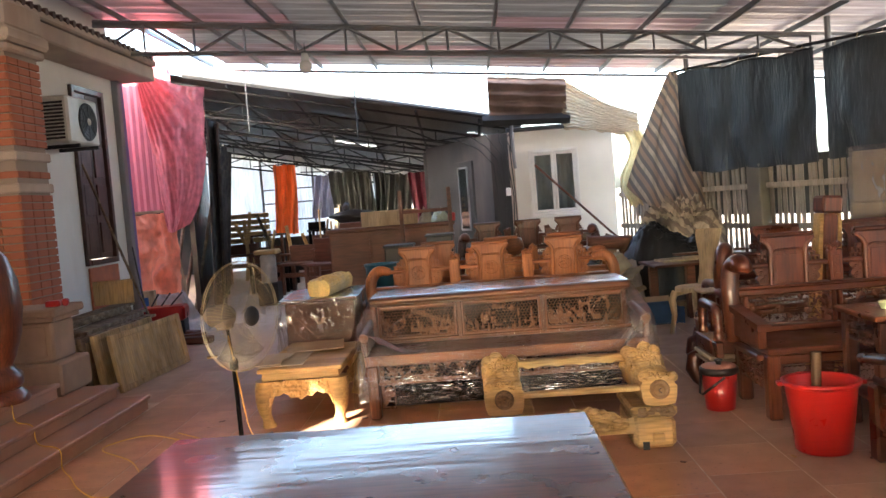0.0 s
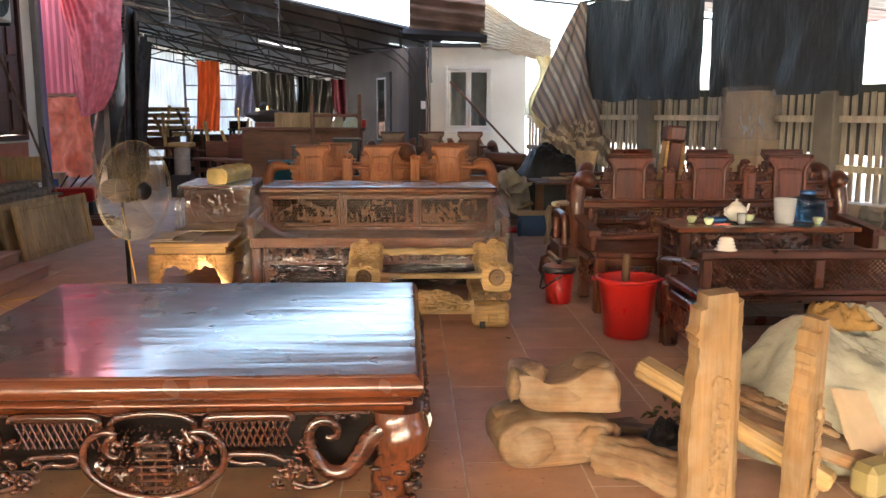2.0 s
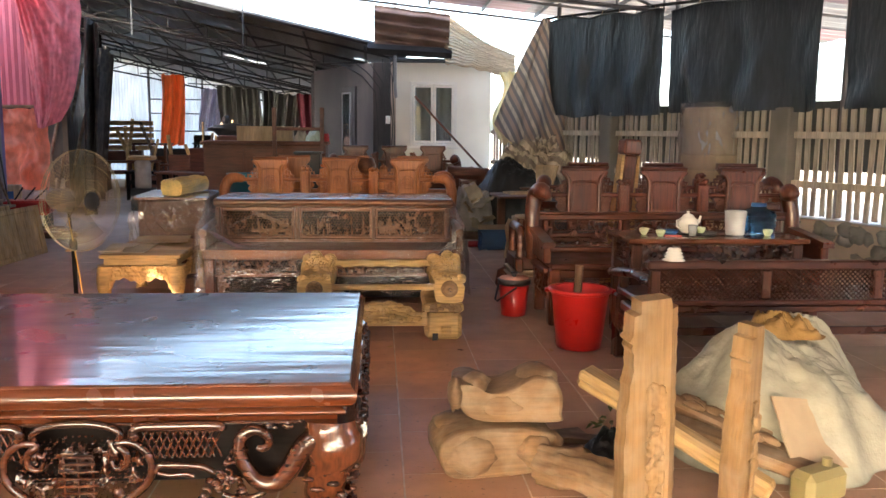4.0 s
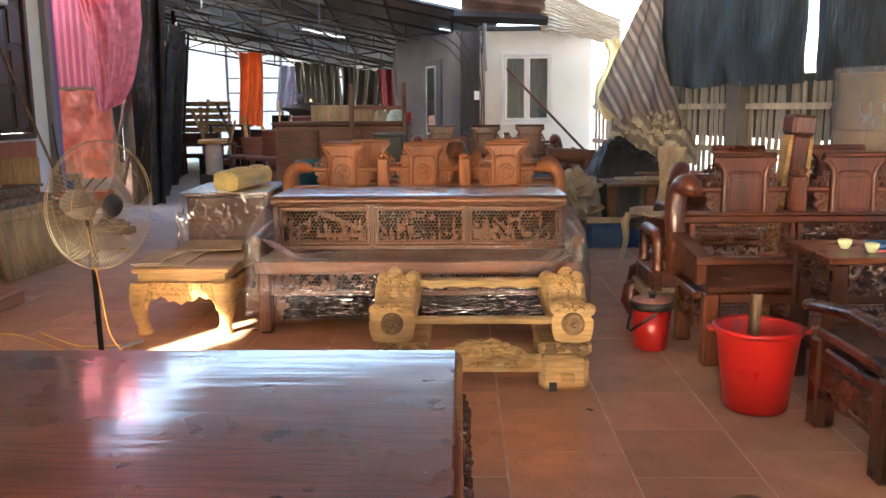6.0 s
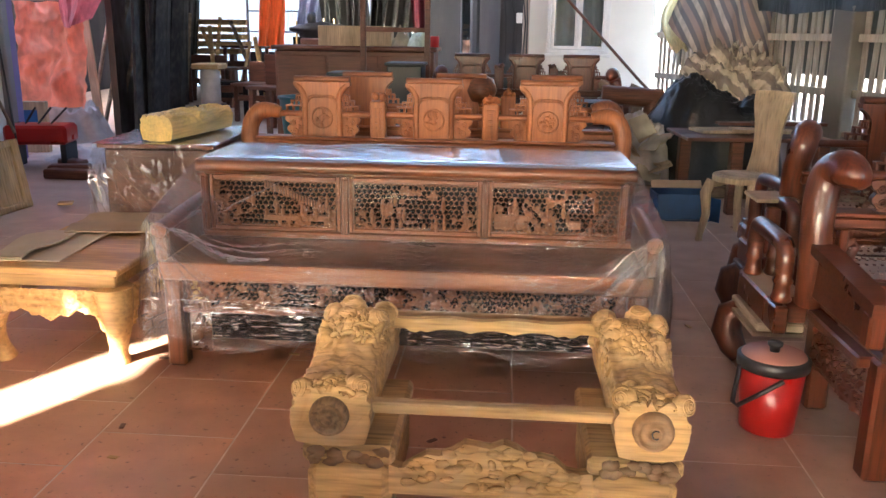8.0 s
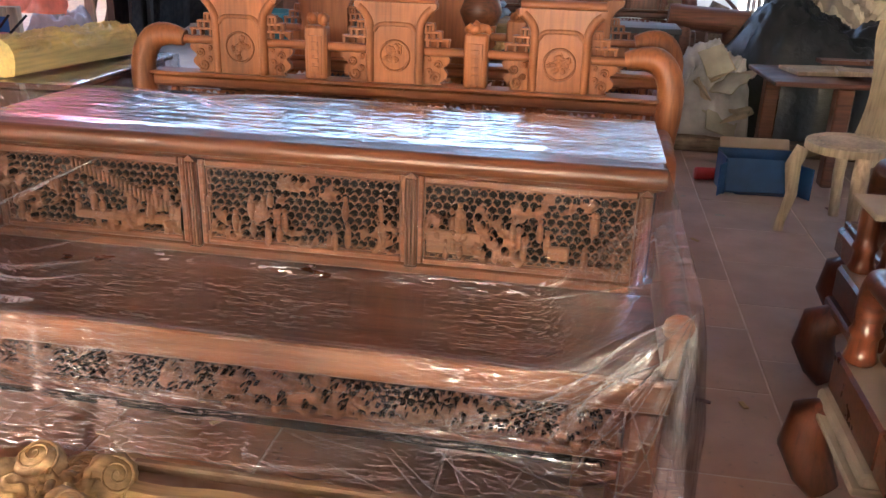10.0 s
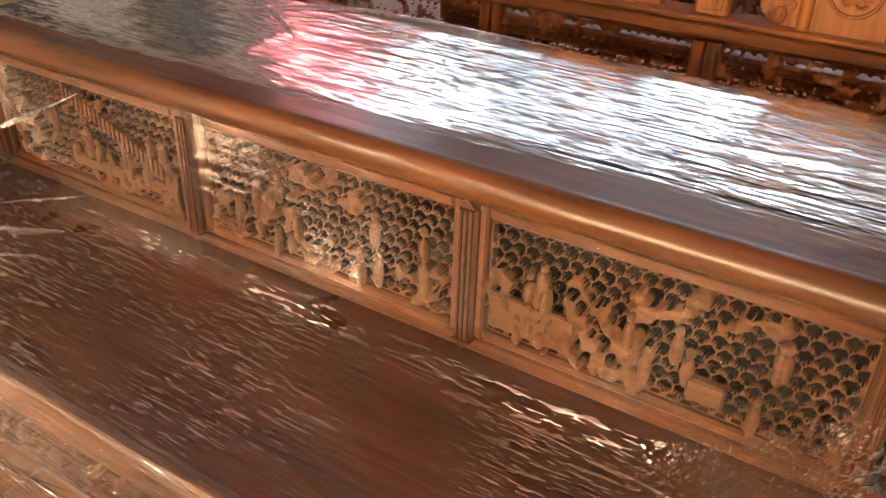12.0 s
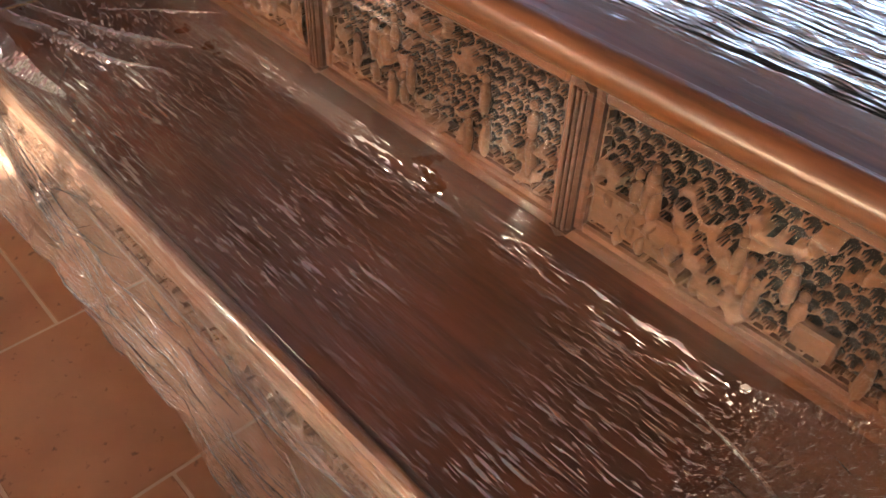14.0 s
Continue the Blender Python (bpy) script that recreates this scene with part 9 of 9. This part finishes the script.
for k in range(30):
    u = k / 29
    w = rnd(0.1, 0.24)
    ob = solo("upright_board", G().box(-w, w, -0.02, 0.02, 0, rnd(2.3, 3.3), 0.006), M_DIMB, "board stored upright along the side, blackened for the dim back", "board", (0, 0, 0), 0, "upright boards")
    ob.matrix_world = pose(WBX0 + 0.3 + (WBX1 - WBX0) * u + rnd(-0.08, 0.08), 13.7 + 8.6 * u, 0, 0, rnd(-4, 4), 100 + rnd(-25, 25)) @ pose(0, 0, 0, rnd(2, 6), 0, 0)
for k, (x, y) in enumerate(((-5.75, 19.5), (-6.1, 20.6))):
    solo("steel_post", bar(G(), (x, y, 0), (x, y, 3.6), 0.06), M_POLE, "dark steel post in the back workshop", "post", (0, 0, 0), 0, "back posts", "structure")
for k in range(3):
    solo("bamboo_pole", G().tube([(-5.2 + 0.2 * k, 14.2, 0), (-4.9 + 0.25 * k, 15.0, 2.6)], 0.03, 7), M_GREYW, "dark bamboo pole leaning at the side", "pole", (0, 0, 0), 0, "poles")


def odd_furniture(k, x, y, w, d, h, turn):
    """A piece of half-made furniture: legs, rails, a top, sometimes a back."""
    t = thing("half_made_cabinet" if k % 3 == 0 else "half_made_stool", "dusty dark half-made wooden furniture in a dim stack", "furniture", (x, y, 0), turn, "stacked furniture")
    mt = (M_FURN, M_FURN, M_BLACKW)[k % 3]
    for sx in (0, w - 0.07):
        for sy in (0, d - 0.07):
            part("leg", G().box(sx, sx + 0.07, sy, sy + 0.07, 0, h - 0.05, 0.008), mt, t)
    part("top", G().box(-0.03, w + 0.03, -0.03, d + 0.03, h - 0.049, h, 0.008), mt, t)
    part("rail", G().box(0.071, w - 0.071, 0.01, 0.05, h * 0.55, h * 0.7, 0.006), mt, t)
    if k % 3 == 0:
        part("side_panel", G().box(0.02, w - 0.02, 0.06, d - 0.08, h * 0.15, h * 0.54, 0.006), mt, t)
    if k % 2:
        part("back", G().box(0.0, w, d - 0.06, d - 0.02, h + 0.001, h + rnd(0.2, 0.5), 0.01), mt, t)
    return t


spots = ((-3.0, 15.2), (-3.7, 16.0), (-4.4, 16.8), (-2.4, 15.8), (-3.2, 17.0), (-4.0, 18.0), (-4.9, 18.6), (-2.3, 17.4), (-3.1, 18.6), (-3.9, 19.6), (-4.8, 20.4), (-2.2, 19.0), (-3.0, 20.2), (-5.6, 19.4), (-1.4, 15.6), (-1.5, 17.0), (-5.7, 21.5), (-4.2, 21.8), (-2.0, 14.6), (-2.9, 14.0))
for k, (x, y) in enumerate(spots):
    odd_furniture(k, x + rnd(-0.15, 0.15), y + rnd(-0.15, 0.15), rnd(0.45, 0.9), rnd(0.4, 0.6), rnd(0.55, 1.1), rnd(-25, 25))
for k in range(16):
    x, y = rnd(-5.8, -2.6), rnd(18.5, 22.5)
    solo("timber_lath", G().box(-0.04, 0.04, -0.012, 0.012, 0, rnd(1.1, 1.8), 0.003), M_RAW if k % 3 else M_GREYW, "pale sawn lath leaning in the back", "lath", (0, 0, 0), 0, "laths").matrix_world = pose(x, y, 0, rnd(-14, 14), rnd(-28, 28), rnd(0, 90))
lum = thing("lumber_stack", "stack of sawn yellow lumber at the open back", "lumber", (-6.1, 21.6, 0), 6)
for k in range(15):
    part("plank", G().box(-0.8 + rnd(-0.1, 0.1), 0.8 + rnd(-0.1, 0.1), 0.12 * (k % 3), 0.11 + 0.12 * (k % 3), 0.16 * (k // 3) + 0.9, 0.16 * (k // 3) + 1.02, 0.006), M_RAW, lum)
for x in (-0.6, 0.5):
    part("bearer", G().box(x, x + 0.1, 0.0, 0.36, 0, 0.899, 0.006), M_FURN, lum)
cooler = thing("water_dispenser", "clear water dispenser drum with a yellow lid", "dispenser", (-3.55, 14.6, 0))
part("stand", G().box(-0.18, 0.18, -0.18, 0.18, 0, 0.4, 0.01), M_STEELD, cooler)
part("drum", G().lathe([(0, 0.4), (0.13, 0.4), (0.14, 0.42), (0.14, 0.86), (0.1, 0.9)], 18), M_GREYBAG, cooler)
part("lid", G().box(-0.2, 0.2, -0.2, 0.2, 0.901, 0.98, 0.02), M_RAW, cooler)
tb = thing("tool_trolley", "dark carved bird figure on a stand", "figure", (-2.0, 14.9, 0))
part("stand", G().box(-0.25, 0.25, -0.2, 0.2, 0, 1.35, 0.02), M_FURN, tb)
part("figure", G().blob((0, 0, 1.45), (0.42, 0.12, 0.11), 3, 0.5, 18, 10).blob((-0.12, 0, 1.62), (0.07, 0.06, 0.09), 5, 0.3, 10, 8), M_BLACK, tb)
# drips, chips and small litter on the floor
for k in range(40):
    x, y = rnd(-2.2, 3.2), rnd(3.9, 10.0)
    solo("wood_chip", G().box(-rnd(0.01, 0.03), rnd(0.01, 0.03), -0.008, 0.01, 0, 0.005, 0.002), M_RAW if k % 3 == 0 else M_FURN, "tiny wood shaving on the floor", "chip", (x, y, 0.0005), rnd(0, 180), "shavings")

# ---- floor tiles and column bricks ----
def tile_rows():
    for k in range(-10, 14):
        x = 0.26 + TS * k
        off = 0.0 if k % 2 else TS / 2
        for r in range(-13, 33):
            yield x + TS / 2, 4.69 + off + TS * (r + 0.5)


tile_mesh, rest = None, G()
for x, y in tile_rows():
    if x < -2.9 and 1.0 < y < 7.1:
        continue
    if -2.9 < x < 4.5 and 1.95 < y < 12.2:
        if tile_mesh is None:
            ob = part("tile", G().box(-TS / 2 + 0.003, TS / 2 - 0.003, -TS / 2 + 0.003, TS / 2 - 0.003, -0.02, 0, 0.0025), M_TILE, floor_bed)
            tile_mesh = ob.data
        else:
            ob = new("tile", tile_mesh)
            ob.parent = floor_bed
        ob.matrix_basis = pose(x, y, rnd(-0.0015, 0.0), rnd(-0.1, 0.1), rnd(-0.1, 0.1), 0)
    else:
        a = TS / 2 - 0.003
        rest.add([(x - a, y - a, -0.001), (x + a, y - a, -0.001), (x + a, y + a, -0.001), (x - a, y + a, -0.001)], [(0, 1, 2, 3)])
part("tile_field", rest, M_TILEJ, floor_bed)["kind"] = "stuff"

brick_mesh = {}
def brick(x, y, z, turn):
    key = turn
    if key not in brick_mesh:
        brick_mesh[key] = part("brick", G().box(-0.095, 0.095, -0.012, 0.012, 0.0, 0.062, 0.004), M_BRICK, column)
        ob = brick_mesh[key]
    else:
        ob = new("brick", brick_mesh[key].data)
        ob.parent = column
    ob.matrix_basis = pose(x, y, z, 0, 0, turn)


c = 0
z = 0.02
while z < 3.2:
    if not (1.95 < z + 0.03 < 2.1 or 2.22 < z + 0.03 < 2.4):
        for i in range(3):
            brick(CX0 + 0.1 + 0.2 * i + (0.0 if c % 2 else 0.0), CY0 + 0.004, z, 0)
            brick(CX1 - 0.004, CY0 + 0.1 + 0.2 * i, z, 90)
    z += 0.075
    c += 1
